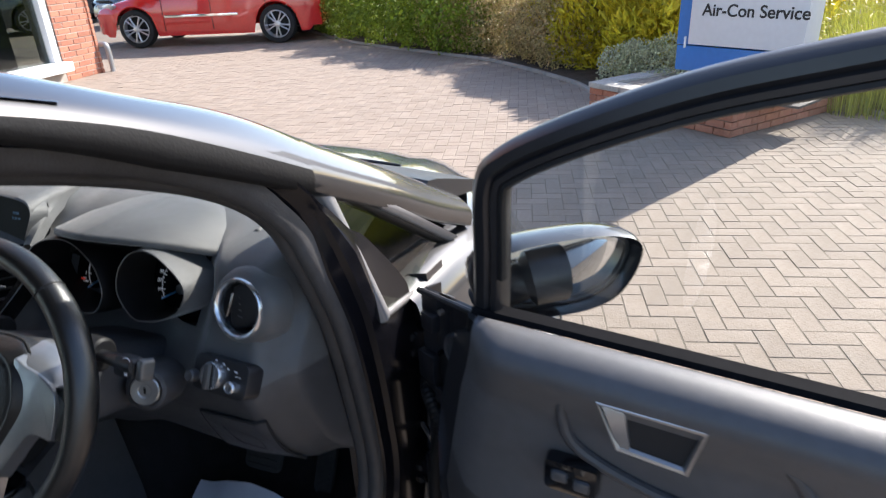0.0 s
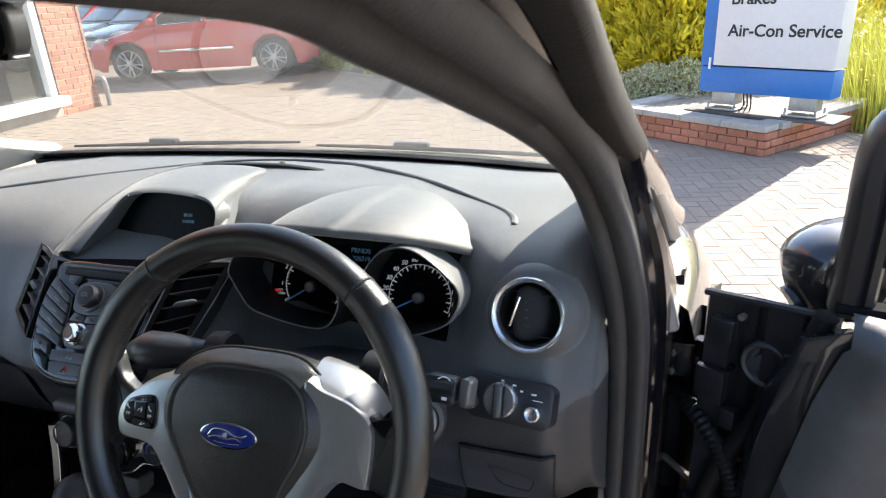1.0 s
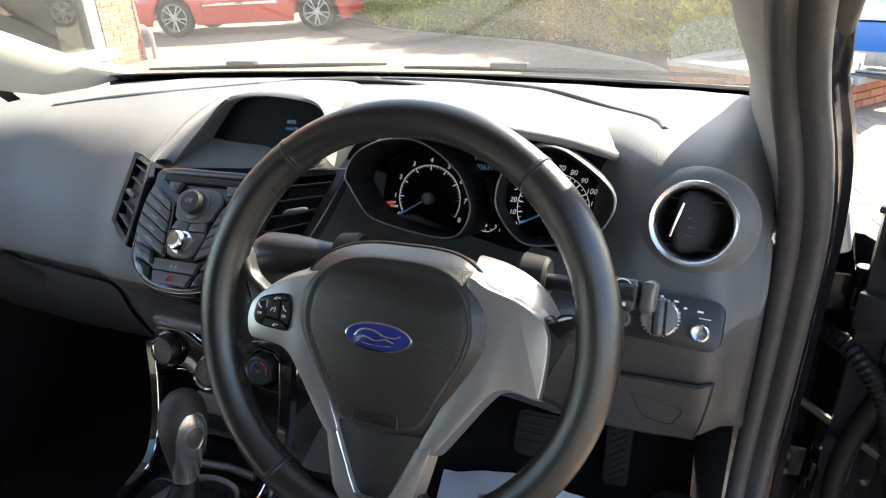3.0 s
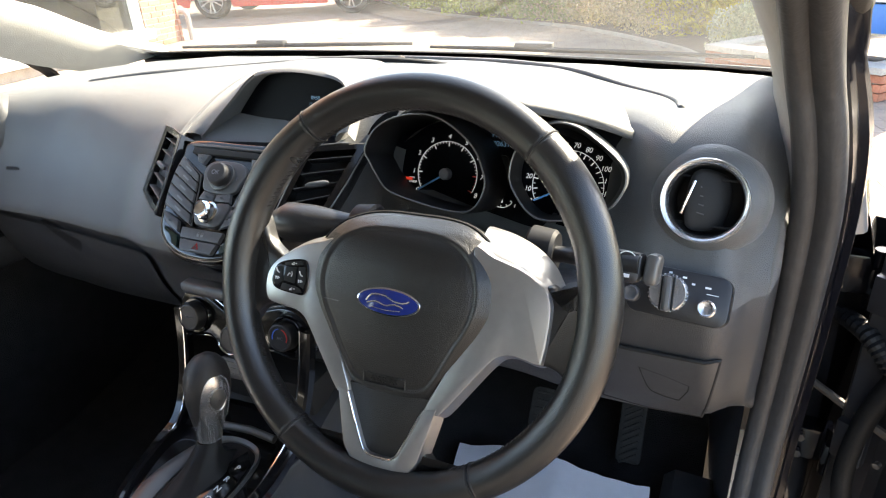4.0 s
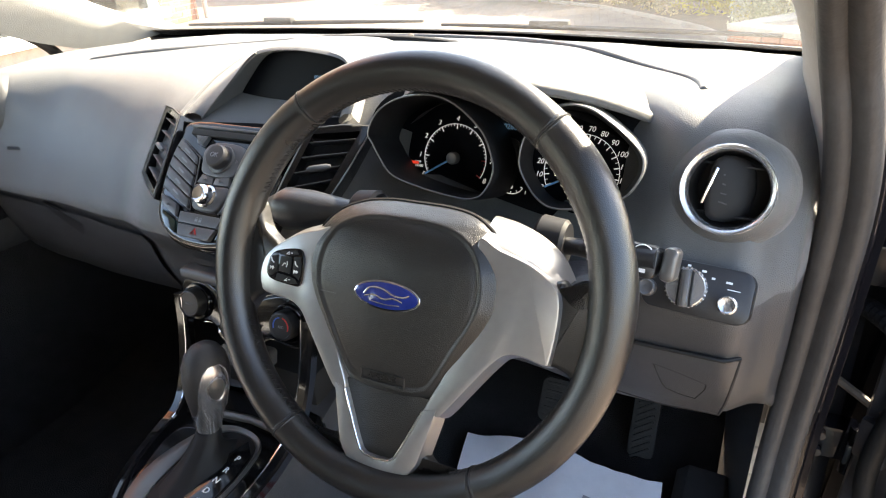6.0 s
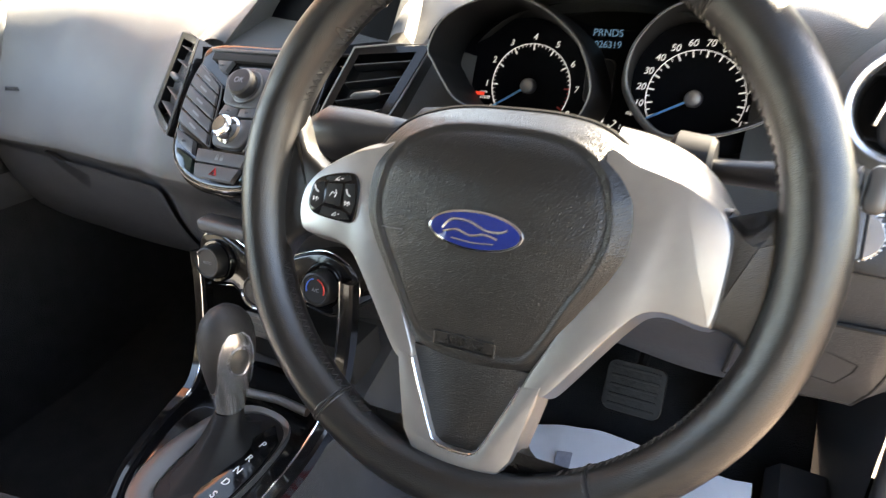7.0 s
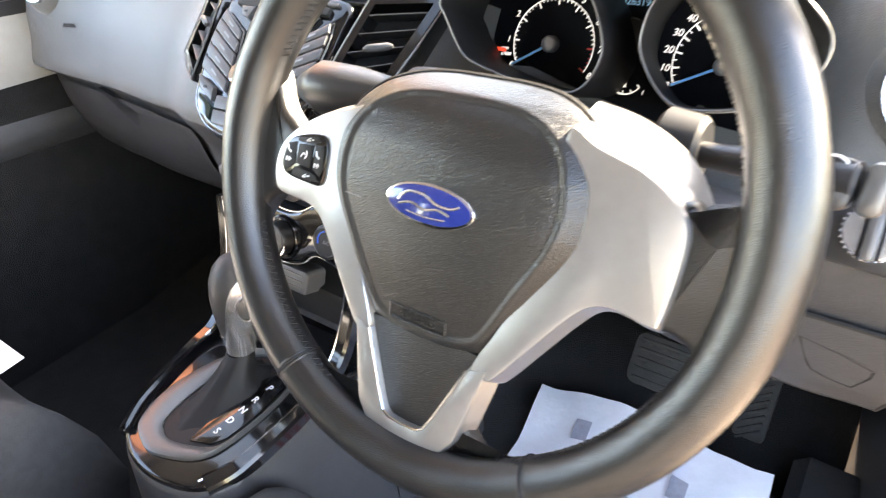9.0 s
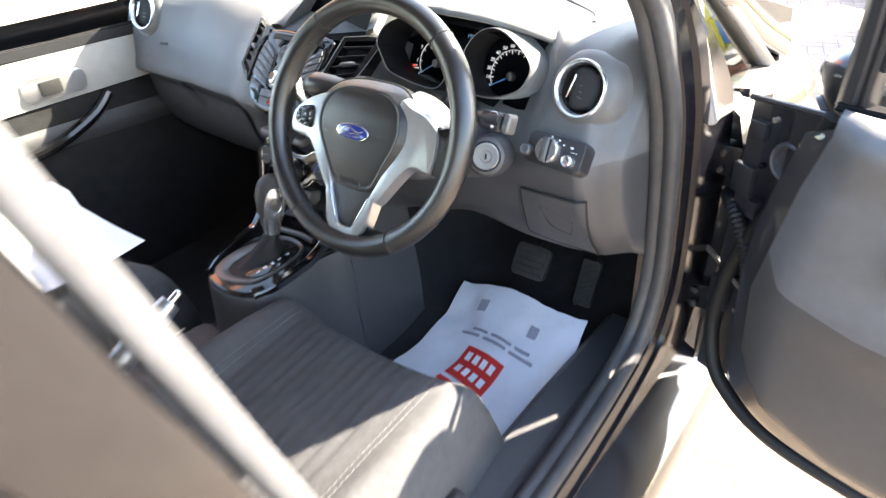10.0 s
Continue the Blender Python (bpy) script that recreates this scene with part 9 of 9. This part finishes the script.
# ---- far door, seen past the passenger seat ----
far_door = thing("car_door", "closed passenger door with grey panel and pale upper trim", "car door", (-0.7, -0.4, 0.3))
bm, rows = bm_new(), []
for i in range(33):
    y = 0.14 - 1.15 * i / 32
    row = []
    for j in range(31):
        z = 0.90 - 0.55 * j / 30
        w = 0.02 * math.exp(-((z - 0.88) / 0.03) ** 2) + 0.035 * math.exp(-((z - 0.70 - 0.04 * i / 32) / 0.05) ** 2)
        row.append((-0.685 + w, y, z))
    rows.append(row)
grid_faces(bm, rows)
fp = part("inner_panel", bm, DASHLOW, far_door, "dark grey inner door panel", smooth=50)
bm = bm_new()
grid_faces(bm, [[(-0.655 + 0.006 * (j in (1, 2)), 0.14 - 1.15 * i / 24, 0.905 - 0.11 * j / 3) for j in range(4)] for i in range(25)])
part("upper_trim", bm, TRIM, far_door, "pale grey upper door trim", smooth=60)
bm = bm_new()
plate(bm, rounded(0.15, 0.055, 0.02), basis(Vector((-0.645, -0.235, 0.835)), Vector((0, -1, 0.03)).normalized(), Vector((0, 0, 1)), Vector((1, 0, 0))), 0.008, 0.002)
part("handle_plate", bm, SILVER, fp, "satin silver handle plate")
bm = bm_new()
box(bm, (-0.643, -0.245, 0.835), (0.008, 0.05, 0.032), 0.004)
part("handle_recess", bm, DARK, fp, "dark handle recess")
bm = bm_new()
tube(bm, smooth_line([(-0.655, -0.12, 0.78), (-0.635, -0.18, 0.745), (-0.63, -0.30, 0.705), (-0.65, -0.42, 0.69)], 6), 0.014, 10)
part("grab_handle", bm, PIANO, fp, "gloss black grab handle")
bm = bm_new()
sweep(bm, smooth_line([(-0.665, 0.15, 0.905), (-0.665, -0.4, 0.92), (-0.665, -1.0, 0.94)], 4), [(-0.012, -0.01), (-0.012, 0.012), (0.012, 0.012), (0.012, -0.01)], (0, 0, 1))
tube(bm, smooth_line([(-0.70, 0.27, 0.93), (-0.692, 0.19, 1.03), (-0.675, -0.08, 1.165), (-0.65, -0.4, 1.285), (-0.61, -0.95, 1.31), (-0.64, -1.02, 1.1), (-0.66, -1.05, 0.94)], 6), 0.011, 8)
part("window_frame", bm, BLACKPL, far_door, "black window frame")
bm = bm_new()
plate(bm, soft_outline([(-0.1, 0.03), (-0.05, 0.07), (0.06, 0.07), (0.11, 0.03), (0.08, -0.06), (-0.07, -0.06)], 4), basis(Vector((-0.86, 0.08, 0.99)), Vector((0.9, -0.4, 0)).normalized(), Vector((0, 0, 1)), Vector((0.9, -0.4, 0)).normalized().cross(Vector((0, 0, 1)))), 0.09, 0.01)
part("door_mirror", bm, PAINT, far_door, "glossy black door mirror")

# ---- pieces of walls and paving ----
for p, q in ((PLC[0], PLC[1]), (PLC[1], PLC[2])):
    brick_rows(planter_ob, p, q, PL_H - 0.052, 3)


def wall_bricks(parent, m, x0, x1, z0, z1, cap_count):
    """Stretcher-bond bricks on m's front face; those past the count are joined into one part."""
    made, joined, meshes = 0, bm_new(), {}
    k, z = 0, z0
    while z < z1:
        x = x0 - (0.1125 if k % 2 else 0)
        while x < x1 - 0.02:
            lo, hi = max(x, x0), min(x + 0.215, x1)
            x += 0.225
            if hi - lo < 0.03:
                continue
            c = Vector(((lo + hi) / 2, 0.041 - random.uniform(0, 0.004), z + 0.0325))
            w = round(hi - lo, 3)
            if made < cap_count:
                if w not in meshes:
                    bm = bm_new()
                    box(bm, (0, 0, 0), (w, 0.05, 0.065), 0.003, seg=1)
                    me = bpy.data.meshes.new("brick")
                    bm.to_mesh(me)
                    bm.free()
                    me.materials.append(REDBRICK)
                    meshes[w] = me
                o = new("brick", meshes[w])
                o.parent = parent
                o.matrix_basis = Matrix.Translation(-parent.location) @ m @ Matrix.Translation(c)
                made += 1
            else:
                box(joined, c, (w, 0.05, 0.065), 0, m)
        z += 0.075
        k += 1
    return joined


jb = wall_bricks(building, BMX, 0.0, 0.71, 0.0, 3.6, 160)
box(jb, (0.3, 0.3, 3.7), (0.5, 0.1, 0.06), 0, BMX)
tagged(part("bricks_above", jb, REDBRICK, building, "red bricks of the upper wall"), kind="stuff")
jb = wall_bricks(building, basis(BC, bn * -1.0, bt, Vector((0, 0, 1))), 0.0, 0.40, 0.0, 3.6, 96)
box(jb, (0.2, 0.3, 3.7), (0.2, 0.1, 0.06), 0, BMX)
tagged(part("bricks_side", jb, REDBRICK, building, "red bricks of the return wall"), kind="stuff")

# herringbone blocks
pavement = thing("pavement", "buff herringbone block paving with dark joints", "paving", (0, 3, 0), kind="structure")
TURN = radians(14.5)
ca, sa = math.cos(TURN), math.sin(TURN)


def paver_mesh():
    bm = bm_new()
    box(bm, (0, 0, -0.03), (0.1795, 0.0875, 0.06), 0.002, seg=1)
    me = bpy.data.meshes.new("paver")
    bm.to_mesh(me)
    bm.free()
    me.materials.append(PAVER)
    return me


block = paver_mesh()
bv = np.array([v.co[:] for v in block.vertices])
bf = [tuple(p.vertices) for p in block.polygons]
rng = np.random.default_rng(11)
allv, allf, count, base_i = [], [], 0, 0
inside = lambda x, y: -9.5 < x < 6.0 and -3.5 < y < 12.0 and not (y > np.interp(x, [-6.6, -5.2, -3.9, -2.4, -1.4, -0.15, 0.35, 1.3, 2.4, 3.0, 4.2, 7.0], [11.6, 10.3, 9.35, 8.55, 7.95, 6.65, 5.9, 5.5, 5.6, 5.2, 4.9, 5.2]))
near = lambda x, y: 1.0 < x < 3.1 and 0.3 < y < 4.0
for i in range(-130, 152):
    for j in range(-130, 152):
        mth = (i - j) % 4
        if mth == 0:
            cx, cy, rot = (i + 1) * 0.092, (j + 0.5) * 0.092, 0.0
        elif mth == 3:
            cx, cy, rot = (i + 0.5) * 0.092, (j + 1) * 0.092, math.pi / 2
        else:
            continue
        x, y = cx * ca - cy * sa, cx * sa + cy * ca
        if not inside(x, y):
            continue
        r = rot + TURN + rng.normal() * 0.006
        dz = max(-0.0010, min(0.0016, rng.normal() * 0.0008))
        if near(x, y) and count < 300:
            o = new("paver", block)
            o.parent = pavement
            o.matrix_basis = Matrix.Translation(-pavement.location) @ Matrix.Translation((x, y, dz)) @ Matrix.Rotation(r, 4, "Z")
            count += 1
        else:
            c, s = math.cos(r), math.sin(r)
            v = np.stack([bv[:, 0] * c - bv[:, 1] * s + x, bv[:, 0] * s + bv[:, 1] * c + y, bv[:, 2] + dz], 1)
            allv.append(v)
            allf += [tuple(k + base_i for k in f) for f in bf]
            base_i += len(bv)
me = bpy.data.meshes.new("paver_field")
me.from_pydata(np.concatenate(allv).tolist(), [], allf)
me.materials.append(PAVER)
field = new("paver_field", me)
field.parent = pavement
field.location = -pavement.location
tagged(field, "buff paving blocks of the yard", kind="stuff")
